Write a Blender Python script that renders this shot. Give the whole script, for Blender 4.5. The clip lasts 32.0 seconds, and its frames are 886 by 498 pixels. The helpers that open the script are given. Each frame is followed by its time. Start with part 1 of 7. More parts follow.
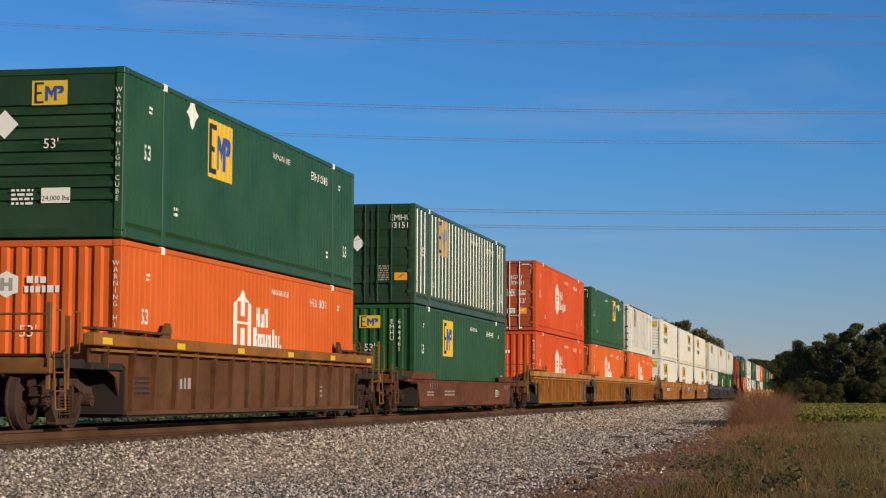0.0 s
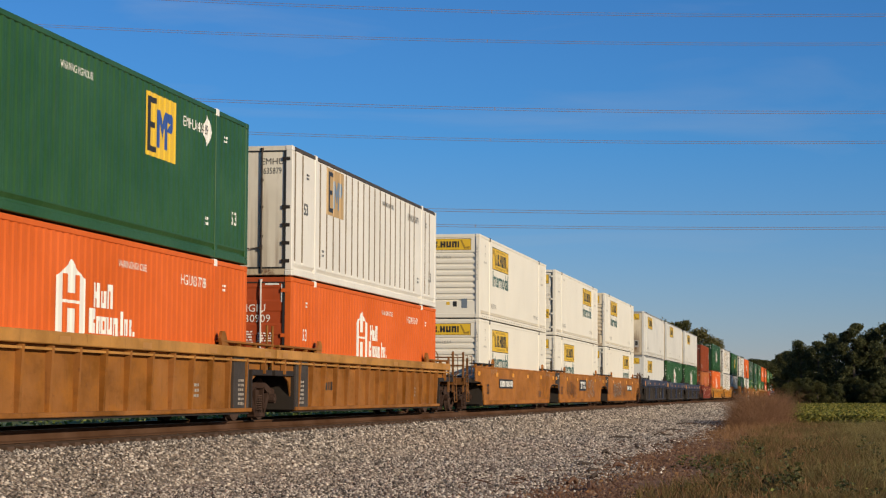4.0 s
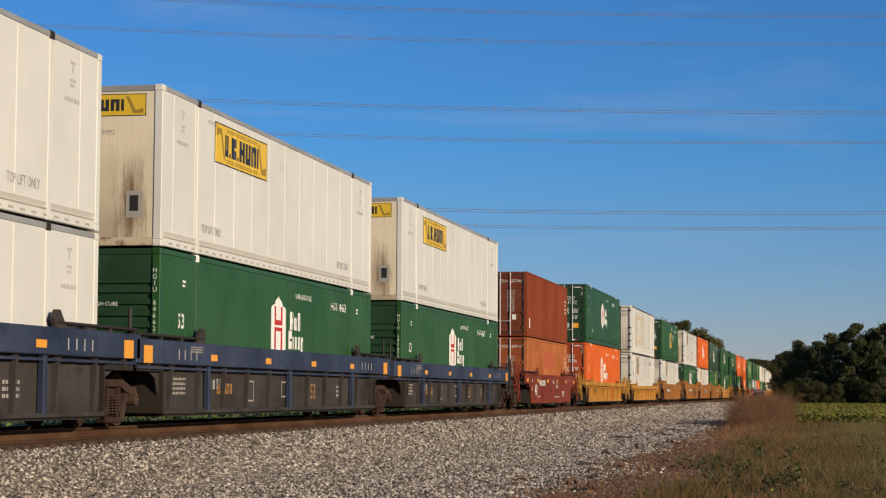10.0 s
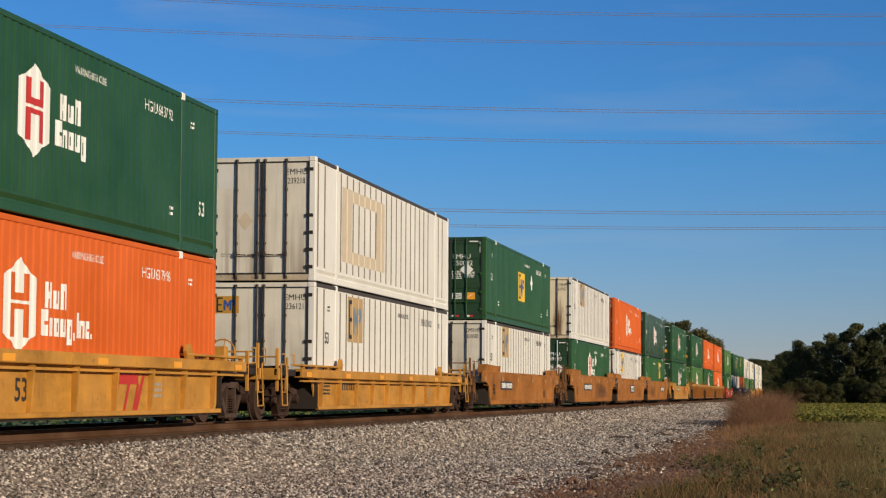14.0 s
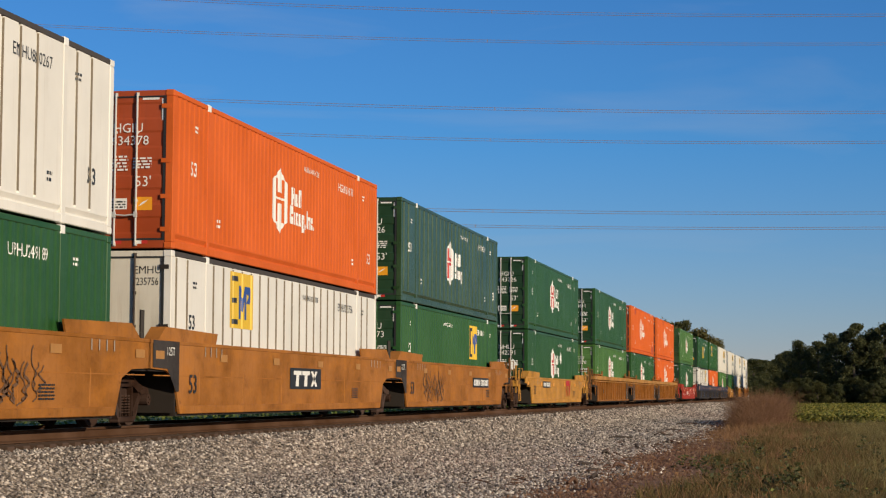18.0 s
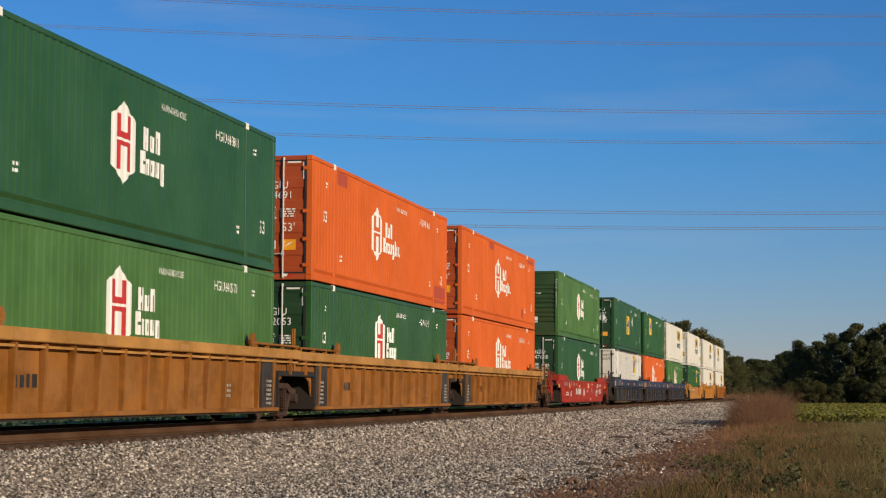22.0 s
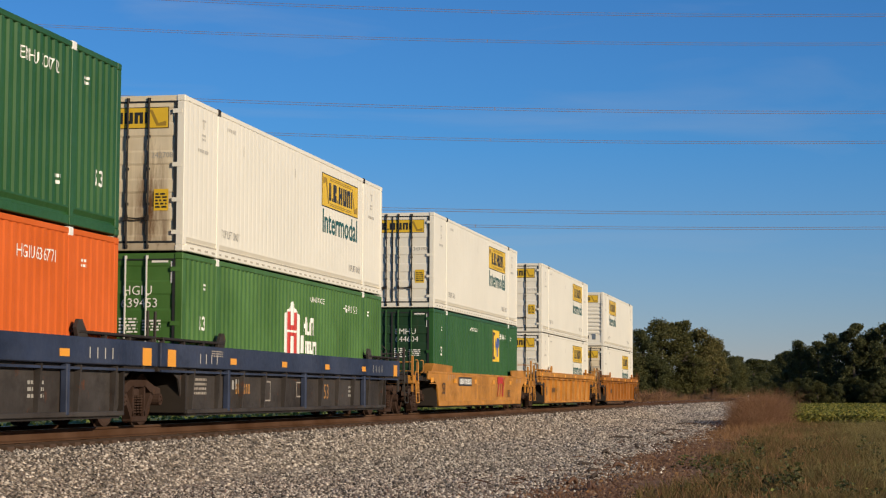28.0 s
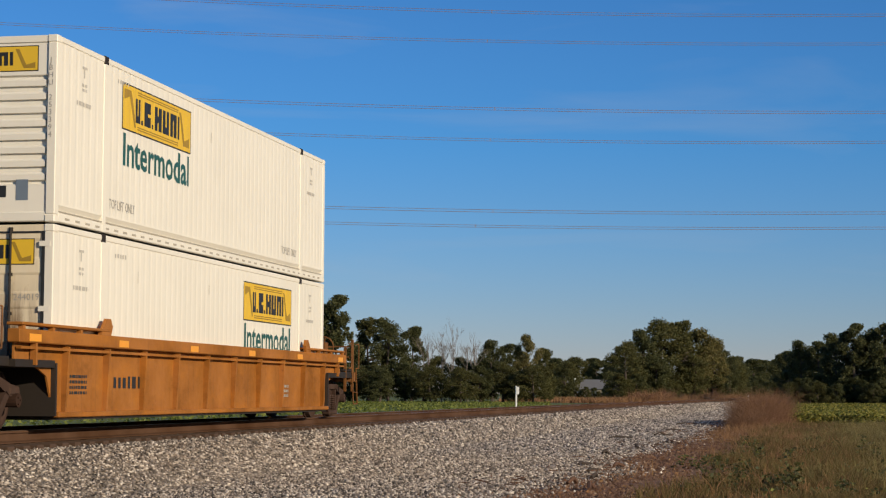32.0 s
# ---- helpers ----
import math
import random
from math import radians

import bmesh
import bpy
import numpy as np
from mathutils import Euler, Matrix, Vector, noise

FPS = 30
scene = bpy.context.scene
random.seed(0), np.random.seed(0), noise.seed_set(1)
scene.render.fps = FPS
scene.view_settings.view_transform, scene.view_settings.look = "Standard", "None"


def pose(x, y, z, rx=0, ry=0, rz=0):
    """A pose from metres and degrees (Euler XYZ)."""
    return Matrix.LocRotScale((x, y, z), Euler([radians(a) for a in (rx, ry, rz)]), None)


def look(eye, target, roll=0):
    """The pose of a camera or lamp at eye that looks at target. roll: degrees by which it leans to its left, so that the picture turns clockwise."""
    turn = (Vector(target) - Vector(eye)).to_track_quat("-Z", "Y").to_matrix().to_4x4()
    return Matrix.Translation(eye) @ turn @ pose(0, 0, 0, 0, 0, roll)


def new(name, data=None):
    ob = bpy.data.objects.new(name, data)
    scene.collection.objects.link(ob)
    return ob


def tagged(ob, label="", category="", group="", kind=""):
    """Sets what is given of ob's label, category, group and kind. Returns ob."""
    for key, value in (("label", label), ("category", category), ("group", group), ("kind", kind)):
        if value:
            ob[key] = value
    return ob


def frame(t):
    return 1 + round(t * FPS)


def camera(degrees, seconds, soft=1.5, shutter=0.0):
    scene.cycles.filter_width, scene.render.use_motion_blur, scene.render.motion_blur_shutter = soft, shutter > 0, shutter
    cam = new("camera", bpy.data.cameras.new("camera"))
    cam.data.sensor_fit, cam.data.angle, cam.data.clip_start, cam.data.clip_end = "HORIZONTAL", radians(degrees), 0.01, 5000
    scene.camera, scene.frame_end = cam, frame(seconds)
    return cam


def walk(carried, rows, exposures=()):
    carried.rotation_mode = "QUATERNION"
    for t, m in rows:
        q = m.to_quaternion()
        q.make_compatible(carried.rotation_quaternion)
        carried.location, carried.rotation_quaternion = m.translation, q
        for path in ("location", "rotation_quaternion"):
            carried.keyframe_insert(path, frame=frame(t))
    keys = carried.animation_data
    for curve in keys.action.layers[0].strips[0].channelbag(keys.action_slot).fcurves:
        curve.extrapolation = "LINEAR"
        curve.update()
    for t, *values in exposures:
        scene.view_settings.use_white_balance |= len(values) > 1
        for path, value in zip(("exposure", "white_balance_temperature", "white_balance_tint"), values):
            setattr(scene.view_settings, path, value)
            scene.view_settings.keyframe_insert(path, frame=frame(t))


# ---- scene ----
# ---------------------------------------------------------------- camera
EYE = 1.5            # eye above the gravel
RAIL = 0.9           # rail head above the gravel
TRACK = -12.74       # centre line of the track, which runs along y
cam = camera(26.16, 32.0, soft=1.2)
STAND = pose(0, 0, EYE, 90 + 4.317, -0.278, 11.174)
walk(cam, [(0.0, STAND), (32.0, STAND)])

# ---------------------------------------------------------------- world, sun
SUN_EL, SUN_AZ = 17.0, 33.0   # degrees up; degrees from +x towards -y
world = bpy.data.worlds.new("sky")
scene.world = world
world.use_nodes = True
wn = world.node_tree.nodes
sky = wn.new("ShaderNodeTexSky")
sky.sky_type = "NISHITA"
sky.sun_disc = False
sky.sun_elevation = radians(SUN_EL)
sky.sun_rotation = radians(90 + SUN_AZ)
sky.air_density, sky.dust_density, sky.ozone_density = 1.0, 0.0, 4.0
wn["Background"].inputs["Strength"].default_value = 0.08
sd = Vector((math.cos(radians(SUN_EL)) * math.cos(radians(SUN_AZ)), -math.cos(radians(SUN_EL)) * math.sin(radians(SUN_AZ)), math.sin(radians(SUN_EL))))
way = wn.new("ShaderNodeTexCoord")
near_sun = wn.new("ShaderNodeVectorMath")
near_sun.operation = "DOT_PRODUCT"
near_sun.inputs[1].default_value = tuple(sd)
world.node_tree.links.new(way.outputs["Generated"], near_sun.inputs[0])
glow = wn.new("ShaderNodeValToRGB")                         # deep blue away from the sun, paler towards it
glow.color_ramp.elements[0].position, glow.color_ramp.elements[0].color = 0.0, (0.62, 1.03, 1.54, 1)
glow.color_ramp.elements[1].position, glow.color_ramp.elements[1].color = 0.8, (1.15, 1.1, 1.05, 1)
world.node_tree.links.new(near_sun.outputs["Value"], glow.inputs[0])
clear = wn.new("ShaderNodeMix")
clear.data_type, clear.blend_type = "RGBA", "MULTIPLY"
clear.inputs[0].default_value = 1.0
world.node_tree.links.new(glow.outputs[0], clear.inputs[7])
world.node_tree.links.new(sky.outputs["Color"], clear.inputs[6])
lift = wn.new("ShaderNodeSeparateXYZ")
world.node_tree.links.new(way.outputs["Generated"], lift.inputs[0])
air = wn.new("ShaderNodeValToRGB")                          # faint dusty haze low over the land
air.color_ramp.elements[0].position, air.color_ramp.elements[0].color = 0.0, (1.32, 0.76, 0.7, 1)
air.color_ramp.elements[1].position, air.color_ramp.elements[1].color = 0.13, (0.64, 0.81, 0.84, 1)
world.node_tree.links.new(lift.outputs[2], air.inputs[0])
low_air = wn.new("ShaderNodeMix")
low_air.data_type, low_air.blend_type = "RGBA", "MULTIPLY"
low_air.inputs[0].default_value = 1.0
world.node_tree.links.new(clear.outputs[2], low_air.inputs[6])
world.node_tree.links.new(air.outputs[0], low_air.inputs[7])
drawn = wn.new("ShaderNodeMapping")                         # thin high wisps of cloud
drawn.inputs["Scale"].default_value, drawn.inputs["Rotation"].default_value = (2.2, 3.0, 13.0), (0.0, 0.12, 0.4)
world.node_tree.links.new(way.outputs["Generated"], drawn.inputs["Vector"])
wisp = wn.new("ShaderNodeTexNoise")
wisp.inputs["Scale"].default_value, wisp.inputs["Detail"].default_value, wisp.inputs["Distortion"].default_value = 2.4, 6, 0.6
world.node_tree.links.new(drawn.outputs[0], wisp.inputs["Vector"])
thin = wn.new("ShaderNodeValToRGB")
thin.color_ramp.elements[0].position, thin.color_ramp.elements[0].color = 0.55, (0, 0, 0, 1)
thin.color_ramp.elements[1].position, thin.color_ramp.elements[1].color = 0.8, (0.2, 0.2, 0.2, 1)
world.node_tree.links.new(wisp.outputs["Fac"], thin.inputs[0])
veil = wn.new("ShaderNodeMix")
veil.data_type = "RGBA"
world.node_tree.links.new(thin.outputs[0], veil.inputs[0])
world.node_tree.links.new(low_air.outputs[2], veil.inputs[6])
veil.inputs[7].default_value = (5.2, 5.6, 6.2, 1)
world.node_tree.links.new(veil.outputs[2], wn["Background"].inputs["Color"])
sun_data = bpy.data.lights.new("sun", "SUN")
sun_data.energy, sun_data.angle, sun_data.color = 4.3, radians(0.5), (1.0, 0.845, 0.63)
sun = new("sun", sun_data)
sun.matrix_world = look(sd * 200, (0, 0, 0))
scene.view_settings.exposure = 0.0


# ---------------------------------------------------------------- materials
def node_mat(name):
    m = bpy.data.materials.new(name)
    m.use_nodes = True
    nt = m.node_tree
    return m, nt.nodes, nt.links, nt.nodes["Principled BSDF"]


def mixc(n, l, kind, fac, a, b):
    x = n.new("ShaderNodeMix")
    x.data_type, x.blend_type = "RGBA", kind
    for sock, val in (("Factor", fac), ("A", a), ("B", b)):
        s = x.inputs[0] if sock == "Factor" else x.inputs[6 if sock == "A" else 7]
        if isinstance(val, (int, float)):
            s.default_value = val
        elif isinstance(val, tuple):
            s.default_value = (*val, 1)
        else:
            l.new(val, s)
    return x.outputs[2]


def noise_of(n, l, vec, scale, detail=3, rough=0.6):
    t = n.new("ShaderNodeTexNoise")
    t.inputs["Scale"].default_value, t.inputs["Detail"].default_value, t.inputs["Roughness"].default_value = scale, detail, rough
    l.new(vec, t.inputs["Vector"])
    return t.outputs["Fac"]


def ramp(n, l, val, stops):
    r = n.new("ShaderNodeValToRGB")
    e = r.color_ramp.elements
    while len(e) < len(stops):
        e.new(0.5)
    for el, (p, c) in zip(e, stops):
        el.position = p
        el.color = (*c, 1) if isinstance(c, tuple) else (c, c, c, 1)
    l.new(val, r.inputs[0])
    return r.outputs[0]


def scaled(n, l, vec, s, loc=None):
    mp = n.new("ShaderNodeMapping")
    mp.inputs["Scale"].default_value = s
    l.new(vec, mp.inputs["Vector"])
    if loc is not None:
        l.new(loc, mp.inputs["Location"])
    return mp.outputs[0]


def bump(n, l, bsdf, val, strength, dist):
    b = n.new("ShaderNodeBump")
    b.inputs["Strength"].default_value, b.inputs["Distance"].default_value = strength, dist
    l.new(val, b.inputs["Height"])
    l.new(b.outputs[0], bsdf.inputs["Normal"])


def scaled_value(n, l, val, k):
    q = n.new("ShaderNodeMath")
    q.operation = "MULTIPLY"
    l.new(val, q.inputs[0])
    q.inputs[1].default_value = k
    return q.outputs[0]


def paint(name, col, grime=0.35, rust=0.0, rough=0.42, fade=0.12, grime_col=(0.09, 0.06, 0.04), metal=0.0, runs=0.0, blotch=0.0, scorch=None):
    """Painted steel: faded patches, rain streaks, grime and rust spots that belong to the object."""
    m, n, l, b = node_mat(name)
    tc = n.new("ShaderNodeTexCoord")
    oi = n.new("ShaderNodeObjectInfo")
    off = n.new("ShaderNodeVectorMath")
    off.operation = "SCALE"
    off.inputs[0].default_value = (37.0, 53.0, 11.0)
    l.new(oi.outputs["Random"], off.inputs["Scale"])
    vec = scaled(n, l, tc.outputs["Object"], (1, 1, 1), off.outputs[0])
    big = noise_of(n, l, vec, 0.6, 4)
    faded = tuple(min(1, c * (1 + fade) + fade * 0.12) for c in col)
    dark = tuple(c * (1 - fade * 1.3) for c in col)
    c1 = mixc(n, l, "MIX", ramp(n, l, big, [(0.3, 0.0), (0.7, 1.0)]), dark, faded)
    streak = noise_of(n, l, scaled(n, l, vec, (6, 6, 0.35)), 1.6, 5, 0.7)
    c2 = mixc(n, l, "MIX", ramp(n, l, streak, [(0.55, 0.0), (0.8, grime)]), c1, grime_col)
    fine = noise_of(n, l, vec, 9.0, 6, 0.75)
    c3 = mixc(n, l, "MIX", ramp(n, l, fine, [(0.62, 0.0), (0.75, grime * 0.8)]), c2, grime_col)
    if blotch:
        # large worn and dusty patches
        bl = noise_of(n, l, scaled(n, l, vec, (1, 0.8, 1.6)), 1.1, 6, 0.68)
        c3 = mixc(n, l, "MIX", ramp(n, l, bl, [(0.5, 0.0), (0.66, blotch)]), c3, tuple(min(1, c * 1.45 + 0.003) for c in col))
        c3 = mixc(n, l, "MIX", ramp(n, l, bl, [(0.3, blotch), (0.46, 0.0)]), c3, tuple(c * 0.42 for c in col))
    if rust:
        rs = noise_of(n, l, vec, 3.0, 8, 0.72)
        c3 = mixc(n, l, "MIX", ramp(n, l, rs, [(0.66 - rust * 0.2, 0.0), (0.78 - rust * 0.2, 0.9)]), c3, (0.13, 0.045, 0.018))
    if runs:
        # rust that has run down from seams and gathered over the sill
        run = ramp(n, l, noise_of(n, l, scaled(n, l, vec, (2.6, 2.6, 0.10)), 1.7, 3, 0.55), [(0.44, 0.0), (0.6, 1.0)])
        sp = n.new("ShaderNodeSeparateXYZ")
        l.new(tc.outputs["Object"], sp.inputs[0])
        wob = n.new("ShaderNodeMath")
        wob.operation = "MULTIPLY_ADD"
        l.new(big, wob.inputs[0])
        wob.inputs[1].default_value = 1.6
        l.new(sp.outputs[2], wob.inputs[2])
        low = n.new("ShaderNodeMapRange")
        low.inputs["From Min"].default_value, low.inputs["From Max"].default_value = 3.0, 0.8
        l.new(wob.outputs[0], low.inputs["Value"])
        both = n.new("ShaderNodeMath")
        both.operation = "MULTIPLY"
        l.new(run, both.inputs[0])
        l.new(low.outputs[0], both.inputs[1])
        amt = n.new("ShaderNodeMath")
        amt.operation = "MULTIPLY"
        amt.inputs[1].default_value = runs
        l.new(both.outputs[0], amt.inputs[0])
        c3 = mixc(n, l, "MIX", amt.outputs[0], c3, (0.11, 0.045, 0.015))
    if scorch:
        # brown stain that has run down round the document hatch
        sc = n.new("ShaderNodeMapping")
        sc.vector_type = "TEXTURE"
        sc.inputs["Location"].default_value, sc.inputs["Scale"].default_value = (scorch[0], 0.02, scorch[1]), (scorch[2], 1.0, scorch[3])
        ab = n.new("ShaderNodeVectorMath")
        ab.operation = "ABSOLUTE"
        l.new(tc.outputs["Object"], ab.inputs[0])
        l.new(ab.outputs[0], sc.inputs["Vector"])
        ds = n.new("ShaderNodeVectorMath")
        ds.operation = "LENGTH"
        l.new(sc.outputs[0], ds.inputs[0])
        ws = n.new("ShaderNodeMath")
        ws.operation = "MULTIPLY_ADD"
        l.new(noise_of(n, l, scaled(n, l, vec, (6, 6, 0.7)), 2.0, 6, 0.75), ws.inputs[0])
        ws.inputs[1].default_value = 2.2
        l.new(ds.outputs["Value"], ws.inputs[2])
        c3 = mixc(n, l, "MIX", ramp(n, l, scaled_value(n, l, ws.outputs[0], 0.5), [(0.55, 0.96), (1.0, 0.0)]), c3, (0.12, 0.05, 0.016))
    l.new(c3, b.inputs["Base Color"])
    l.new(ramp(n, l, fine, [(0.2, rough - 0.1), (0.8, min(1, rough + 0.22))]), b.inputs["Roughness"])
    b.inputs["Metallic"].default_value = metal
    b.inputs["Specular IOR Level"].default_value = 0.3 if rough < 0.6 else 0.12
    bump(n, l, b, big, 0.12, 0.02)
    return m


def plain(name, col, rough=0.6, metal=0.0, vary=0.12, scale=4.0):
    m, n, l, b = node_mat(name)
    tc = n.new("ShaderNodeTexCoord")
    f = noise_of(n, l, tc.outputs["Object"], scale, 5)
    c = mixc(n, l, "MIX", f, tuple(x * (1 - vary) for x in col), tuple(min(1, x * (1 + vary)) for x in col))
    l.new(c, b.inputs["Base Color"])
    b.inputs["Roughness"].default_value, b.inputs["Metallic"].default_value = rough, metal
    return m


M = {
    "green": paint("green_paint", (0.0195, 0.081, 0.0175), 0.22, fade=0.1, rough=0.34),
    "forest": paint("deep_green_paint", (0.0145, 0.068, 0.0165), 0.2, fade=0.1, rough=0.32),
    "fresh": paint("fresh_green_paint", (0.021, 0.089, 0.0195), 0.15, fade=0.08, rough=0.38),
    "dgreen": paint("dark_green_paint", (0.024, 0.062, 0.021), 0.25, fade=0.14, rough=0.26),
    "lgreen": paint("moss_green_paint", (0.054, 0.143, 0.025), 0.25, fade=0.16),
    "orange": paint("orange_paint", (0.62, 0.118, 0.02), 0.22, fade=0.08, grime_col=(0.28, 0.05, 0.02), rough=0.6),
    "red": paint("red_orange_paint", (0.58, 0.078, 0.017), 0.25, fade=0.1, grime_col=(0.2, 0.03, 0.02), rough=0.6),
    "brown": paint("red_brown_paint", (0.215, 0.042, 0.011), 0.3, fade=0.1, rough=0.62),
    "rusty": paint("faded_orange_paint", (0.39, 0.115, 0.03), 0.4, 0.1, fade=0.2, rough=0.62),
    "cream": paint("cream_white_paint", (0.8, 0.755, 0.655), 0.1, fade=0.03, rough=0.38, grime_col=(0.4, 0.32, 0.22)),
    "white": paint("white_paint", (0.75, 0.722, 0.665), 0.22, fade=0.06, grime_col=(0.35, 0.26, 0.17)),
    "stained": paint("stained_white_paint", (0.68, 0.63, 0.53), 0.35, 0.0, fade=0.1, grime_col=(0.3, 0.16, 0.06), runs=0.55),
    "chalk": paint("chalky_white_paint", (0.68, 0.66, 0.61), 0.14, fade=0.05, grime_col=(0.4, 0.33, 0.25)),
    "scorched": paint("scorched_white_paint", (0.72, 0.62, 0.46), 0.3, 0.0, fade=0.1, grime_col=(0.3, 0.16, 0.06), runs=0.4, scorch=(0.72, 0.7, 0.36, 1.0)),
    "grey": paint("grey_paint", (0.3, 0.3, 0.3), 0.3),
    "w_brown": paint("brown_car_paint", (0.1, 0.038, 0.012), 0.55, 0.3, 0.6, 0.25, (0.05, 0.028, 0.018), blotch=0.55),
    "w_maroon": paint("maroon_car_paint", (0.11, 0.033, 0.011), 0.5, 0.15, 0.6, 0.2, (0.04, 0.02, 0.015), blotch=0.55),
    "w_gold": paint("golden_car_paint", (0.25, 0.093, 0.013), 0.55, 0.2, 0.6, 0.22, (0.08, 0.036, 0.016), blotch=0.55),
    "w_dusty": paint("dusty_golden_car_paint", (0.4, 0.19, 0.045), 0.5, 0.16, 0.6, 0.2, (0.13, 0.07, 0.03), blotch=0.5),
    "w_yellow": paint("yellow_car_paint", (0.45, 0.205, 0.025), 0.5, 0.16, 0.55, 0.18, (0.14, 0.075, 0.03), blotch=0.55),
    "w_amber": paint("amber_car_paint", (0.45, 0.19, 0.026), 0.5, 0.14, 0.55, 0.2, (0.12, 0.06, 0.028), blotch=0.55),
    "w_orange": paint("orange_car_paint", (0.315, 0.115, 0.016), 0.55, 0.2, 0.6, 0.2, (0.11, 0.05, 0.022), blotch=0.55),
    "w_red": paint("red_car_paint", (0.31, 0.026, 0.011), 0.45, 0.06, 0.64, 0.14, (0.08, 0.02, 0.014), blotch=0.55),
    "w_brick": paint("brick_car_paint", (0.18, 0.029, 0.012), 0.45, 0.08, 0.64, 0.14, (0.07, 0.02, 0.014), blotch=0.55),
    "sill": paint("rusted_white_sill", (0.5, 0.41, 0.29), 0.5, 0.6, 0.6, 0.2),
    "run_stained": paint("run_stained_white_paint", (0.74, 0.63, 0.45), 0.25, 0.0, fade=0.08, grime_col=(0.34, 0.18, 0.07), runs=0.7, scorch=(0.64, 0.85, 0.34, 1.3)),
    "endrust": paint("rusty_orange_end_paint", (0.17, 0.068, 0.016), 0.6, 0.35, 0.65, 0.25, (0.05, 0.025, 0.012), blotch=0.6),
    "w_blue": paint("navy_car_paint", (0.021, 0.031, 0.066), 0.4, 0.1, 0.55, 0.2, (0.06, 0.045, 0.035), blotch=0.55),
    "w_slate": paint("slate_car_paint", (0.04, 0.033, 0.03), 0.6, 0.3, 0.65, 0.2, (0.07, 0.04, 0.026), blotch=0.55),
    "truckiron": paint("rusty_cast_iron", (0.038, 0.0145, 0.006), 0.6, 0.2, 0.85, 0.3, (0.03, 0.02, 0.015)),
    "steel": plain("worn_steel", (0.35, 0.33, 0.31), 0.35, 0.9),
    "galv": plain("bright_galvanised_steel", (0.6, 0.58, 0.54), 0.5, 0.15),
    "black": plain("black_rubber_paint", (0.02, 0.02, 0.02), 0.6),
    "dark": plain("dark_steel", (0.02, 0.0135, 0.009), 0.7),
    "rod": plain("brown_lock_rod", (0.045, 0.03, 0.022), 0.75),
    "toprail": plain("grimy_black_top_rail", (0.06, 0.05, 0.043), 0.7, vary=0.3),
    "d_white": plain("white_lettering", (0.82, 0.8, 0.75), 0.5, vary=0.06),
    "d_black": plain("black_lettering", (0.022, 0.022, 0.022), 0.5),
    "d_yellow": plain("yellow_sign", (0.74, 0.47, 0.03), 0.5, vary=0.08),
    "d_orange": plain("orange_reflector", (0.85, 0.35, 0.02), 0.35, vary=0.05),
    "d_red": plain("red_lettering", (0.5, 0.03, 0.02), 0.5),
    "d_blue": plain("blue_lettering", (0.03, 0.08, 0.3), 0.5),
    "d_teal": plain("dark_green_lettering", (0.02, 0.1, 0.09), 0.5),
    "d_tan": plain("faded_tan_sign", (0.45, 0.3, 0.14), 0.6, vary=0.2),
    "d_patch": plain("dull_red_touch_up", (0.4, 0.06, 0.025), 0.6, vary=0.15),
    "d_patch2": plain("dull_orange_touch_up", (0.42, 0.095, 0.035), 0.6, vary=0.15),
    "d_scroll": plain("olive_scroll_ink", (0.34, 0.21, 0.025), 0.6, vary=0.2),
    "d_slot": plain("grey_slot_edge", (0.42, 0.38, 0.31), 0.7),
    "d_amber": plain("browned_amber_sign", (0.5, 0.25, 0.03), 0.55, vary=0.12),
    "d_beige": plain("faded_beige_paint", (0.58, 0.48, 0.35), 0.6, vary=0.15),
    "d_pale": plain("faded_lettering", (0.5, 0.47, 0.42), 0.6),
    "d_dull": plain("dirty_white_lettering", (0.36, 0.31, 0.26), 0.6, vary=0.3),
    # doors and end walls: darker base colours than the sides, mostly with more grime
    "green_door": paint("darker_green_door_paint", (0.011, 0.045, 0.015), 0.35, fade=0.14, rough=0.4),
    "moss_end": paint("darker_moss_green_end_paint", (0.022, 0.06, 0.014), 0.45, 0.04, fade=0.16, runs=0.35),
    "brown_door": paint("darker_red_brown_door_paint", (0.15, 0.03, 0.009), 0.4, 0.05, fade=0.14),
    "rusty_door": paint("darker_faded_orange_door_paint", (0.3, 0.07, 0.018), 0.4, 0.08, fade=0.16),
    "orange_door": paint("darker_orange_door_paint", (0.38, 0.062, 0.013), 0.3, fade=0.12),
    "grimy": plain("grimy_panel_edge", (0.17, 0.135, 0.095), 0.8, vary=0.35),
    # metal of the strips that stand in for sun glints on ribs
    "bare": plain("rib_glint_metal", (0.42, 0.39, 0.31), 0.5, 0.85),
    "d_faded": plain("faded_reflector", (0.4, 0.19, 0.05), 0.6, vary=0.2),
    "d_scrawl": plain("faded_spray_paint", (0.13, 0.065, 0.03), 0.7, vary=0.4),
    "d_grey": plain("grey_lettering", (0.35, 0.33, 0.3), 0.6),
    "d_bluegrey": plain("dull_bluegrey_plate", (0.16, 0.2, 0.25), 0.3),
}


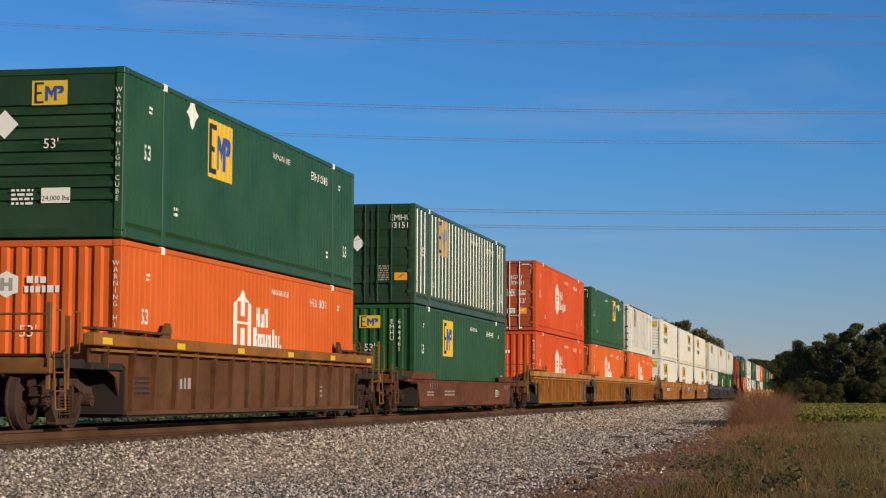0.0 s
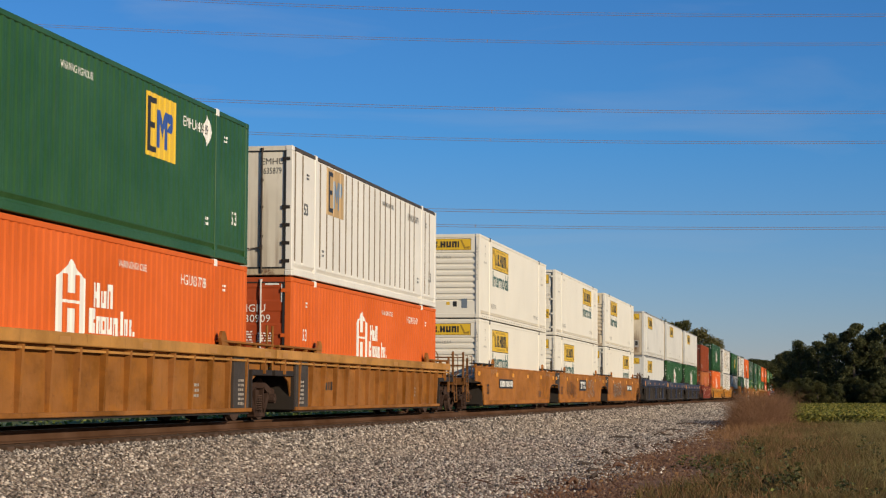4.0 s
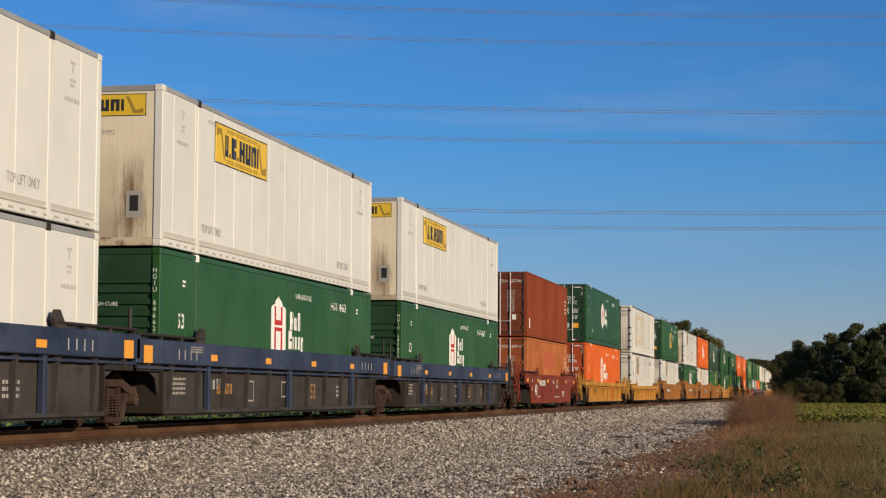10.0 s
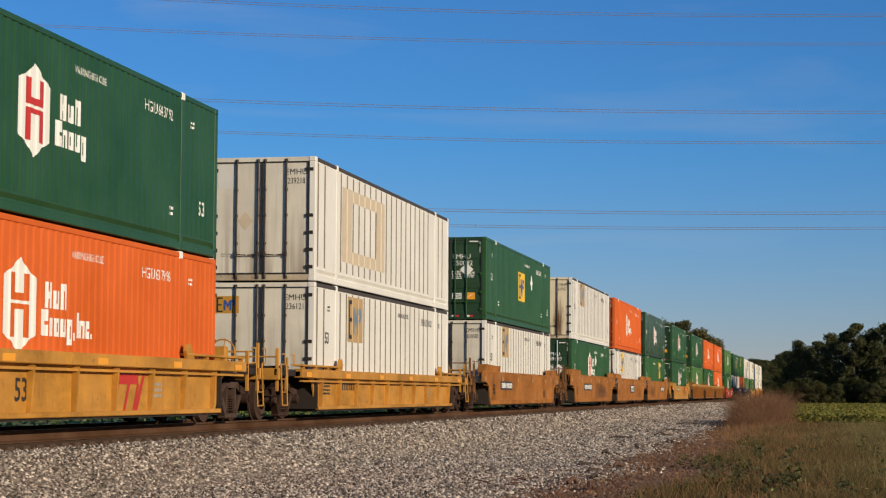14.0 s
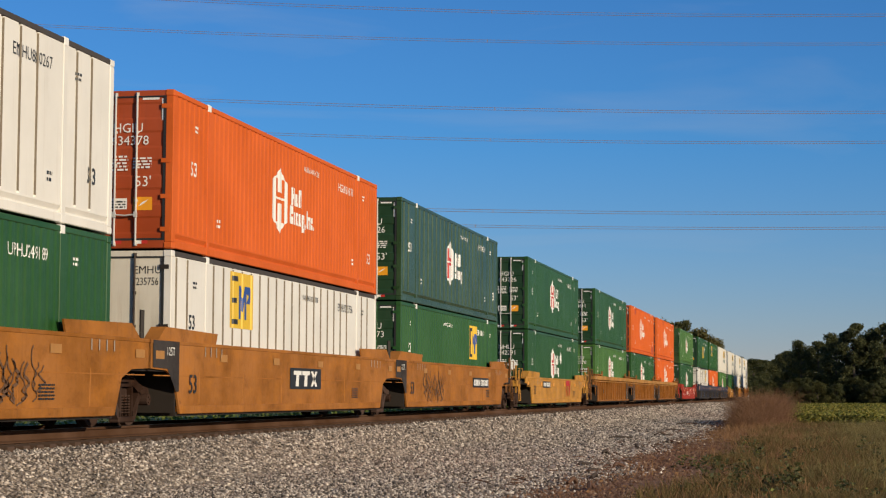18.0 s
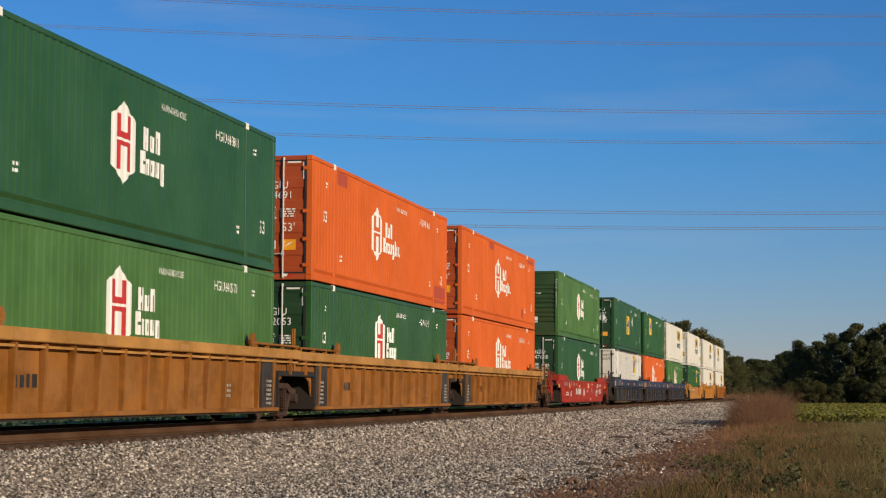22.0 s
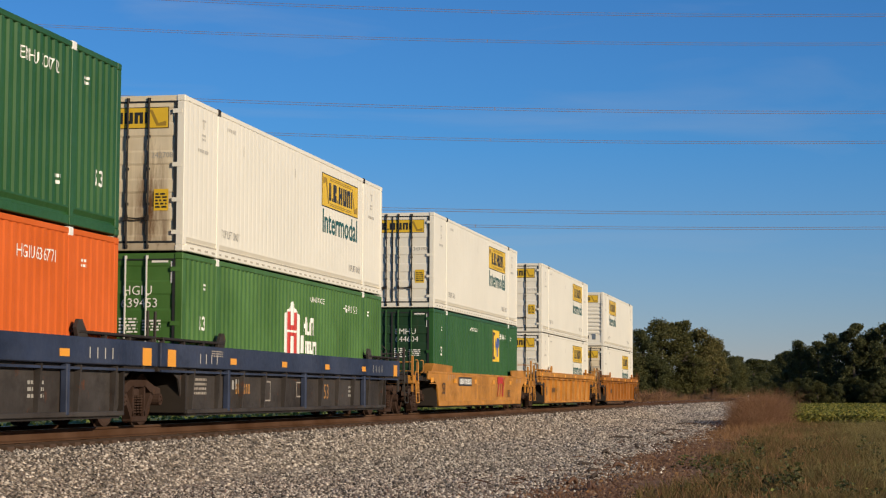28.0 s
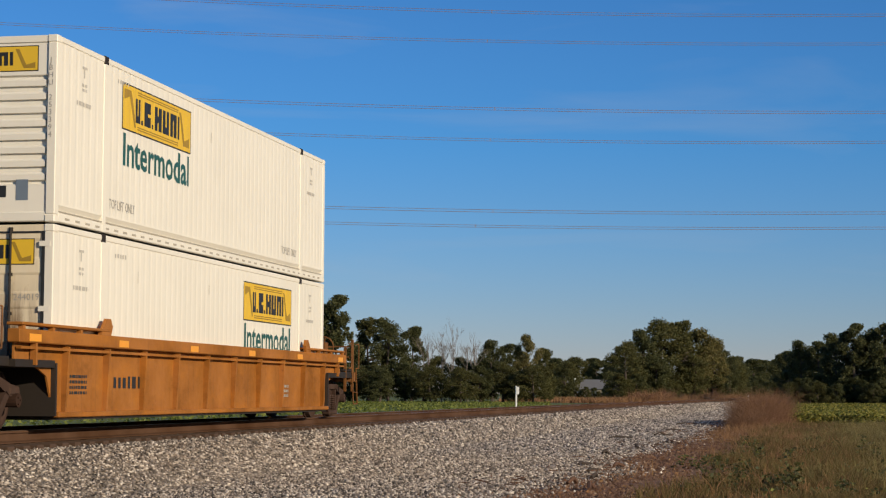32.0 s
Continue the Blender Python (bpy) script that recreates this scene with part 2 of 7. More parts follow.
# ---------------------------------------------------------------- mesh building
class Geo:
    """Collects vertices and faces of one mesh."""

    def __init__(self):
        self.v, self.f = [], []

    def box(self, x0, x1, y0, y1, z0, z1):
        k = len(self.v)
        self.v += [(x, y, z) for z in (z0, z1) for x, y in ((x0, y0), (x1, y0), (x1, y1), (x0, y1))]
        self.f += [tuple(k + i for i in q) for q in ((3, 2, 1, 0), (4, 5, 6, 7), (0, 1, 5, 4), (1, 2, 6, 5), (2, 3, 7, 6), (3, 0, 4, 7))]
        return self

    def chamfer(self, x0, x1, y0, y1, z0, z1, c=0.012):
        """A box whose eight corners and twelve edges are cut by c."""
        bm = bmesh.new()
        bmesh.ops.create_cube(bm, size=1)
        for w in bm.verts:
            w.co = Vector((x0 + (w.co.x + 0.5) * (x1 - x0), y0 + (w.co.y + 0.5) * (y1 - y0), z0 + (w.co.z + 0.5) * (z1 - z0)))
        bmesh.ops.bevel(bm, geom=bm.edges[:], offset=c, segments=1, affect="EDGES")
        return self.add(bm)

    def add(self, bm):
        k = len(self.v)
        bm.verts.index_update()
        self.v += [tuple(w.co) for w in bm.verts]
        self.f += [tuple(k + w.index for w in q.verts) for q in bm.faces]
        bm.free()
        return self

    def prism(self, outline, axis, a, b):
        """An outline in the two other axes (in x, y, z order), drawn out along an axis from a to b."""
        k, m = len(self.v), len(outline)
        for t in (a, b):
            for p, q in outline:
                self.v.append({"x": (t, p, q), "y": (p, t, q), "z": (p, q, t)}[axis])
        flip = axis == "y"
        area = sum(outline[i][0] * outline[(i + 1) % m][1] - outline[(i + 1) % m][0] * outline[i][1] for i in range(m))
        ccw = (area > 0) != flip
        if b < a:
            ccw = not ccw
        ring = list(range(m))
        low, top = [k + i for i in ring], [k + m + i for i in ring]
        if ccw:
            self.f += [tuple(low[::-1]), tuple(top)] + [(low[i], low[(i + 1) % m], top[(i + 1) % m], top[i]) for i in ring]
        else:
            self.f += [tuple(low), tuple(top[::-1])] + [(low[(i + 1) % m], low[i], top[i], top[(i + 1) % m]) for i in ring]
        return self

    def rod(self, p, q, r, n=6):
        p, q = Vector(p), Vector(q)
        w = (q - p).normalized()
        u = w.orthogonal().normalized()
        t = w.cross(u)
        k = len(self.v)
        for c in (p, q):
            self.v += [tuple(c + r * (math.cos(a) * u + math.sin(a) * t)) for a in (2 * math.pi * i / n for i in range(n))]
        self.f += [(k + i, k + (i + 1) % n, k + n + (i + 1) % n, k + n + i) for i in range(n)]
        self.f += [tuple(k + i for i in reversed(range(n))), tuple(k + n + i for i in range(n))]
        return self

    def path(self, pts, r, n=6):
        for a, b in zip(pts, pts[1:]):
            self.rod(a, b, r, n)
        return self

    def lathe(self, profile, axis_at, n=24):
        """A closed profile of (x, radius) turned round the x axis through axis_at."""
        k, m = len(self.v), len(profile)
        for i in range(n):
            a = 2 * math.pi * i / n
            self.v += [(axis_at[0] + x, axis_at[1] + r * math.cos(a), axis_at[2] + r * math.sin(a)) for x, r in profile]
        for i in range(n):
            for j in range(m):
                self.f.append((k + i * m + j, k + i * m + (j + 1) % m, k + ((i + 1) % n) * m + (j + 1) % m, k + ((i + 1) % n) * m + j))
        return self

    def mesh(self, name):
        me = bpy.data.meshes.new(name)
        me.from_pydata(self.v, [], self.f)
        me.update()
        return me


MESHES = {}


def cached(key, build, name):
    if key not in MESHES:
        made = build()
        MESHES[key] = made.mesh(name) if isinstance(made, Geo) else made
    return MESHES[key]


def part(name, data, material, parent, label="", at=None):
    """Links a mesh (or a Geo) as one object under a thing or a part."""
    if isinstance(data, Geo):
        data = data.mesh(name)
    if not data.materials:
        data.materials.append(material)
    ob = new(name, data)
    slot = ob.material_slots[0]
    if slot.material != material:
        slot.link = "OBJECT"
        slot.material = material
    ob.parent = parent
    if at is not None:
        ob.matrix_basis = at
    if label:
        ob["label"] = label
    if name == "lettering":
        ob["kind"] = "stuff"
    return ob


def thing(name, m, label, category, group=""):
    ob = new(name)
    ob.empty_display_size = 0.3
    ob.matrix_basis = m
    return tagged(ob, label, category, group)


def raw_mesh(name, verts, faces, material):
    """One mesh from arrays of vertices and of faces that all have the same number of corners."""
    verts, faces = np.asarray(verts, np.float32), np.asarray(faces, np.int32)
    me = bpy.data.meshes.new(name)
    me.vertices.add(len(verts))
    me.vertices.foreach_set("co", verts.ravel())
    me.loops.add(faces.size)
    me.loops.foreach_set("vertex_index", faces.ravel())
    me.polygons.add(len(faces))
    me.polygons.foreach_set("loop_start", np.arange(0, faces.size, faces.shape[1], dtype=np.int32))
    me.update(calc_edges=True)
    me.materials.append(material)
    return me


GLYPHS = {}


def glyph_mesh(text, height, width=None, bold=0.0):
    """Lettering as flat polygons in the x-y plane, centred; height is that of a capital."""
    key = (text, height, width, bold)
    if key not in GLYPHS:
        cu = bpy.data.curves.new("lettering", "FONT")
        cu.body, cu.size, cu.resolution_u, cu.offset = text, height / 0.7, 2, bold
        cu.align_x, cu.align_y = "CENTER", "CENTER"
        ob = bpy.data.objects.new("lettering", cu)
        scene.collection.objects.link(ob)
        me = bpy.data.meshes.new_from_object(ob.evaluated_get(bpy.context.evaluated_depsgraph_get()))
        bpy.data.objects.remove(ob)
        vs = [tuple(w.co) for w in me.vertices]
        fs = [tuple(q.vertices) for q in me.polygons]
        if width:
            span = max(w[0] for w in vs) - min(w[0] for w in vs)
            vs = [(w[0] * width / span, w[1], 0) for w in vs]
        GLYPHS[key] = (vs, fs)
    return GLYPHS[key]


def quad_flat(x0, x1, y0, y1):
    return [(x0, y0, 0), (x1, y0, 0), (x1, y1, 0), (x0, y1, 0)], [(0, 1, 2, 3)]


def poly_flat(pts):
    return [(x, y, 0) for x, y in pts], [tuple(range(len(pts)))]


def joined(*flats):
    v, f = [], []
    for (vs, fs), dx, dy in flats:
        k = len(v)
        v += [(a + dx, b + dy, c) for a, b, c in vs]
        f += [tuple(i + k for i in q) for q in fs]
    return v, f


# ---------------------------------------------------------------- shipping containers
HALF = 1.295          # half the width of a container


def profile_breaks(kind, length):
    """Breaks (y, inset) of a side wall between its corner posts."""
    a, b = 0.17, length - 0.17
    out = [(a, 0.012)]
    if kind == "seam":
        y = a + 0.45
        while y < b - 0.3:
            out += [(y, 0.012), (y + 0.012, 0.03), (y + 0.03, 0.03), (y + 0.042, 0.012)]
            y += 1.22
    else:
        pitch, high, slope, low, deep = {
            "fine": (0.278, 0.104, 0.045, 0.084, 0.015),
            "deep": (0.278, 0.100, 0.040, 0.098, 0.032),
            "plate": (0.278, 0.140, 0.045, 0.048, 0.0045),
            "hat": (0.54, 0.360, 0.035, 0.110, 0.042),
            "groove": (0.62, 0.50, 0.022, 0.076, 0.032),
            "bold": (0.62, 0.410, 0.025, 0.160, 0.028),
        }[kind]
        y = a + 0.06
        posts = (1.98, length - 2.14) if length > 14 else ()
        while y + pitch < b:
            if any(p - pitch < y < p + 0.2 for p in posts):
                out += [(y, 0.012), (y + pitch * 0.5, 0.012)]
                y += pitch * 0.5 + 0.001
                continue
            out += [(y, 0.012), (y + slope, 0.012 + deep), (y + slope + low, 0.012 + deep), (y + 2 * slope + low, 0.012)]
            y += pitch
    out.append((b, 0.012))
    return out


def inset_at(breaks, y):
    if y <= breaks[0][0]:
        return 0.0
    for (p, i), (q, j) in zip(breaks, breaks[1:]):
        if p <= y <= q:
            return i + (j - i) * (y - p) / max(q - p, 1e-9)
    return 0.0


def side_wall(kind, length, high, sign):
    g = Geo()
    z0, z1 = (0.30 if length > 14 else 0.16), high - 0.1
    br = profile_breaks(kind, length)
    for y, i in br:
        g.v += [(sign * (HALF - i), y, z0), (sign * (HALF - i), y, z1)]
    for k in range(len(br) - 1):
        q = (2 * k, 2 * k + 2, 2 * k + 3, 2 * k + 1)
        g.f.append(q if sign > 0 else q[::-1])
    k = len(g.v)
    g.box(sign * (HALF - 0.09) - 0.01, sign * (HALF - 0.09) + 0.01, 0.17, length - 0.17, z0, z1)
    return g


def on_side(flat, yc, zc, kind, length):
    """Lays a flat sign on the corrugated wall that faces +x."""
    vs, fs = flat
    bm = bmesh.new()
    w = [bm.verts.new((0, yc + u, zc + t)) for u, t, _ in vs]
    for q in fs:
        try:
            bm.faces.new([w[i] for i in q])
        except ValueError:
            pass
    ys = [yc + u for u, _, _ in vs]
    lo, hi = min(ys), max(ys)
    br = profile_breaks(kind, length)
    for y, _ in br:
        if lo < y < hi:
            bmesh.ops.bisect_plane(bm, geom=bm.verts[:] + bm.edges[:] + bm.faces[:], dist=1e-5, plane_co=(0, y, 0), plane_no=(0, 1, 0))
    for t in bm.verts:
        t.co.x = HALF - inset_at(br, t.co.y) + 0.005
    return Geo().add(bm)


def on_end(flat, xc, zc, y=-0.006):
    vs, fs = flat
    g = Geo()
    g.v = [(xc + u, y, zc + t) for u, t, _ in vs]
    g.f = [tuple(q) for q in fs]
    return g


def bars(n, size, gap, high, seed):
    """A row of plain bars that stands for writing which cannot be read."""
    r = random.Random(seed)
    out, x = [], 0.0
    for _ in range(n):
        w = size * r.uniform(0.6, 1.15)
        out.append((quad_flat(x, x + w, -high / 2, high / 2 * r.choice((1, 1, 0.8))), 0, 0))
        x += w + gap
    v, f = joined(*out)
    return [(a - x / 2, b, c) for a, b, c in v], f


def small_print(lines, width, high, seed):
    r = random.Random(seed)
    out = []
    for i in range(lines):
        x = -width / 2
        while x < width / 2:
            w = r.uniform(0.04, 0.14)
            out.append((quad_flat(x, min(x + w, width / 2), 0, high * 0.55 / lines), 0, high / 2 - (i + 1) * high / lines))
            x += w + 0.03
    return joined(*out)


def hexagon(w, h):
    return poly_flat([(-w / 2, -h * 0.3), (-w * 0.26, -h * 0.37), (0, -h / 2), (w * 0.26, -h * 0.37), (w / 2, -h * 0.3), (w / 2, h * 0.3), (w * 0.26, h * 0.37), (0, h / 2), (-w * 0.26, h * 0.37), (-w / 2, h * 0.3)])


def lifted(g, d):
    g.v = [(x + d, y, z) for x, y, z in g.v]
    return g


def raised(g, d):
    g.v = [(x, y - d, z) for x, y, z in g.v]
    return g


def end_wall(kind, high, y, out):
    """An end wall at y that faces the way out (-1 or 1)."""
    g = Geo()
    a, z0, z1 = HALF - 0.15, 0.16, high - 0.12

    def slab(x0, x1, q0, q1, d0, d1):
        p, q = y - out * d0, y - out * d1
        g.box(x0, x1, min(p, q), max(p, q), q0, q1)
    if kind != "flat":
        slab(-a, a, z0, z1, 0.075, 0.1)
    if kind == "louver":
        g = Geo()
        p, q = y - out * 0.03, y - out * 0.075
        w = y - out * 0.1
        g.prism([(p, z1), (p, z1 - 0.5), (q, z1 - 0.52), (q, z0 + 0.44), (p, z0 + 0.42), (p, z0), (w, z0), (w, z1)], "x", -a, a)
    elif kind == "corr":
        pts, x = [], -a
        while x + 0.28 <= a + 0.01:
            pts += [(x, 0.012), (x + 0.11, 0.012), (x + 0.15, 0.06), (x + 0.24, 0.06)]
            x += 0.28
        pts.append((a, 0.012))
        k = len(g.v)
        for x, d in pts:
            g.v += [(x, y - out * d, z0), (x, y - out * d, z1)]
        for i in range(len(pts) - 1):
            q = (k + 2 * i, k + 2 * i + 2, k + 2 * i + 3, k + 2 * i + 1)
            g.f.append(q if out < 0 else q[::-1])
    elif kind == "flat":
        slab(-a, a, z0, z1, 0.02, 0.1)
    return g


def door_leaf(high, y, out, side, kind):
    """One door leaf, pressed into flat bands and shallow troughs from top to bottom."""
    z0, z1 = 0.17, high - 0.12
    x0, x1 = (0.008, HALF - 0.155) if side > 0 else (-(HALF - 0.155), -0.008)
    face = []
    if kind == "flatdoor":
        face = [(0.03, z0), (0.03, z1)]
    else:
        n = 6
        for i in range(n):
            c = z0 + (z1 - z0) * i / (n - 1)
            for d, z in ((0.04, c - 0.14), (0.025, c - 0.1), (0.025, c + 0.1), (0.04, c + 0.14)):
                if z0 < z < z1:
                    face.append((d, z))
        face = [(0.025, z0)] + face + [(0.025, z1)]
    return Geo().prism([(y - out * d, z) for d, z in face] + [(y - out * 0.085, z1), (y - out * 0.085, z0)], "x", x0, x1)


def container(name, m, length, high, side, front, body, label, group, door_col=None, rods="galv", fittings="d_white", rail=None, trim=None):
    """A freight container: y runs from its front end at 0 to its length, z from its floor. Returns the thing."""
    t = thing(name, m, label, "shipping container", group)
    mb = M[body]
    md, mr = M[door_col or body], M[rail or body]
    k = (length, high)
    for s in (1, -1):
        part("side_panel", cached(("side", side, k, s), lambda: side_wall(side, length, high, s), "side_panel"), mb, t)
        part("top_rail", cached(("tr", k, s), lambda: Geo().chamfer(min(s * HALF, s * (HALF - 0.07)), max(s * HALF, s * (HALF - 0.07)), 0.17, length - 0.17, high - 0.1, high - 0.004), "top_rail"), mr, t)

        def low_rail():
            g = Geo().chamfer(min(s * HALF, s * (HALF - 0.09)), max(s * HALF, s * (HALF - 0.09)), 0.17, length - 0.17, 0.012, 0.16)
            if length > 14:
                g.prism([(s * (HALF - 0.005), 0.30), (s * (HALF - 0.005), 0.272), (s * (HALF - 0.045), 0.2), (s * (HALF - 0.045), 0.16), (s * (HALF - 0.09), 0.16), (s * (HALF - 0.09), 0.30)], "y", 0.17, length - 0.17)
            return g
        part("bottom_rail", cached(("br", k, s), low_rail, "bottom_rail"), mb, t)
        for y in (0.0, length - 0.17):
            part("corner_post", cached(("cp", k, s, y), lambda: Geo().chamfer(min(s * HALF, s * (HALF - 0.15)), max(s * HALF, s * (HALF - 0.15)), y, y + 0.17, 0.118, high - 0.118), "corner_post"), mb, t)
            for z in (0, high - 0.118):
                part("corner_casting", cached(("cc", k, s, y, z), lambda: Geo().chamfer(min(s * (HALF + 0.003), s * (HALF - 0.162)), max(s * (HALF + 0.003), s * (HALF - 0.162)), y - 0.003, y + 0.178, z, z + 0.118, 0.015), "corner_casting"), mb, t)
        if length > 14:
            for y in (1.98, length - 2.14):
                part("lift_post", cached(("lp", k, s, y), lambda: Geo().chamfer(min(s * (HALF + 0.002), s * (HALF - 0.06)), max(s * (HALF + 0.002), s * (HALF - 0.06)), y, y + 0.16, 0.02, high - 0.02, 0.01), "lift_post"), mb, t)
                f = part("lift_fitting", cached(("lf", k, s, y), lambda: Geo().chamfer(min(s * (HALF + 0.008), s * (HALF - 0.1)), max(s * (HALF + 0.008), s * (HALF - 0.1)), y - 0.01, y + 0.17, high - 0.13, high + 0.012, 0.012), "lift_fitting"), M[fittings], t)
                part("lift_fitting", cached(("lg", k, s, y), lambda: Geo().chamfer(min(s * (HALF + 0.008), s * (HALF - 0.1)), max(s * (HALF + 0.008), s * (HALF - 0.1)), y - 0.01, y + 0.17, 0.005, 0.13, 0.012), "lift_fitting"), mb, t)
    part("roof", cached(("roof", k), lambda: Geo().box(-HALF + 0.07, HALF - 0.07, 0.1, length - 0.1, high - 0.05, high - 0.02), "roof"), mr, t)
    part("floor", cached(("floor", k), lambda: Geo().box(-HALF + 0.09, HALF - 0.09, 0.1, length - 0.1, 0.03, 0.14), "floor"), M["dark"], t)
    back = "corr" if front.endswith("door") else "door"
    for kind, y, out in ((front, 0.0, -1), (back, length, 1)):
        part("end_header", cached(("eh", k, y), lambda: Geo().chamfer(-HALF + 0.15, HALF - 0.15, min(y - out * 0.012, y - out * 0.12), max(y - out * 0.012, y - out * 0.12), high - 0.12, high - 0.006), "end_header"), mb if out > 0 else mr if side == "seam" else md, t)
        part("end_sill", cached(("es", k, y), lambda: Geo().chamfer(-HALF + 0.15, HALF - 0.15, min(y - out * 0.012, y - out * 0.12), max(y - out * 0.012, y - out * 0.12), 0.01, 0.16), "end_sill"), mb if out > 0 else M["sill"] if door_col in ("run_stained", "scorched", "stained") else md, t)
        if kind.endswith("door"):
            if out < 0:
                def seal():
                    g = Geo().box(-0.02, 0.02, -0.001, 0.03, 0.19, high - 0.135)
                    for s2 in (-1, 1):
                        g.box(s2 * (HALF - 0.17) - 0.026, s2 * (HALF - 0.17) + 0.026, 0.006, 0.03, 0.16, high - 0.12)
                    return g.box(-HALF + 0.15, HALF - 0.15, 0.008, 0.03, high - 0.135, high - 0.108).box(-HALF + 0.15, HALF - 0.15, 0.008, 0.03, 0.15, 0.19)
                part("gasket", cached(("seal", k), seal, "gasket"), M["black"], t, "black rubber gasket round the doors")
            for s in (-1, 1):
                leaf = part("door", cached(("leaf", k, y, s, kind), lambda: door_leaf(high, y, out, s, kind), "door"), md, t)
                for x in ((0.085, 0.6) if kind == "flatdoor" else (0.19, 0.6)):
                    g = lambda: Geo().rod((s * x, y + out * 0.012, 0.06), (s * x, y + out * 0.012, high - 0.05), 0.02, 8).box(s * x - 0.03, s * x + 0.03, y - 0.012, y + 0.03, 0.05, 0.12).box(s * x - 0.03, s * x + 0.03, y - 0.012, y + 0.03, high - 0.11, high - 0.05).box(s * x - 0.03, s * x + 0.03, y - 0.01, y + 0.02, 0.85, 0.9).box(s * x - 0.03, s * x + 0.03, y - 0.01, y + 0.02, 1.5, 1.55).box(s * x - 0.03, s * x + 0.03, y - 0.01, y + 0.02, 2.1, 2.15)
                    part("lock_rod", cached(("rod", k, y, s, x), g, "lock_rod"), M[rods], leaf, "upright lock rod with keepers")
                    if out < 0:
                        part("door_handle", cached(("han", k, y, s, x), lambda: Geo().rod((s * x, y + out * 0.03, 0.62), (s * x + 0.24 * s * (1 if x < 0.5 else -1), y + out * 0.03, 0.6), 0.014, 6).box(s * x - 0.03, s * x + 0.03, y + out * 0.03 - 0.02, y + out * 0.03 + 0.02, 0.57, 0.67), "door_handle"), M[rods], leaf)
                for z in ((0.32, 0.72, 1.12, 1.52, high - 0.3) if out < 0 and kind == "flatdoor" else (0.35, 0.95, 1.6, high - 0.3) if out < 0 else ()):
                    part("hinge", cached(("hin", k, y, s, z), lambda: Geo().box(min(s * (HALF - 0.05), s * (HALF - 0.23)), max(s * (HALF - 0.05), s * (HALF - 0.23)), y - 0.008 if out < 0 else y - 0.02, y + 0.02 if out < 0 else y + 0.008, z - 0.04, z + 0.04), "hinge"), M["dark" if body == "white" else body], leaf)
        else:
            wall = part("end_wall", cached(("ew", kind, k, y), lambda: end_wall(kind, high, y, out), "end_wall"), md if out < 0 else mb, t)
            if kind == "louver":
                for i in range(8):
                    q = 0.7 + (high - 0.74 - 0.7) * i / 7
                    part("slat", cached(("slat", k, y, i), lambda: Geo().prism([(y - out * 0.03, q - 0.05), (y - out * 0.03, q + 0.035), (y - out * 0.074, q + 0.075), (y - out * 0.074, q - 0.06)], "x", -HALF + 0.18, HALF - 0.18), "slat"), md, wall)
    return t


def rib_faces(length, high, kind="hat", cut=0.5):
    """Strips over the rib flanks, for added sun glints and for grime; cut is the share of each flank that is left
    painted.
    """
    g = Geo()
    br = profile_breaks(kind, length)
    for (p, i), (q, j) in zip(br, br[1:]):
        if j < i - 0.01:
            k = len(g.v)
            p, i = p + (q - p) * cut, i + (j - i) * cut
            g.v += [(HALF - i + 0.002, p - 0.002, 0.34), (HALF - j + 0.002, q - 0.002, 0.34), (HALF - j + 0.002, q - 0.002, high - 0.12), (HALF - i + 0.002, p - 0.002, high - 0.12)]
            g.f.append((k, k + 1, k + 2, k + 3))
    return g


def slot_row(length):
    """Shallow slots in the bottom rail, and the groove above it."""
    g = Geo()
    for q in range(int(length / 0.42) - 1):
        g.box(HALF - 0.002, HALF + 0.004, 0.42 + q * 0.42, 0.60 + q * 0.42, 0.06, 0.095)
    return g.box(HALF - 0.02, HALF - 0.003, 0.2, length - 0.2, 0.166, 0.186)


def sign_side(t, name, key, flat, y, z, mat, side, length, lift=0.0, label=""):
    me = cached(("ss", key, round(y, 2), round(z, 2), side, length, lift), lambda: lifted(on_side(flat() if callable(flat) else flat, y, z, side, length), lift), name)
    return part(name, me, M[mat], t, label)


DEPTH = {"flat": 0.016, "flatdoor": 0.026, "louver": 0.026, "door": 0.02, "corr": 0.007, "post": -0.006}
END = ["post"]        # kind of the end that is being lettered


def sign_end(t, name, key, flat, x, z, mat, lift=0.0, label="", on=None):
    deep = DEPTH[on or END[0]]
    me = cached(("se", key, round(x, 2), round(z, 2), lift, deep), lambda: raised(on_end(flat() if callable(flat) else flat, x, z, deep), lift), name)
    return part(name, me, M[mat], t, label)


def notched(w, h, kind, stroke=0.3):
    """One mark of a row: an upright block with one slit, at its top, its foot, both, within it, or at its side."""
    a, b = w * stroke, w * (1 - stroke)
    legs = [(quad_flat(0, a, 0, h), 0, 0), (quad_flat(b, w, 0, h), 0, 0)]
    if kind == "top":
        return joined(*legs, (quad_flat(a, b, 0, h * 0.3), 0, 0))
    if kind == "low":
        return joined(*legs, (quad_flat(a, b, h * 0.72, h), 0, 0))
    if kind == "both":
        return joined(*legs, (quad_flat(a, b, h * 0.36, h * 0.64), 0, 0))
    if kind == "ring":
        return joined(*legs, (quad_flat(a, b, 0, h * 0.25), 0, 0), (quad_flat(a, b, h * 0.75, h), 0, 0))
    if kind == "side":
        return joined((quad_flat(0, b, 0, h), 0, 0), (quad_flat(b, w, 0, h * 0.42), 0, 0), (quad_flat(b, w, h * 0.56, h), 0, 0))
    return quad_flat(0, w, 0, h)


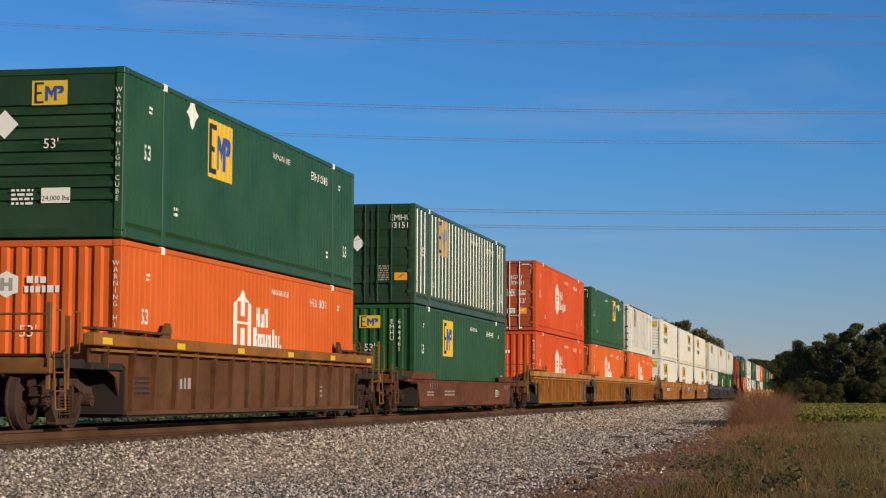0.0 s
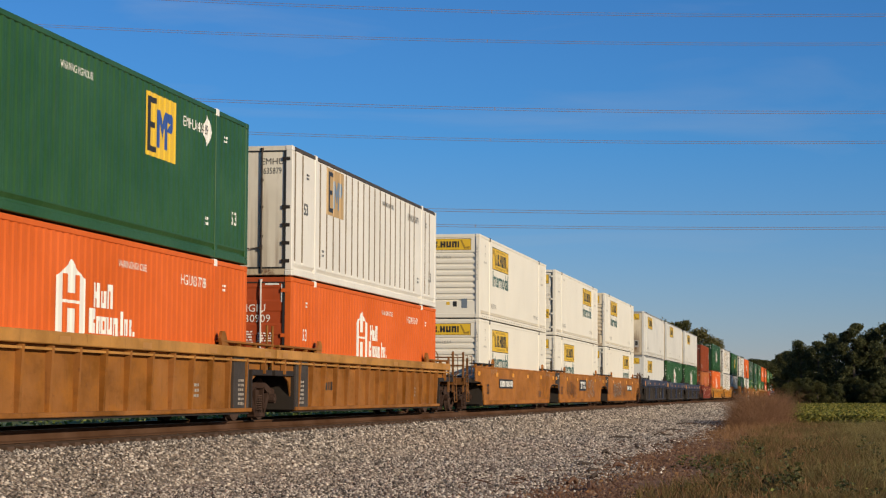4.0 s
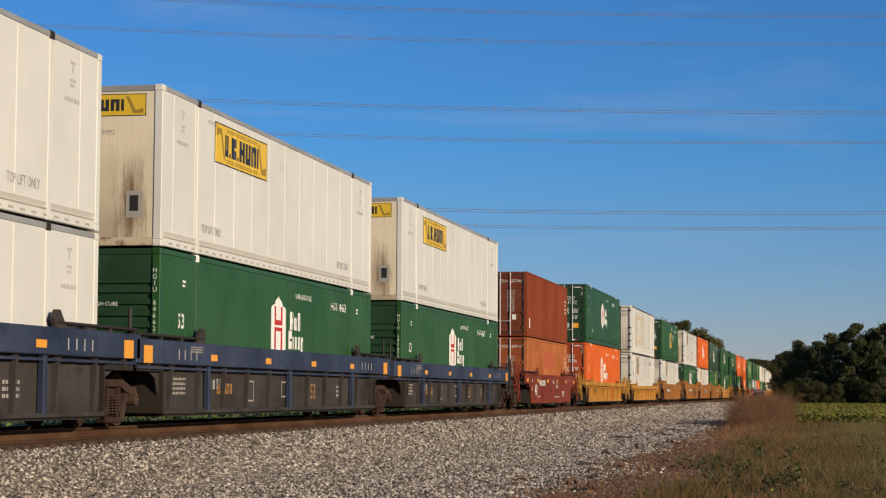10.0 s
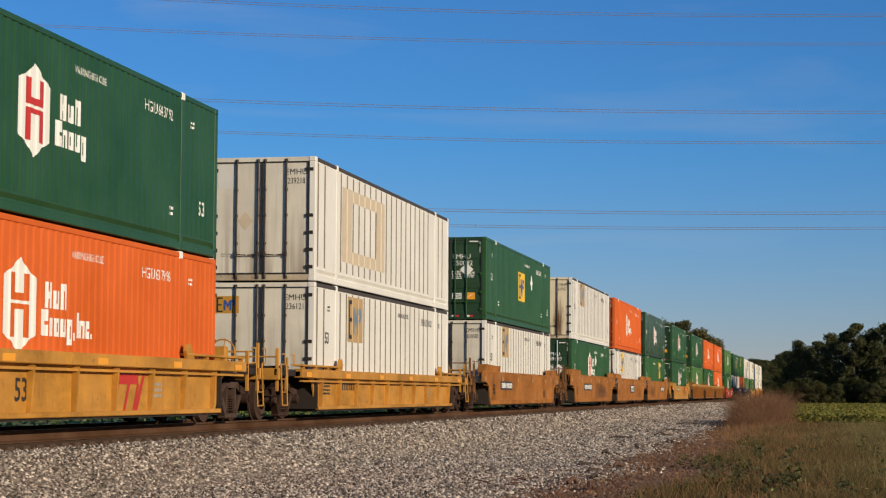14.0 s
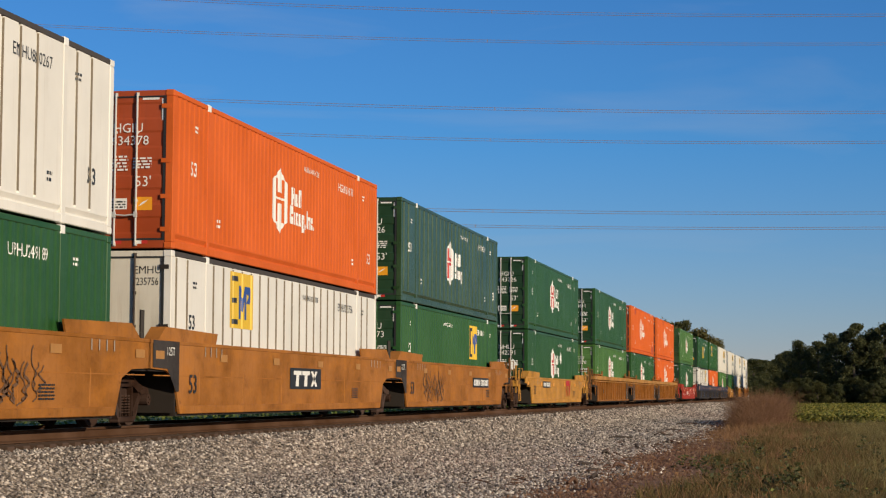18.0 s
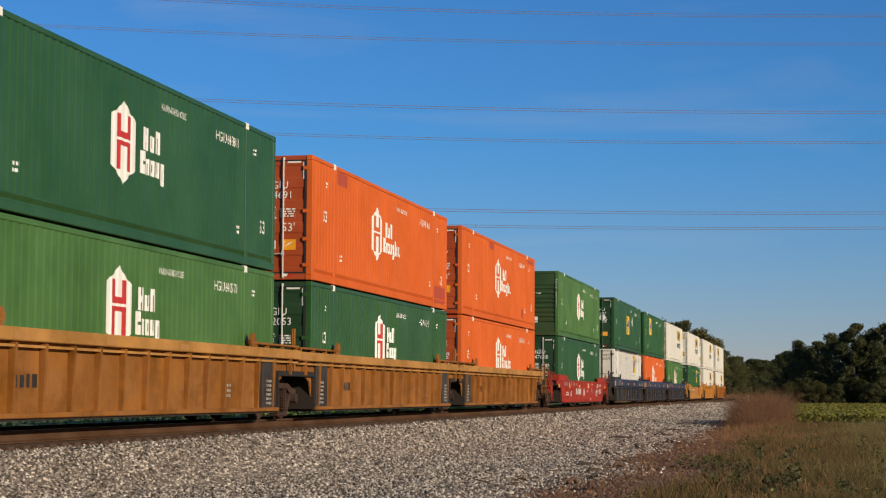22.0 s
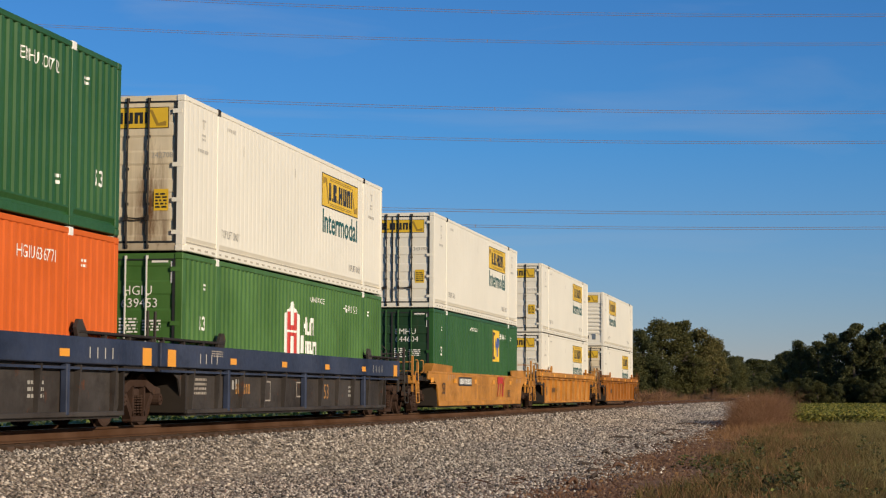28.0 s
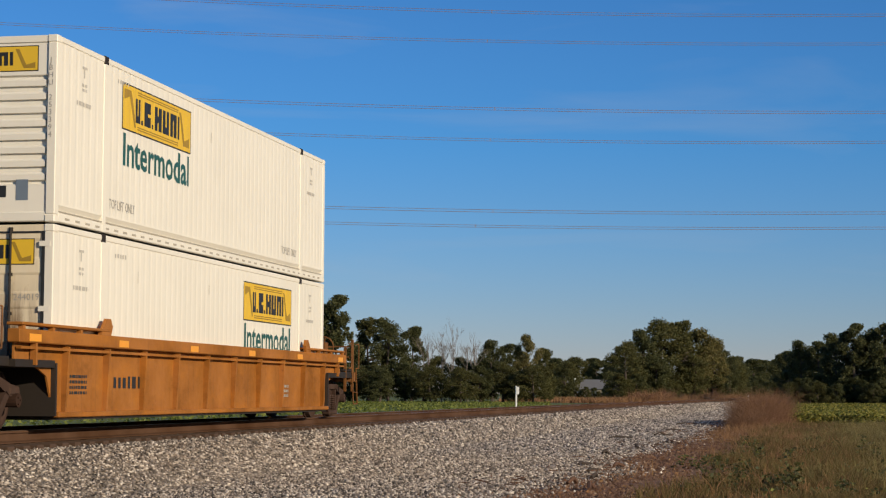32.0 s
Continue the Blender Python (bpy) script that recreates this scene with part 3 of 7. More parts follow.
def block_row(row, gap, stroke=0.3):
    """A row of such marks: (width, height, kind, drop below the line); starts at 0."""
    out, x = [], 0.0
    for w, h, kind, drop in row:
        out.append((notched(w, h, kind, stroke), x, -drop))
        x += w + gap
    return joined(*out), x - gap


def square_marks(w, h):
    """The dark and the blue blocks of a square sign of that size."""
    dark = joined((quad_flat(-0.43 * w, -0.36 * w, -0.43 * h, 0.43 * h), 0, 0), (quad_flat(-0.36 * w, -0.17 * w, 0.34 * h, 0.43 * h), 0, 0), (quad_flat(-0.36 * w, -0.22 * w, -0.05 * h, 0.04 * h), 0, 0), (quad_flat(-0.36 * w, -0.17 * w, -0.43 * h, -0.34 * h), 0, 0))
    blue = joined((quad_flat(-0.13 * w, -0.05 * w, -0.33 * h, 0.27 * h), 0, 0), (poly_flat([(-0.05 * w, 0.27 * h), (-0.05 * w, 0.05 * h), (0.05 * w, -0.2 * h), (0.12 * w, 0.02 * h), (0.12 * w, 0.25 * h), (0.05 * w, 0.05 * h)]), 0, 0), (quad_flat(0.12 * w, 0.2 * w, -0.33 * h, 0.27 * h), 0, 0), (poly_flat([(0.2 * w, 0.27 * h), (0.2 * w, 0.14 * h), (0.31 * w, 0.11 * h), (0.2 * w, -0.03 * h), (0.34 * w, -0.04 * h), (0.4 * w, 0.06 * h), (0.4 * w, 0.2 * h), (0.34 * w, 0.27 * h)]), 0, 0))
    return dark, blue


def logo_square(t, y, z, side, length, faded=False):
    """Yellow square sign with dark and blue blocks."""
    dark, blue = square_marks(1.56, 1.12)
    sign_side(t, "sign_panel", "sq", quad_flat(-0.78, 0.78, -0.56, 0.56), y, z, "d_tan" if faded else "d_yellow", side, length, label="faded tan square sign" if faded else "yellow square sign")
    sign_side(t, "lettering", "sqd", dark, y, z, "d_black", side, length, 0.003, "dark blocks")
    sign_side(t, "lettering", "sqb", blue, y, z, "d_blue" if not faded else "d_bluegrey", side, length, 0.003, "blue blocks")


def square_end(t, x, z, w, h, panel="d_yellow"):
    """The same sign, small, on a container's end."""
    dark, blue = square_marks(w, h)
    sign_end(t, "sign_panel", ("sqe", w, h), quad_flat(-w / 2, w / 2, -h / 2, h / 2), x, z, panel, label="yellow sign" if panel == "d_yellow" else "faded tan sign")
    sign_end(t, "lettering", ("sqf", w, h), dark, x, z, "d_black", 0.003)
    sign_end(t, "lettering", ("sqg", w, h), blue, x, z, "d_bluegrey" if panel == "d_tan" else "d_blue", 0.003)


def logo_hex(t, y, z, side, length, ink="d_red"):
    """White elongated hexagon with upright bars, and two rows of white blocks beside it."""
    sign_side(t, "sign_panel", "hx", hexagon(1.17, 1.42), y, z, "d_white", side, length, label="white hexagon sign")
    h = joined((quad_flat(-0.33, -0.16, 0.07, 0.47), 0, 0), (quad_flat(0.16, 0.33, 0.07, 0.47), 0, 0), (quad_flat(-0.16, 0.16, 0.07, 0.18), 0, 0), (quad_flat(-0.33, 0.33, -0.06, 0.02), 0, 0), (quad_flat(-0.33, -0.16, -0.47, -0.06), 0, 0), (quad_flat(0.16, 0.33, -0.47, -0.06), 0, 0))
    sign_side(t, "lettering", "hxb" + ink, h, y, z, ink, side, length, 0.003, "bars inside the hexagon")
    first, _ = block_row([(0.26, 0.4, "both", 0), (0.23, 0.28, "top", 0), (0.23, 0.4, "low", 0)], 0.06, 0.4)
    row = [(0.27, 0.4, "side", 0), (0.15, 0.28, "low", 0), (0.21, 0.28, "ring", 0), (0.21, 0.28, "top", 0), (0.21, 0.4, "ring", 0.12)]
    if ink != "d_red":
        row += [(0.05, 0.12, "", 0.04), (0.09, 0.4, "", 0), (0.19, 0.28, "low", 0), (0.15, 0.28, "side", 0), (0.06, 0.08, "", 0)]
    second, _ = block_row(row, 0.05, 0.4)
    sign_side(t, "lettering", "hxw" + ink, joined((first, 0.16, 0.0), (second, 0.0, -0.42)), y + 0.78, z + 0.0, "d_white", side, length, label="two rows of white blocks")


BANNER_ROW = [(0.2, 1, "top", 0), (0.08, 0.18, "", 0), (0.3, 1, "side", 0), (0.08, 0.18, "", 0), (0.34, 1, "both", 0), (0.32, 1, "top", 0), (0.32, 1, "low", 0), (0.3, 1, "", 0)]


def banner_blocks(k, h):
    row = [(w * k if kind or w < 0.1 else 0.1 * k, q * h, kind, 0) for w, q, kind, _ in BANNER_ROW]
    flat, wide = block_row(row, 0.06 * k, 0.4)
    return joined((flat, -wide / 2, -h / 2))


def logo_banner(t, y, z, side, length, word=True):
    """Yellow banner with a dark frame and dark blocks, and a word below it."""
    sign_side(t, "sign_panel", "bn0", quad_flat(-1.78, 1.78, -0.4, 0.4), y, z, "d_black", side, length, -0.002, "dark edge of a banner")
    sign_side(t, "sign_panel", "bn1", quad_flat(-1.75, 1.75, -0.375, 0.375), y, z, "d_yellow", side, length, 0.0, "yellow banner")
    sign_side(t, "lettering", "bn2", lambda: banner_blocks(1.05, 0.42), y, z, "d_black", side, length, 0.003, "dark blocks")
    scroll = joined((poly_flat([(-1.68, 0.3), (-1.35, 0.3), (-1.12, -0.3), (-1.2, -0.3), (-1.42, 0.2), (-1.68, 0.12)]), 0, 0), (poly_flat([(1.12, 0.3), (1.2, 0.3), (1.42, -0.2), (1.68, -0.12), (1.68, -0.3), (1.35, -0.3)]), 0, 0), *((quad_flat(-1.05, 1.05, q, q + 0.02), 0, 0) for q in (0.27, 0.31, -0.33, -0.29)))
    sign_side(t, "lettering", "bn3", scroll, y, z, "d_scroll", side, length, 0.003, "scroll lines")
    if word:
        sign_side(t, "lettering", "bnw", lambda: glyph_mesh("Intermodal", 0.54, 3.4, 0.014), y, z - 0.76, "d_teal", side, length, label="dark green word")


def banner_end(t, z):
    sign_end(t, "sign_panel", "be0", quad_flat(-0.98, 0.98, -0.2, 0.2), 0, z, "d_black", 0.0, "dark edge of a banner")
    sign_end(t, "sign_panel", "be1", quad_flat(-0.965, 0.965, -0.185, 0.185), 0, z, "d_yellow", 0.003, "yellow banner")
    sign_end(t, "lettering", "be2", lambda: banner_blocks(0.52, 0.21), 0, z, "d_black", 0.006, "dark blocks")
    scroll = joined((poly_flat([(-0.93, 0.15), (-0.74, 0.15), (-0.6, -0.15), (-0.66, -0.15), (-0.78, 0.1), (-0.93, 0.06)]), 0, 0), (poly_flat([(0.6, 0.15), (0.66, 0.15), (0.78, -0.1), (0.93, -0.06), (0.93, -0.15), (0.74, -0.15)]), 0, 0))
    sign_end(t, "lettering", "be3", scroll, 0, z, "d_scroll", 0.006, "scroll lines")


# spec: side, front, body, logo, place of the logo (y, z), text on the end


def loaded(m, spec, number, upper):
    """One container after its spec; number is the text that shows on its end."""
    side, front, body, logo, y, z = spec
    length, high = (12.19, 2.59) if logo == "forty" else (16.15, 2.896)
    hub, emp, jb = logo.startswith("hex"), logo.startswith("sq"), logo.startswith("bn")
    words = {"green": "dark green", "forest": "deep green", "fresh": "bright green", "dgreen": "weathered bluish green", "lgreen": "faded moss green", "orange": "bright orange", "red": "red-orange", "brown": "red-brown", "rusty": "faded rusty orange", "cream": "cream white", "chalk": "chalky white", "white": "off-white ribbed", "stained": "off-white"}[body]
    mark = "white hexagon marks" if hub else "yellow square signs" if emp else "yellow banner signs" if jb else "worn plain sides"
    if "stain" in logo:
        words = "rust-stained " + words
    label = f"{words} container with {mark}, {'atop another' if upper else 'in a well car'}"
    doors = front.endswith("door")
    END[0] = front
    rods = "galv" if hub else body if emp and body != "white" else "rod" if body == "white" else "dark"
    if logo == "forty":
        rods = "galv"
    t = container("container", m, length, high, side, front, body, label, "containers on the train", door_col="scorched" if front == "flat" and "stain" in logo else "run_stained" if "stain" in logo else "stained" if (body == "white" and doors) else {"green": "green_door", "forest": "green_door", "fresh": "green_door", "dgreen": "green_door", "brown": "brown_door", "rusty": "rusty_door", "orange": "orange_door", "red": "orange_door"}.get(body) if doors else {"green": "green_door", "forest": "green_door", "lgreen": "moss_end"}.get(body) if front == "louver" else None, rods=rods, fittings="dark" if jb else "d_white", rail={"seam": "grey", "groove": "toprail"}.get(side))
    if hub:
        logo_hex(t, y, z, side, length, "d_red" if body not in ("orange", "red") else body)
    elif logo == "patch":
        sign_side(t, "paint_patch", "pt0", joined((quad_flat(-2.3, 2.3, 0.62, 0.92), 0, 0), (quad_flat(-2.3, 2.3, -0.92, -0.62), 0, 0), (quad_flat(-2.3, -1.35, -0.62, 0.62), 0, 0), (quad_flat(1.35, 2.3, -0.62, 0.62), 0, 0)), y, z, "d_beige", side, length, label="faded beige frame where a sign was taken off")
    elif emp:
        logo_square(t, y, z, side, length, "faded" in logo)
    elif jb:
        logo_banner(t, y, z, side, length, side == "plate")
    # sun glints on the ribs, added as strips of bright metal
    if side == "hat" and body == "dgreen":
        tagged(part("rib_wear", cached(("ribw", length), lambda: rib_faces(length, high), "rib_wear"), M["bare"], t, "bright metal strips for sun glints along the ribs"), kind="stuff")
    if side == "groove":
        tagged(part("rib_wear", cached(("ribg", length), lambda: rib_faces(length, high, "groove", 0.12), "rib_wear"), M["grimy"], t, "grimy edges along the panel joints"), kind="stuff")
    ink = "d_white" if body not in ("cream", "chalk", "white", "stained") else "d_black"
    if logo == "forty":
        sign_end(t, "lettering", "f40" + number, lambda: glyph_mesh(number, 0.11), 0.6, high - 0.38, "d_white")
        sign_end(t, "sign_panel", "f40r", quad_flat(-0.13, 0.13, -0.15, 0.15), -0.5, high - 0.45, "d_red", label="red square sign")
        sign_end(t, "lettering", "f40p", small_print(11, 0.3, 0.9, 21), 0.62, high - 1.15, "d_dull")
        sign_end(t, "sign_panel", "f40w", joined((quad_flat(-0.1, 0.1, -0.14, 0.14), 0, 0), (quad_flat(-0.08, 0.08, -0.1, 0.1), 0.9, 0.05)), -0.15, 0.72, "d_white", label="white papers")
        sign_side(t, "lettering", "f40s", bars(3, 0.06, 0.03, 0.4, 2), 0.75, 0.55, "d_white", side, length)
        sign_side(t, "lettering", "f40t", small_print(4, 0.3, 0.7, 8), length - 0.6, high - 0.9, "d_white", side, length)
        if body == "rusty":
            sign_side(t, "paint_patch", "f40q", quad_flat(-1.7, 1.7, -0.33, 0.33), 6.4, 1.75, "d_patch2", side, length, label="darker red square of fresh paint")
        return t
    # marks that every long container carries on its side
    if hub or emp:
        sign_side(t, "lettering", "whc", lambda: glyph_mesh("WARNING HIGH CUBE", 0.12, 1.35), 9.6 if y < 9 else 7.0, high - 0.42, ink, side, length)
        sign_side(t, "lettering", "53s", lambda: glyph_mesh("53", 0.26, None, 0.008), 1.2, 1.55 if upper else 1.62, ink, side, length)
        sign_side(t, "lettering", "53r", lambda: glyph_mesh("53", 0.26, None, 0.008), length - 0.9, 0.85, ink, side, length)
        sign_side(t, "lettering", "idr" + number, lambda: glyph_mesh(number, 0.19, 1.45), length - 3.3, high - 0.5, ink, side, length)
        sign_side(t, "lettering", "tick", small_print(2, 0.22, 0.16, 6), 1.35, high - 0.55, ink, side, length)
        sign_side(t, "lettering", "tickr", small_print(2, 0.22, 0.16, 6), length - 1.5, high - 0.5, ink, side, length)
        if upper:
            sign_side(t, "lettering", "tlo", small_print(2, 0.2, 0.2, 7), 2.75, 0.7, ink, side, length)
            sign_side(t, "lettering", "tlor", small_print(2, 0.2, 0.2, 7), length - 2.6, 0.7, ink, side, length)
    if jb:
        for yy in (1.15, length - 1.2):
            sign_side(t, "lettering", "jbs", joined((quad_flat(-0.02, 0.02, -0.14, 0.0), 0, 0.34), (quad_flat(-0.1, 0.1, -0.02, 0.02), 0, 0.36), (small_print(2, 0.2, 0.16, 12), 0, 0.06), (small_print(1, 0.62, 0.12, 14), 0, -0.2)), yy, high - 0.7, "d_pale", side, length)
        sign_side(t, "lettering", "jbo", bars(5, 0.07, 0.05, 0.07, 13), 2.9, high - 0.3, "d_pale", side, length)
        sign_side(t, "lettering", "tlj", lambda: glyph_mesh("TOP LIFT ONLY", 0.16, 1.2), 2.9, 0.5, "d_grey", side, length)
        sign_side(t, "lettering", "tlk", lambda: glyph_mesh("TOP LIFT ONLY", 0.16, 1.2), length - 3.0, 0.5, "d_grey", side, length)
        slots = part("rail_slot", cached(("riv", length), lambda: slot_row(length), "rail_slot"), M["d_slot"], t, "row of slots along the bottom rail")
        tagged(slots, kind="stuff")
        for q in (0.2, 0.8):
            sign_side(t, "lettering", ("wm", q), bars(1, 0.04, 0, 0.2, 1), length * (0.15 + q * 0.4), high - 0.6, "d_pale", side, length)
    if "diamond" in logo:
        sign_side(t, "placard_holder", "dia", poly_flat([(-0.32, 0), (0, -0.3), (0.32, 0), (0, 0.3)]), y + 2.6 if y > 6 else 3.6, z + 0.5 if y < 6 else z + 0.3, "d_white", side, length, label="white diamond placard")
    # end
    if doors:
        if jb:
            banner_end(t, high - 0.42)
            sign_end(t, "lettering", "n" + number, lambda: glyph_mesh(number[5:], 0.1), 0.86, high - 1.12, "d_grey")
            sign_end(t, "sign_panel", "jy", joined((quad_flat(-0.14, 0.14, -0.2, 0.2), 0, 0)), 0.85, 0.95, "d_yellow", label="yellow notice")
            if upper:
                sign_end(t, "sign_panel", "jr", quad_flat(-0.2, 0.2, -0.15, 0.15), -0.86, high - 1.45, "d_black", label="dark notice")
                sign_end(t, "lettering", "jrm", joined((quad_flat(-0.16, 0.16, 0.0, 0.11), 0, 0)), -0.86, high - 1.45, "d_patch", 0.003)
                sign_end(t, "placard_holder", "jd", hexagon(0.36, 0.34), -0.84, 0.85, "d_white", label="pale diamond placard")
            sign_end(t, "lettering", "jyb", small_print(5, 0.22, 0.3, 3), 0.85, 0.95, "d_black", 0.003)
        elif body == "white":
            sign_end(t, "lettering", "a" + number, lambda: glyph_mesh(number[:4], 0.14), 0.83, high - 0.36, "d_black")
            sign_end(t, "lettering", "b" + number, lambda: glyph_mesh(number[4:], 0.14, 0.42), 0.83, high - 0.57, "d_black")
            if logo != "patch":
                square_end(t, -0.82, high - 0.52, 0.58, 0.4, "d_tan" if "faded" in logo and upper else "d_amber")
            else:
                sign_end(t, "sign_panel", "eyp", quad_flat(-0.22, 0.22, -0.28, 0.28), -0.86, high - 0.45, "chalk", label="pale patch where a sign was taken off")
                sign_end(t, "placard_holder", "eyd", poly_flat([(-0.19, 0), (0, -0.22), (0.19, 0), (0, 0.22)]), -0.4, 1.4, "d_beige", label="yellowed diamond placard")
            sign_end(t, "lettering", "ep", small_print(2, 0.24, 0.1, 6), -0.86, 0.62, "d_grey")
        elif body == "dgreen" and emp:
            sign_end(t, "lettering", "a" + number, lambda: glyph_mesh(number[:4], 0.17), 0.86, high - 0.42, ink)
            sign_end(t, "lettering", "b" + number, lambda: glyph_mesh(number[4:], 0.17), 0.88, high - 0.64, ink)
            sign_end(t, "sign_panel", "ud", poly_flat([(-0.22, 0), (0, -0.24), (0.22, 0), (0, 0.24)]), -0.42, high - 1.15, "d_white", label="scuffed white diamond placard")
            sign_end(t, "lettering", "ude", poly_flat([(-0.17, 0.06), (0.1, 0.12), (0.17, 0.02), (0.16, 0.04), (0.09, 0.14), (-0.17, 0.08)]), -0.42, high - 1.15, "d_grey", 0.003)
            sign_end(t, "sign_panel", "ut", quad_flat(-0.14, 0.14, -0.2, 0.2), -0.85, 0.8, "d_beige", label="pale weathered notice")
            sign_end(t, "lettering", "utp", small_print(6, 0.22, 0.32, 9), -0.85, 0.8, "d_grey", 0.003)
            sign_end(t, "lettering", "usp", small_print(7, 0.36, 0.46, 5), 0.36, 0.9, "d_dull")
            sign_end(t, "sign_panel", "uy", quad_flat(-0.19, 0.19, -0.11, 0.11), 0.87, 0.78, "d_orange", label="orange warning notice")
            sign_end(t, "lettering", "uym", poly_flat([(-0.1, -0.06), (0.02, 0.0), (0.12, 0.08), (0.0, 0.03)]), 0.87, 0.78, "d_black", 0.003)
        else:
            sign_end(t, "lettering", "a" + number, lambda: glyph_mesh(number[:4], 0.17), 0.42, high - 0.7, ink)
            sign_end(t, "lettering", "b" + number, lambda: glyph_mesh(number[4:], 0.17), 0.46, high - 0.93, ink)
            if hub:
                sign_end(t, "sign_panel", "eh", hexagon(0.32, 0.36), -0.85, high - 0.8, ink, label="white hexagon sign")
                sign_end(t, "lettering", "ehb", joined((quad_flat(-0.09, -0.03, -0.09, 0.09), 0, 0), (quad_flat(0.03, 0.09, -0.09, 0.09), 0, 0), (quad_flat(-0.03, 0.03, -0.02, 0.02), 0, 0)), -0.85, high - 0.8, "d_red" if body != "orange" else "red", 0.003)
                sign_end(t, "lettering", "ehw", joined((bars(3, 0.07, 0.02, 0.09, 2), 0, 0.06), (bars(5, 0.06, 0.02, 0.09, 3), 0.03, -0.06)), -0.5, high - 0.8, ink, label="two rows of white blocks")
                sign_end(t, "lettering", "w1", lambda: glyph_mesh("WARNING", 0.11), -0.6, high - 1.2, ink)
                sign_end(t, "lettering", "w2", lambda: glyph_mesh("HIGH CUBE", 0.11), -0.6, high - 1.38, ink)
                if "diamond" in logo:
                    sign_end(t, "placard_holder", "hdm", poly_flat([(-0.22, 0), (0, -0.24), (0.22, 0), (0, 0.24)]), 0.68, high - 1.4, "d_white", 0.006, "white diamond placard")
                else:
                    sign_end(t, "lettering", "w53", lambda: glyph_mesh("53'", 0.19), 0.72, high - 1.68, ink)
                sign_end(t, "sign_panel", "wl2", quad_flat(-0.17, 0.17, -0.1, 0.1), -0.88, high - 1.68, "d_white", label="white notice")
                sign_end(t, "lettering", "wl2m", small_print(3, 0.28, 0.13, 18), -0.88, high - 1.68, "d_black", 0.003)
                sign_end(t, "sign_panel", "wl3", quad_flat(-0.08, 0.08, -0.09, 0.09), -0.38, 0.82, "d_white", label="small white notice")
                sign_end(t, "sign_panel", "wl4", quad_flat(-0.08, 0.08, -0.13, 0.13), -0.9, 0.86, "d_dull", label="small grey notice")
            else:
                sign_end(t, "sign_panel", "ed", poly_flat([(-0.24, 0), (0, -0.24), (0.24, 0), (0, 0.24)]), 0.6 if upper else -0.95, high - 1.15, "d_white" if upper else "d_bluegrey", label="diamond placard")
                sign_end(t, "lettering", "w53e", lambda: glyph_mesh("53", 0.19), -0.55, 0.95, ink)
                if not upper or number.endswith("487"):
                    square_end(t, -0.72, high - 0.72, 0.6, 0.36)
            sign_end(t, "lettering", "sp1", small_print(5, 0.36, 0.3, 4), 0.25, high - 1.32, ink)
            sign_end(t, "lettering", "sp2", small_print(4, 0.36, 0.22, 5), 0.7, high - 1.32, ink)
            sign_end(t, "sign_panel", "yl", quad_flat(-0.18, 0.18, -0.12, 0.12), 0.72, 0.82, "d_orange", label="orange warning notice")
            sign_end(t, "lettering", "ylm", poly_flat([(-0.1, -0.06), (0.02, 0.0), (0.12, 0.08), (0.0, 0.03)]), 0.72, 0.82, "d_white", 0.003)
            sign_end(t, "sign_panel", "wl", quad_flat(-0.17, 0.17, -0.1, 0.1), 0.25, 0.82, "d_white", label="white notice")
            sign_end(t, "lettering", "wlm", small_print(3, 0.28, 0.15, 8), 0.25, 0.82, "d_black", 0.003)
            for xx in (-0.95, -0.5, 0.15, 0.65):
                sign_end(t, "reflector", ("rf", xx), quad_flat(-0.08, 0.06, -0.03, 0.03), xx, 0.12, "d_white", label="white reflective strip", on="corr")
                sign_end(t, "reflector", ("rg", xx), quad_flat(0.06, 0.18, -0.03, 0.03), xx, 0.12, "d_red", label="red reflective strip", on="corr")
            for xx in (-0.85, 0.85):
                sign_end(t, "reflector", ("rh", xx), quad_flat(-0.16, 0.16, -0.02, 0.02), xx, high - 0.16, "d_white", label="white reflective strip")
            for xx in (-1.08, 1.08):
                sign_end(t, "reflector", ("ri", xx), quad_flat(-0.02, 0.02, -0.2, 0.2), xx, high - 0.36, "d_white", label="white reflective strip")
    elif front == "corr":
        if hub:
            sign_end(t, "sign_panel", "eh", hexagon(0.42, 0.46), -0.75, high - 0.75, ink, label="white hexagon sign")
            sign_end(t, "lettering", "ehb2", joined((quad_flat(-0.11, -0.04, -0.11, 0.11), 0, 0), (quad_flat(0.04, 0.11, -0.11, 0.11), 0, 0), (quad_flat(-0.04, 0.04, -0.03, 0.03), 0, 0)), -0.75, high - 0.75, "d_grey", 0.003)
            sign_end(t, "lettering", "ehw2", joined((bars(3, 0.1, 0.03, 0.12, 2), 0, 0.08), (bars(6, 0.1, 0.03, 0.12, 3), 0.1, -0.08)), -0.2, high - 0.75, ink, label="two rows of white blocks")
        else:
            square_end(t, -0.03, high - 0.5, 0.62, 0.36, "d_tan" if body == "white" else "d_yellow")
            sign_end(t, "placard_holder", "cdia", poly_flat([(-0.21, 0), (0, -0.22), (0.21, 0), (0, 0.22)]), -0.77, high - 0.6, "d_bluegrey", label="grey diamond placard holder")
            for xx, txt in ((0.62, number[:4]), (0.84, number[4:].strip())):
                sign_end(t, "lettering", ("cv", txt), lambda: joined(*((glyph_mesh(c, 0.13), 0, -i * 0.16) for i, c in enumerate(txt))), xx, high - 0.5, ink)
        sign_end(t, "lettering", "c53", lambda: glyph_mesh("53'", 0.2), -0.35 if hub else -0.03, high - (1.55 if hub else 1.25), ink)
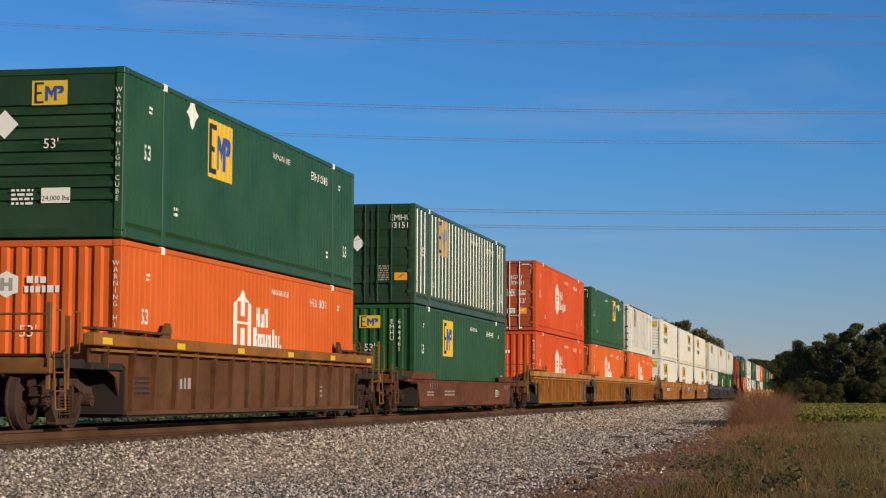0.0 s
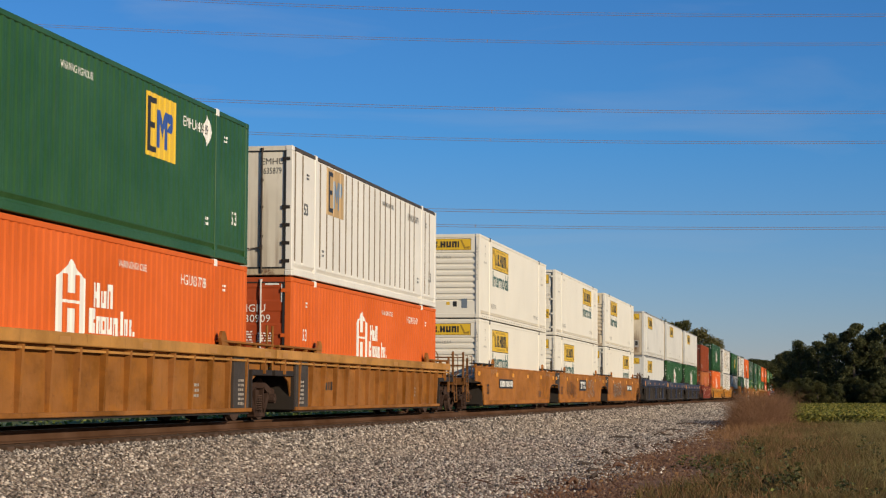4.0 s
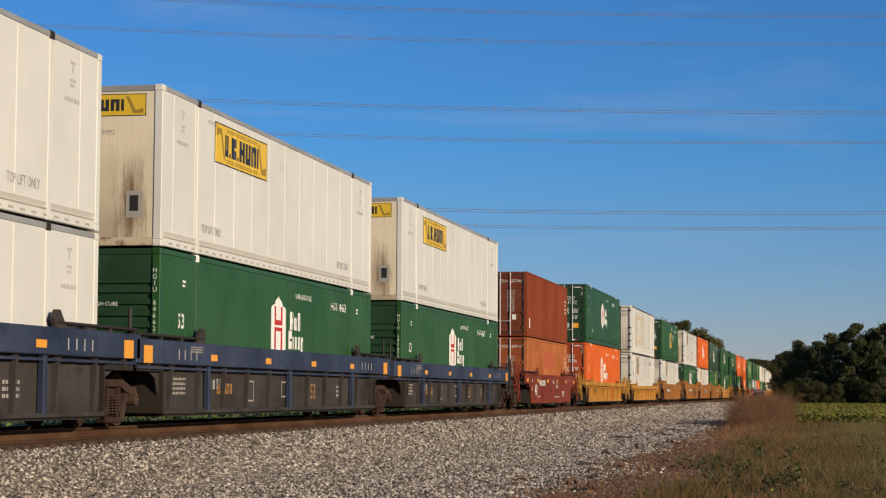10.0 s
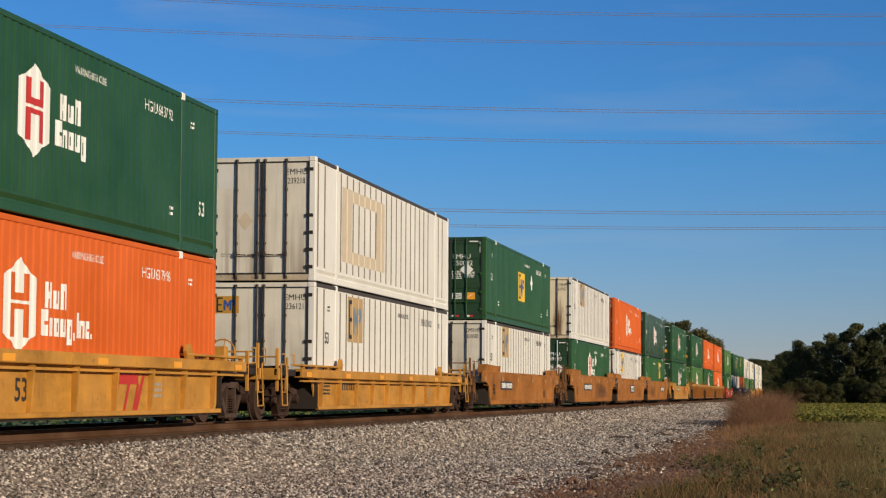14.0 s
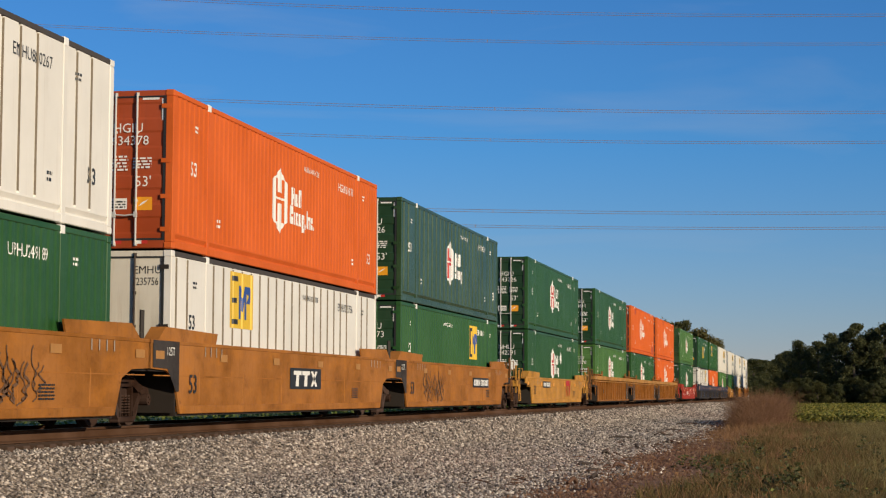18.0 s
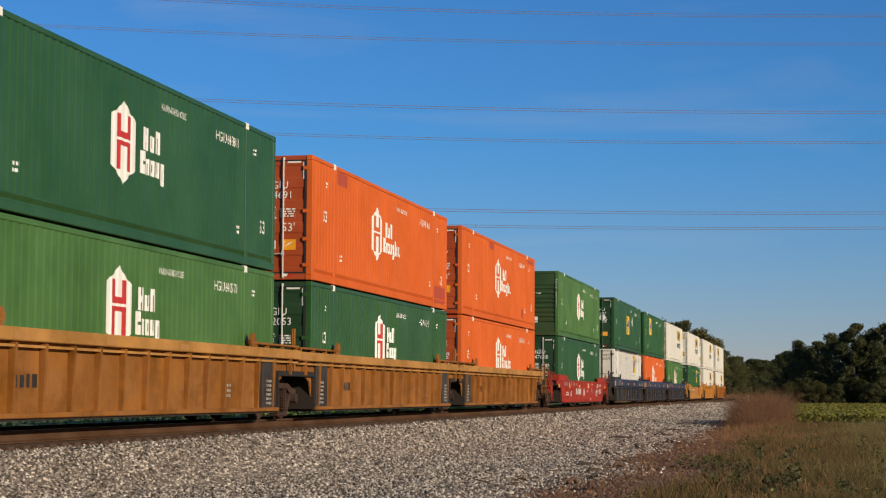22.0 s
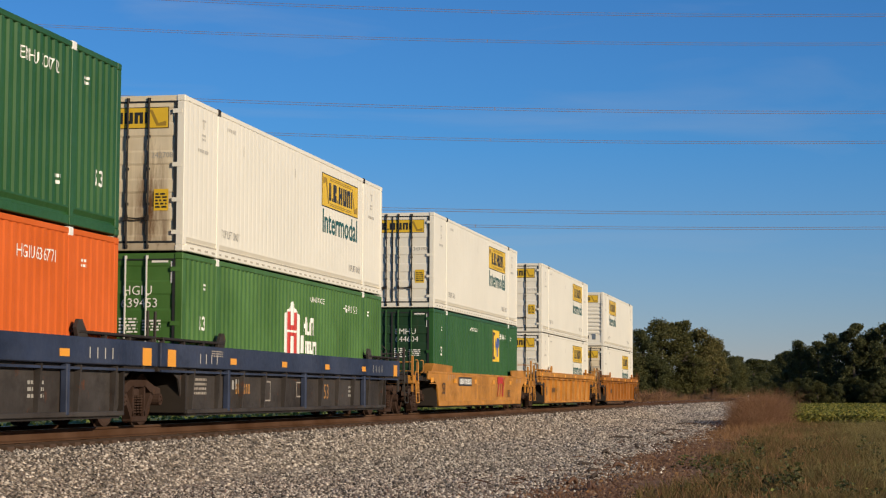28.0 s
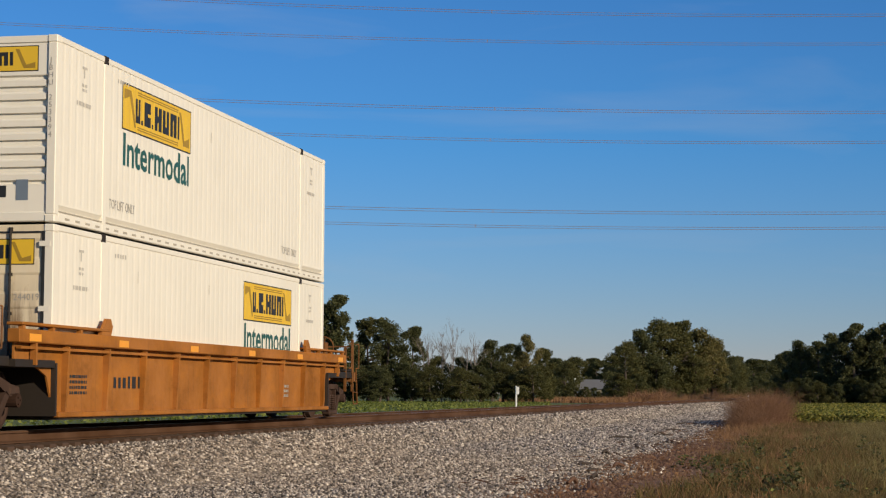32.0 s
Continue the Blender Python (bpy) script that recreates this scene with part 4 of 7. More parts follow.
    if front == "louver" or front == "corr" and hub:
        for xx, key, txt in ((1.2, "vr", number if jb or (hub and front == "louver") else "WARNING HIGH CUBE"), (-1.2, "vl", number)):
            flat = lambda: joined(*((glyph_mesh(c, 0.085), 0, high * 0.36 - i * 0.115) for i, c in enumerate(txt) if c != " "))
            sign_end(t, "lettering", (key, txt), flat, xx, 1.45, ink if ink == "d_white" else "d_grey", on="post")
    if front == "louver":
        if jb:
            banner_end(t, high - 0.36)
            sign_end(t, "lettering", "lj" + number, lambda: glyph_mesh(number, 0.075), 0.0, high - 0.8, "d_grey")
            sign_end(t, "hatch", "lhat", quad_flat(-0.1, 0.1, -0.16, 0.16), 0.75, 0.5, "d_bluegrey", label="small bluish document hatch")
            sign_end(t, "sign_panel", "lhb", quad_flat(-0.07, 0.07, -0.09, 0.09), 0.42, 0.48, "d_black", label="small dark plate")
            sign_end(t, "sign_panel", "lhc", quad_flat(-0.06, 0.06, -0.05, 0.05), 0.18, 0.5, "d_yellow", label="small yellow plate")
        else:
            END[0] = "louver"
            sign_end(t, "lettering", "l53", lambda: glyph_mesh("53'", 0.17), 0.0, high - 1.3, ink, 0.02)
            sign_end(t, "sign_panel", "l24", quad_flat(-0.26, 0.26, -0.13, 0.13), 0.1, 0.72, "d_white", 0.02, "white weight notice")
            sign_end(t, "lettering", "l24t", lambda: glyph_mesh("24,000 lbs", 0.085), 0.1, 0.67, "d_black", 0.024)
            sign_end(t, "lettering", "l24p", small_print(4, 0.4, 0.3, 4), -0.5, 0.72, ink, 0.02)
            if hub:
                sign_end(t, "sign_panel", "lh", hexagon(0.34, 0.38), -0.75, high - 0.55, ink, 0.0, "white hexagon sign")
                sign_end(t, "lettering", "lhm", joined((quad_flat(-0.09, -0.03, -0.09, 0.09), 0, 0), (quad_flat(0.03, 0.09, -0.09, 0.09), 0, 0), (quad_flat(-0.03, 0.03, -0.02, 0.02), 0, 0)), -0.75, high - 0.55, "d_red", 0.003)
                sign_end(t, "lettering", "lhw", joined((bars(3, 0.08, 0.02, 0.1, 2), 0, 0.07), (bars(5, 0.07, 0.02, 0.1, 3), 0.03, -0.07)), -0.35, high - 0.55, ink)
                sign_end(t, "lettering", "lwh", lambda: glyph_mesh("WARNING HIGH CUBE", 0.07), 0.0, high - 1.0, ink, 0.02)
            else:
                square_end(t, -0.05, high - 0.42, 0.64, 0.42)
                sign_end(t, "sign_panel", "ld", poly_flat([(-0.25, 0), (0, -0.25), (0.25, 0), (0, 0.25)]), -0.85, high - 0.95, "d_white", 0.012, "white diamond placard")
    if front == "flat":
        banner_end(t, high - 0.36)
        sign_end(t, "lettering", "fj" + number, lambda: glyph_mesh(number, 0.09), 0.05, high - 0.85, "d_grey")
        sign_end(t, "lettering", "f53", lambda: glyph_mesh("53", 0.11), 0.0, high - 1.25, "d_grey")
        sign_end(t, "hatch", "fh", joined((quad_flat(-0.15, 0.15, -0.24, 0.24), 0, 0)), 0.78, 0.75, "d_grey", 0.0, "document hatch")
        sign_end(t, "hatch_panel", "fhi", quad_flat(-0.08, 0.08, -0.14, 0.14), 0.78, 0.77, "d_black", 0.004)
        sign_end(t, "sign_panel", "fy", quad_flat(-0.05, 0.05, -0.05, 0.05), -0.05, 0.55, "d_yellow")
        sign_end(t, "placard_holder", "fd", poly_flat([(-0.2, 0), (0, -0.17), (0.2, 0), (0, 0.17)]), -0.85, 0.75, "d_white", label="pale diamond placard")
    return t


# ---------------------------------------------------------------- railway wagons
WELL = 1.46           # half the width of a well car
WHEEL_R = 0.46
WHEELSETS = []


def wheelset_mesh():
    g = Geo()
    for s in (1, -1):
        prof = [(0.66, 0.485), (0.69, 0.485), (0.705, 0.463), (0.805, 0.456), (0.812, 0.40), (0.79, 0.375), (0.755, 0.30), (0.775, 0.14), (0.80, 0.12), (0.80, 0.06), (0.64, 0.06), (0.64, 0.13), (0.70, 0.30), (0.67, 0.37), (0.66, 0.40)]
        prof = [(s * a, r) for a, r in prof]
        g.lathe(prof if s < 0 else prof[::-1], (0, 0, 0), 28)
        g.rod((s * 0.9, 0, 0), (s * 1.16, 0, 0), 0.105, 12)
        for i in range(3):
            a = i * 2.094
            g.rod((s * 1.15, 0.055 * math.cos(a), 0.055 * math.sin(a)), (s * 1.18, 0.055 * math.cos(a), 0.055 * math.sin(a)), 0.018, 6)
    g.rod((-1.0, 0, 0), (1.0, 0, 0), 0.08, 10)
    return g


def tread_mesh():
    g = Geo()
    for s in (1, -1):
        prof = [(s * 0.70, 0.4665), (s * 0.80, 0.4585), (s * 0.80, 0.452), (s * 0.70, 0.458)]
        g.lathe(prof if s < 0 else prof[::-1], (0, 0, 0), 28)
    return g


def frame_mesh(s):
    """Cast side frame of a truck: a bowed beam with two jaws and a spring window."""
    g = Geo()
    x0, x1 = (0.93, 1.08) if s > 0 else (-1.08, -0.93)
    top = [(-1.12, 0.52), (-1.08, 0.66), (-0.78, 0.70), (-0.42, 0.80), (0.42, 0.80), (0.78, 0.70), (1.08, 0.66), (1.12, 0.52)]
    g.prism(top + [(0.74, 0.52), (0.36, 0.68), (-0.36, 0.68), (-0.74, 0.52)], "x", x0, x1)
    g.prism([(-0.74, 0.54), (-0.62, 0.60), (-0.28, 0.24), (-0.28, 0.10), (-0.36, 0.10)], "x", x0, x1)
    g.prism([(0.74, 0.54), (0.36, 0.10), (0.28, 0.10), (0.28, 0.24), (0.62, 0.60)], "x", x0, x1)
    g.chamfer(x0 - 0.02, x1 + 0.02, -0.38, 0.38, 0.07, 0.17, 0.02)
    for q in (-0.31, 0.25):
        g.box(x0, x1, q, q + 0.07, 0.15, 0.70)
    for y in (-0.89, 0.89):
        g.chamfer(x0 + 0.01, x1 + 0.02, y - 0.16, y + 0.16, 0.54, 0.67, 0.02)
    return g


def spring_mesh(s):
    g = Geo()
    for y in (-0.13, 0.05, 0.2):
        for k in range(7):
            z = 0.19 + k * 0.047
            x = s * 1.0
            ring = [(x + 0.075 * math.cos(a), y - 0.03 + 0.075 * math.sin(a), z + 0.007 * i) for i, a in enumerate(2 * math.pi * j / 8 for j in range(9))]
            g.path(ring, 0.016, 4)
    return g


def truck(parent, y, name="truck"):
    t = part(name, cached("bolster", lambda: Geo().chamfer(-1.02, 1.02, -0.2, 0.2, 0.5, 0.66, 0.03).chamfer(-0.35, 0.35, -0.3, 0.3, 0.64, 0.78, 0.03).box(-0.8, 0.8, -0.62, -0.56, 0.3, 0.4).box(-0.8, 0.8, 0.56, 0.62, 0.3, 0.4), "bolster"), M["truckiron"], parent, "rusty cast-iron two-axle truck", pose(0, y, 0))
    for s in (1, -1):
        part("side_frame", cached(("sf", s), lambda: frame_mesh(s), "side_frame"), M["truckiron"], t)
        part("spring_nest", cached(("sp", s), lambda: spring_mesh(s), "spring_nest"), M["truckiron"], t)
    for q in (-0.89, 0.89):
        w = part("wheelset", cached("wheelset", wheelset_mesh, "wheelset"), M["truckiron"], t, "two rusty wheels with bright treads on an axle", pose(0, q, WHEEL_R))
        WHEELSETS.append((w, q))
    return t


def side_outline(zt, y0, y1, bottom, cut):
    """Outline (y, z) of a well's side between its two ends."""
    a, b = -cut, 16.15 + cut if y1 > 15 else 12.19 + cut
    return [(y0, zt), (y0, 1.0), (a - 0.75, 0.97), (a - 0.3, 0.82), (a - 0.05, bottom + 0.1), (a, bottom), (b, bottom), (b + 0.05, bottom + 0.1), (b + 0.3, 0.82), (b + 0.75, 0.97), (y1, 1.0), (y1, zt)]


def on_face(flat, y, z, x):
    g = Geo()
    g.v = [(x, y + a, z + b) for a, b, _ in flat[0]]
    g.f = [tuple(f) for f in flat[1]]
    return g


def well_car(m, kind, body, zt, first, last, length=16.15, plate_y=5.0, accent=None, number_mat="d_black", label="", extra=None):
    """One unit of a double-stack well car. y is measured from the front end of its containers, z from the rail head.
    first / last: whether the unit ends in a coupler or shares a truck with the next one."""
    t = thing("well_car", m, label, "railway well car", "well cars of the train")
    extra = extra or {}
    mb = M[body]
    ma = M[accent or body]
    mw = M["endrust"] if body in ("w_orange", "w_gold", "w_brown") else mb
    y0, y1 = (-1.55, length + 1.55)
    bot = 0.21
    for s in (1, -1):
        xo, xi = s * WELL, s * (WELL - 0.045)
        lo, hi = min(xo, xi), max(xo, xi)
        key = (kind, zt, length, s)
        if kind == "smooth":
            def panel():
                g = Geo().prism(side_outline(zt, y0, y1, bot, -0.12), "x", s * (WELL - 0.05), s * (WELL - 0.01))
                return g
            p = part("side_panel", cached(("smooth",) + key, panel, "side_panel"), mb, t)
            part("top_flange", cached(("flange",) + key, lambda: Geo().chamfer(min(s * WELL, s * (WELL - 0.13)), max(s * WELL, s * (WELL - 0.13)), y0, y1, zt - 0.07, zt, 0.012), "top_flange"), mb, t)
            part("bottom_sill", cached(("bsill",) + key, lambda: Geo().chamfer(min(s * WELL, s * (WELL - 0.13)), max(s * WELL, s * (WELL - 0.13)), 0.16, length - 0.16, bot - 0.01, bot + 0.14, 0.012), "bottom_sill"), mb, t)
            part("seam", cached(("seam",) + key, lambda: Geo().box(min(s * (WELL - 0.003), s * (WELL - 0.03)), max(s * (WELL - 0.003), s * (WELL - 0.03)), y0 + 0.3, y1 - 0.3, 0.87, 0.89), "seam"), mb, p)
            for q in (range(6) if s > 0 else ()):
                yy = 1.2 + q * (length - 2.4) / 5
                part("stiffener", cached(("sti", zt, length, s, q), lambda: Geo().chamfer(min(s * (WELL - 0.004), s * (WELL - 0.05)), max(s * (WELL - 0.004), s * (WELL - 0.05)), yy - 0.025, yy + 0.025, bot + 0.15, 0.97, 0.006), "stiffener"), mb, p)
        else:
            def panel():
                return Geo().prism(side_outline(zt - 0.16, y0 + 0.1, y1 - 0.1, bot + 0.02, -0.05), "x", s * (WELL - 0.16), s * (WELL - 0.13))
            p = part("side_panel", cached(("ribpanel",) + key, panel, "side_panel"), mb, t)
            th = 0.42 if kind == "banded" else 0.2
            part("top_chord", cached(("chord",) + key, lambda: Geo().chamfer(min(s * WELL, s * (WELL - 0.2)), max(s * WELL, s * (WELL - 0.2)), y0, y1, zt - th, zt, 0.015).box(min(s * (WELL - 0.02), s * (WELL - 0.1)), max(s * (WELL - 0.02), s * (WELL - 0.1)), y0 + 0.1, y1 - 0.1, zt - th - 0.09, zt - th - 0.05), "top_chord"), ma, t)
            part("bottom_sill", cached(("sill",) + key, lambda: Geo().chamfer(min(s * (WELL - 0.02), s * (WELL - 0.13)), max(s * (WELL - 0.02), s * (WELL - 0.13)), 0.0, length, bot - 0.01, bot + 0.07, 0.012), "bottom_sill"), mb, t)
            n = {"ribbed": 15, "wide": 10, "banded": 11}[kind]
            if length < 15:
                n = int(n * 0.75)
            if s < 0:
                far = Geo()
                for q in range(n):
                    yy = 0.35 + (length - 0.7) * q / (n - 1)
                    far.box(-(WELL - 0.015), -(WELL - 0.11), yy - 0.03, yy + 0.03, bot + 0.05, zt - th - 0.02)
                tagged(part("ribs", cached(("ribs",) + key, lambda: far, "ribs"), mb, p), kind="stuff")
            for q in (range(n) if s > 0 else ()):
                yy = 0.35 + (length - 0.7) * q / (n - 1)
                w = 0.085 if kind == "ribbed" else 0.06
                part("rib", cached(("rib", kind, zt, length, s, q), lambda: Geo().prism([(s * (WELL - 0.14), bot + 0.05), (s * (WELL - 0.06), bot + 0.05), (s * (WELL - 0.012), zt - th - 0.02), (s * (WELL - 0.14), zt - th - 0.02)], "y", yy - w / 2, yy + w / 2), "rib"), mb, p)
            for q in ((-0.9, length + 0.9) if s > 0 else ()):
                part("rib", cached(("ribe", kind, zt, length, s, q), lambda: Geo().box(min(s * (WELL - 0.11), s * (WELL - 0.012)), max(s * (WELL - 0.11), s * (WELL - 0.012)), q - 0.03, q + 0.03, 0.98, zt - th), "rib"), mb, p)
        # guide plates and planks over the ends of the well
        for q, d in ((y0, 1), (y1, -1)):
            if not extra.get("tray"):
                part("deck_plank", cached(("plank", zt, length, s, d), lambda: Geo().chamfer(min(s * WELL, s * (WELL - 0.26)), max(s * WELL, s * (WELL - 0.26)), min(q + d * 0.1, q + d * 3.6), max(q + d * 0.1, q + d * 3.6), zt + 0.055, zt + 0.1, 0.01), "deck_plank"), M["dark"] if kind != "ribbed" and kind != "wide" else mb, t)
            for u in ((0.2, 1.3, 2.4, 3.3) if s > 0 and not extra.get("tray") else ()):
                part("bracket", cached(("brk", zt, length, s, d, u), lambda: Geo().box(min(s * (WELL - 0.02), s * (WELL - 0.1)), max(s * (WELL - 0.02), s * (WELL - 0.1)), q + d * u - 0.04, q + d * u + 0.04, zt - 0.003, zt + 0.06), "bracket"), mb, t)
            if extra.get("tray"):
                part("guide_tray", cached(("tray", zt, length, s, d), lambda: Geo().prism([(q + d * 0.5, zt - 0.003), (q + d * 3.75, zt - 0.003), (q + d * 3.85, zt + 0.2), (q + d * 0.9, zt + 0.24)], "x", s * (WELL - 0.02), s * (WELL - 0.055)).prism([(q + d * 0.5, zt - 0.003), (q + d * 0.62, zt - 0.003), (q + d * 1.0, zt + 0.22), (q + d * 0.9, zt + 0.24)], "x", s * (WELL - 0.055), s * (WELL - 0.3)), "guide_tray"), mb, t, "sloping steel guide tray")
            else:
                part("guide_plate", cached(("ear", zt, length, s, d), lambda: Geo().prism([(q + d * 3.2, zt - 0.003), (q + d * 3.62, zt - 0.003), (q + d * 3.7, zt + 0.14), (q + d * 3.6, zt + 0.27), (q + d * 3.45, zt + 0.27), (q + d * 3.3, zt + 0.12)], "x", s * (WELL - 0.01), s * (WELL - 0.07)), "guide_plate"), mb, t)
    # floor of the well, bulkheads and end structure
    part("well_floor", cached(("wf", length), lambda: Geo().box(-1.3, 1.3, 0.05, 0.5, 0.16, 0.24).box(-1.3, 1.3, length - 0.5, length - 0.05, 0.16, 0.24).box(-1.3, 1.3, length * 0.5 - 0.2, length * 0.5 + 0.2, 0.16, 0.24).box(-1.38, -1.3, 0.05, length - 0.05, 0.16, 0.24).box(1.3, 1.38, 0.05, length - 0.05, 0.16, 0.24), "well_floor"), M["dark"], t)
    for q, d, free in ((y0, -1, first), (y1, 1, last)):
        inner = 0.0 if d < 0 else length

        def bulk():
            g = Geo().box(-WELL + 0.05, WELL - 0.05, min(inner - 0.02 * d, inner + 0.04 * d) + d * 0.05, max(inner - 0.02 * d, inner + 0.04 * d) + d * 0.05, 0.22, 1.02)
            g.prism([(inner + d * 0.1, 0.95), (inner + d * 0.1, 1.06), (q, 1.06), (q, 0.95)], "x", -WELL + 0.06, WELL - 0.06)
            g.prism([(inner + d * 0.1, 0.7), (inner + d * 0.1, 0.95), (q + d * (1.2 if free else 0.0), 0.95), (q + d * (1.2 if free else 0.0), 0.8), (inner + d * 1.0, 0.78)], "x", -0.3, 0.3)
            return g
        # dark steel instead of the car's paint puts the under-deck shade into the colour
        part("end_deck", cached(("bulk", length, d, free), bulk, "end_deck"), M["dark"], t)
        if free:
            yb = q + d * 1.5
            part("end_beam", cached(("beam", length, d), lambda: Geo().chamfer(-1.35, 1.35, min(yb, yb - d * 0.16), max(yb, yb - d * 0.16), 0.86, 1.1, 0.015).box(-0.22, 0.22, min(yb, yb + d * 0.2), max(yb, yb + d * 0.2), 0.66, 0.98), "end_beam"), mw, t)
            part("coupler", cached(("coup", length, d), lambda: Geo().chamfer(-0.09, 0.09, min(yb, yb + d * 0.42), max(yb, yb + d * 0.42), 0.72, 0.94, 0.02).chamfer(-0.18, 0.14, min(yb + d * 0.3, yb + d * 0.6), max(yb + d * 0.3, yb + d * 0.6), 0.68, 0.98, 0.04), "coupler"), M["truckiron"], t, "rusty knuckle coupler")
            part("air_hose", cached(("hose", length, d), lambda: Geo().path([(0.35, yb, 0.8), (0.36, yb + d * 0.14, 0.6), (0.32, yb + d * 0.3, 0.42), (0.26, yb + d * 0.5, 0.4)], 0.03, 6), "air_hose"), M["black"], t)
            part("walkway", cached(("walk", length, d), lambda: Geo().chamfer(-1.3, 1.3, min(yb - d * 0.2, yb - d * 0.95), max(yb - d * 0.2, yb - d * 0.95), 1.12, 1.17, 0.01).box(-1.3, -1.24, min(q, yb), max(q, yb), 0.96, 1.1).box(1.24, 1.3, min(q, yb), max(q, yb), 0.96, 1.1), "walkway"), M["dark"], t)
            for s in (1, -1):
                for k2, yy in enumerate((yb - d * 0.12, yb - d * 0.85)):
                    part("rail_post", cached(("post", length, d, s, k2, zt), lambda: Geo().chamfer(s * 1.27 - 0.034, s * 1.27 + 0.034, yy - 0.03, yy + 0.03, 0.62, zt + (0.42 if k2 == 0 else 0.24), 0.008), "rail_post"), mw, t)
                    part("grab_iron", cached(("grab", length, d, s, k2, zt), lambda: Geo().path([(s * 1.33, yy + 0.12, 1.2), (s * 1.40, yy + 0.16, 1.2), (s * 1.40, yy + 0.16, zt + 0.3), (s * 1.33, yy + 0.1, zt + 0.3)], 0.014, 5), "grab_iron"), mw if kind != "banded" else M["dark"], t)
                part("ladder", cached(("lad", length, d, s), lambda: Geo().path([(s * 1.36, yb - d * 0.1, 1.2), (s * 1.40, yb - d * 0.1, 0.32), (s * 1.40, yb - d * 0.5, 0.32), (s * 1.36, yb - d * 0.5, 1.2)], 0.017, 5).rod((s * 1.4, yb - d * 0.1, 0.6), (s * 1.4, yb - d * 0.5, 0.6), 0.014, 5).rod((s * 1.39, yb - d * 0.1, 0.88), (s * 1.39, yb - d * 0.5, 0.88), 0.014, 5), "ladder"), mw if kind != "banded" else M["dark"], t)
            for zz in (zt - 0.02, zt + 0.24):
                part("handrail", cached(("hr", length, d, zz), lambda: Geo().rod((-1.27, yb - d * 0.1, zz), (1.27, yb - d * 0.1, zz), 0.018, 6), "handrail"), mw, t)
            if d > 0:
                def brake():
                    g = Geo()
                    c = Vector((0.55, yb - 0.25, zt + 0.22))
                    ring = [(c.x + 0.27 * math.cos(a), c.y, c.z + 0.27 * math.sin(a)) for a in (2 * math.pi * i / 14 for i in range(15))]
                    g.path(ring, 0.018, 5)
                    for i in range(0, 14, 3):
                        g.rod(tuple(c), ring[i], 0.012, 4)
                    g.rod((c.x, c.y - 0.15, c.z), (c.x, c.y + 0.03, c.z), 0.05, 8)
                    g.chamfer(c.x - 0.16, c.x + 0.16, c.y - 0.32, c.y - 0.1, 1.16, c.z + 0.12, 0.02)
                    return g
                part("hand_brake", cached(("brake", length, zt), brake, "hand_brake"), mw, t, "hand brake wheel on its gear housing")
            truck(t, inner + d * 1.75)
        else:
            # stub of the articulated joint with its own ladder posts
            part("joint", cached(("joint", length, d), lambda: Geo().chamfer(-0.3, 0.3, min(q, q + d * 0.16), max(q, q + d * 0.16), 0.7, 1.0, 0.03), "joint"), M["truckiron"], t)
            part("handrail", cached(("jr", length, d), lambda: Geo().path([(1.3, q - d * 0.1, 1.02), (1.3, q - d * 0.1, 2.0)], 0.03, 6).path([(1.3, q - d * 0.1, 1.5), (0.5, q - d * 0.1, 1.5), (0.5, q - d * 0.1, 1.04)], 0.018, 5), "handrail"), M["dark"] if kind != "ribbed" else mb, t)
            part("rail_post", cached(("jp", length, d), lambda: Geo().rod((-1.3, q - d * 0.1, 1.02), (-1.3, q - d * 0.1, 2.0), 0.03, 6), "rail_post"), M["dark"] if kind != "ribbed" else mb, t)
            if kind == "ribbed":
                yy = inner - d * 0.62
                part("end_panel", cached(("endp", zt, length, d), lambda: Geo().chamfer(WELL - 0.132, WELL - 0.06, yy - 0.5, yy + 0.5, bot + 0.03, zt - 0.22, 0.012), "end_panel"), M["w_slate"], t, "charcoal painted end panel")
                part("lettering", cached(("endt", zt, length, d), lambda: on_face(small_print(6, 0.36, 0.55, 31), yy - 0.05, 0.62, WELL - 0.056), "lettering"), M["d_dull"], t)
            if d < 0:
                truck(t, -1.6)
    # signs on the sides
    def tag(name, key, flat, y, z, mat, x=WELL + 0.005, lab=""):
        return part(name, cached(("tag", key, round(y, 2), round(z, 2), x, length), lambda: on_face(flat() if callable(flat) else flat, y, z, x), name), M[mat], t, lab)
    zr = zt - (0.12 if kind in ("ribbed", "wide") else 0.26)
    rs = 0.07 if kind != "ribbed" and kind != "wide" else 0.055
    rw = 0.28 if kind == "banded" else 0.22
    for i in (() if extra.get("worn") else range(6)):
        yy = y0 + 0.55 + (y1 - y0 - 1.1) * i / 5
        if kind == "banded":
            rw, rs = (0.22, 0.15) if i in (0, 5) else (0.2, 0.06)
        tag("reflector", "rf%s%s" % (rs, rw), quad_flat(-rw, rw, -rs, rs), yy, zr, "d_faded" if body == "w_orange" and extra.get("tray") else "d_orange" if kind != "ribbed" else "d_faded" if body == "w_gold" else "d_yellow", lab="orange reflective strip")
    xs = WELL + 0.005 if kind == "smooth" else WELL - 0.125
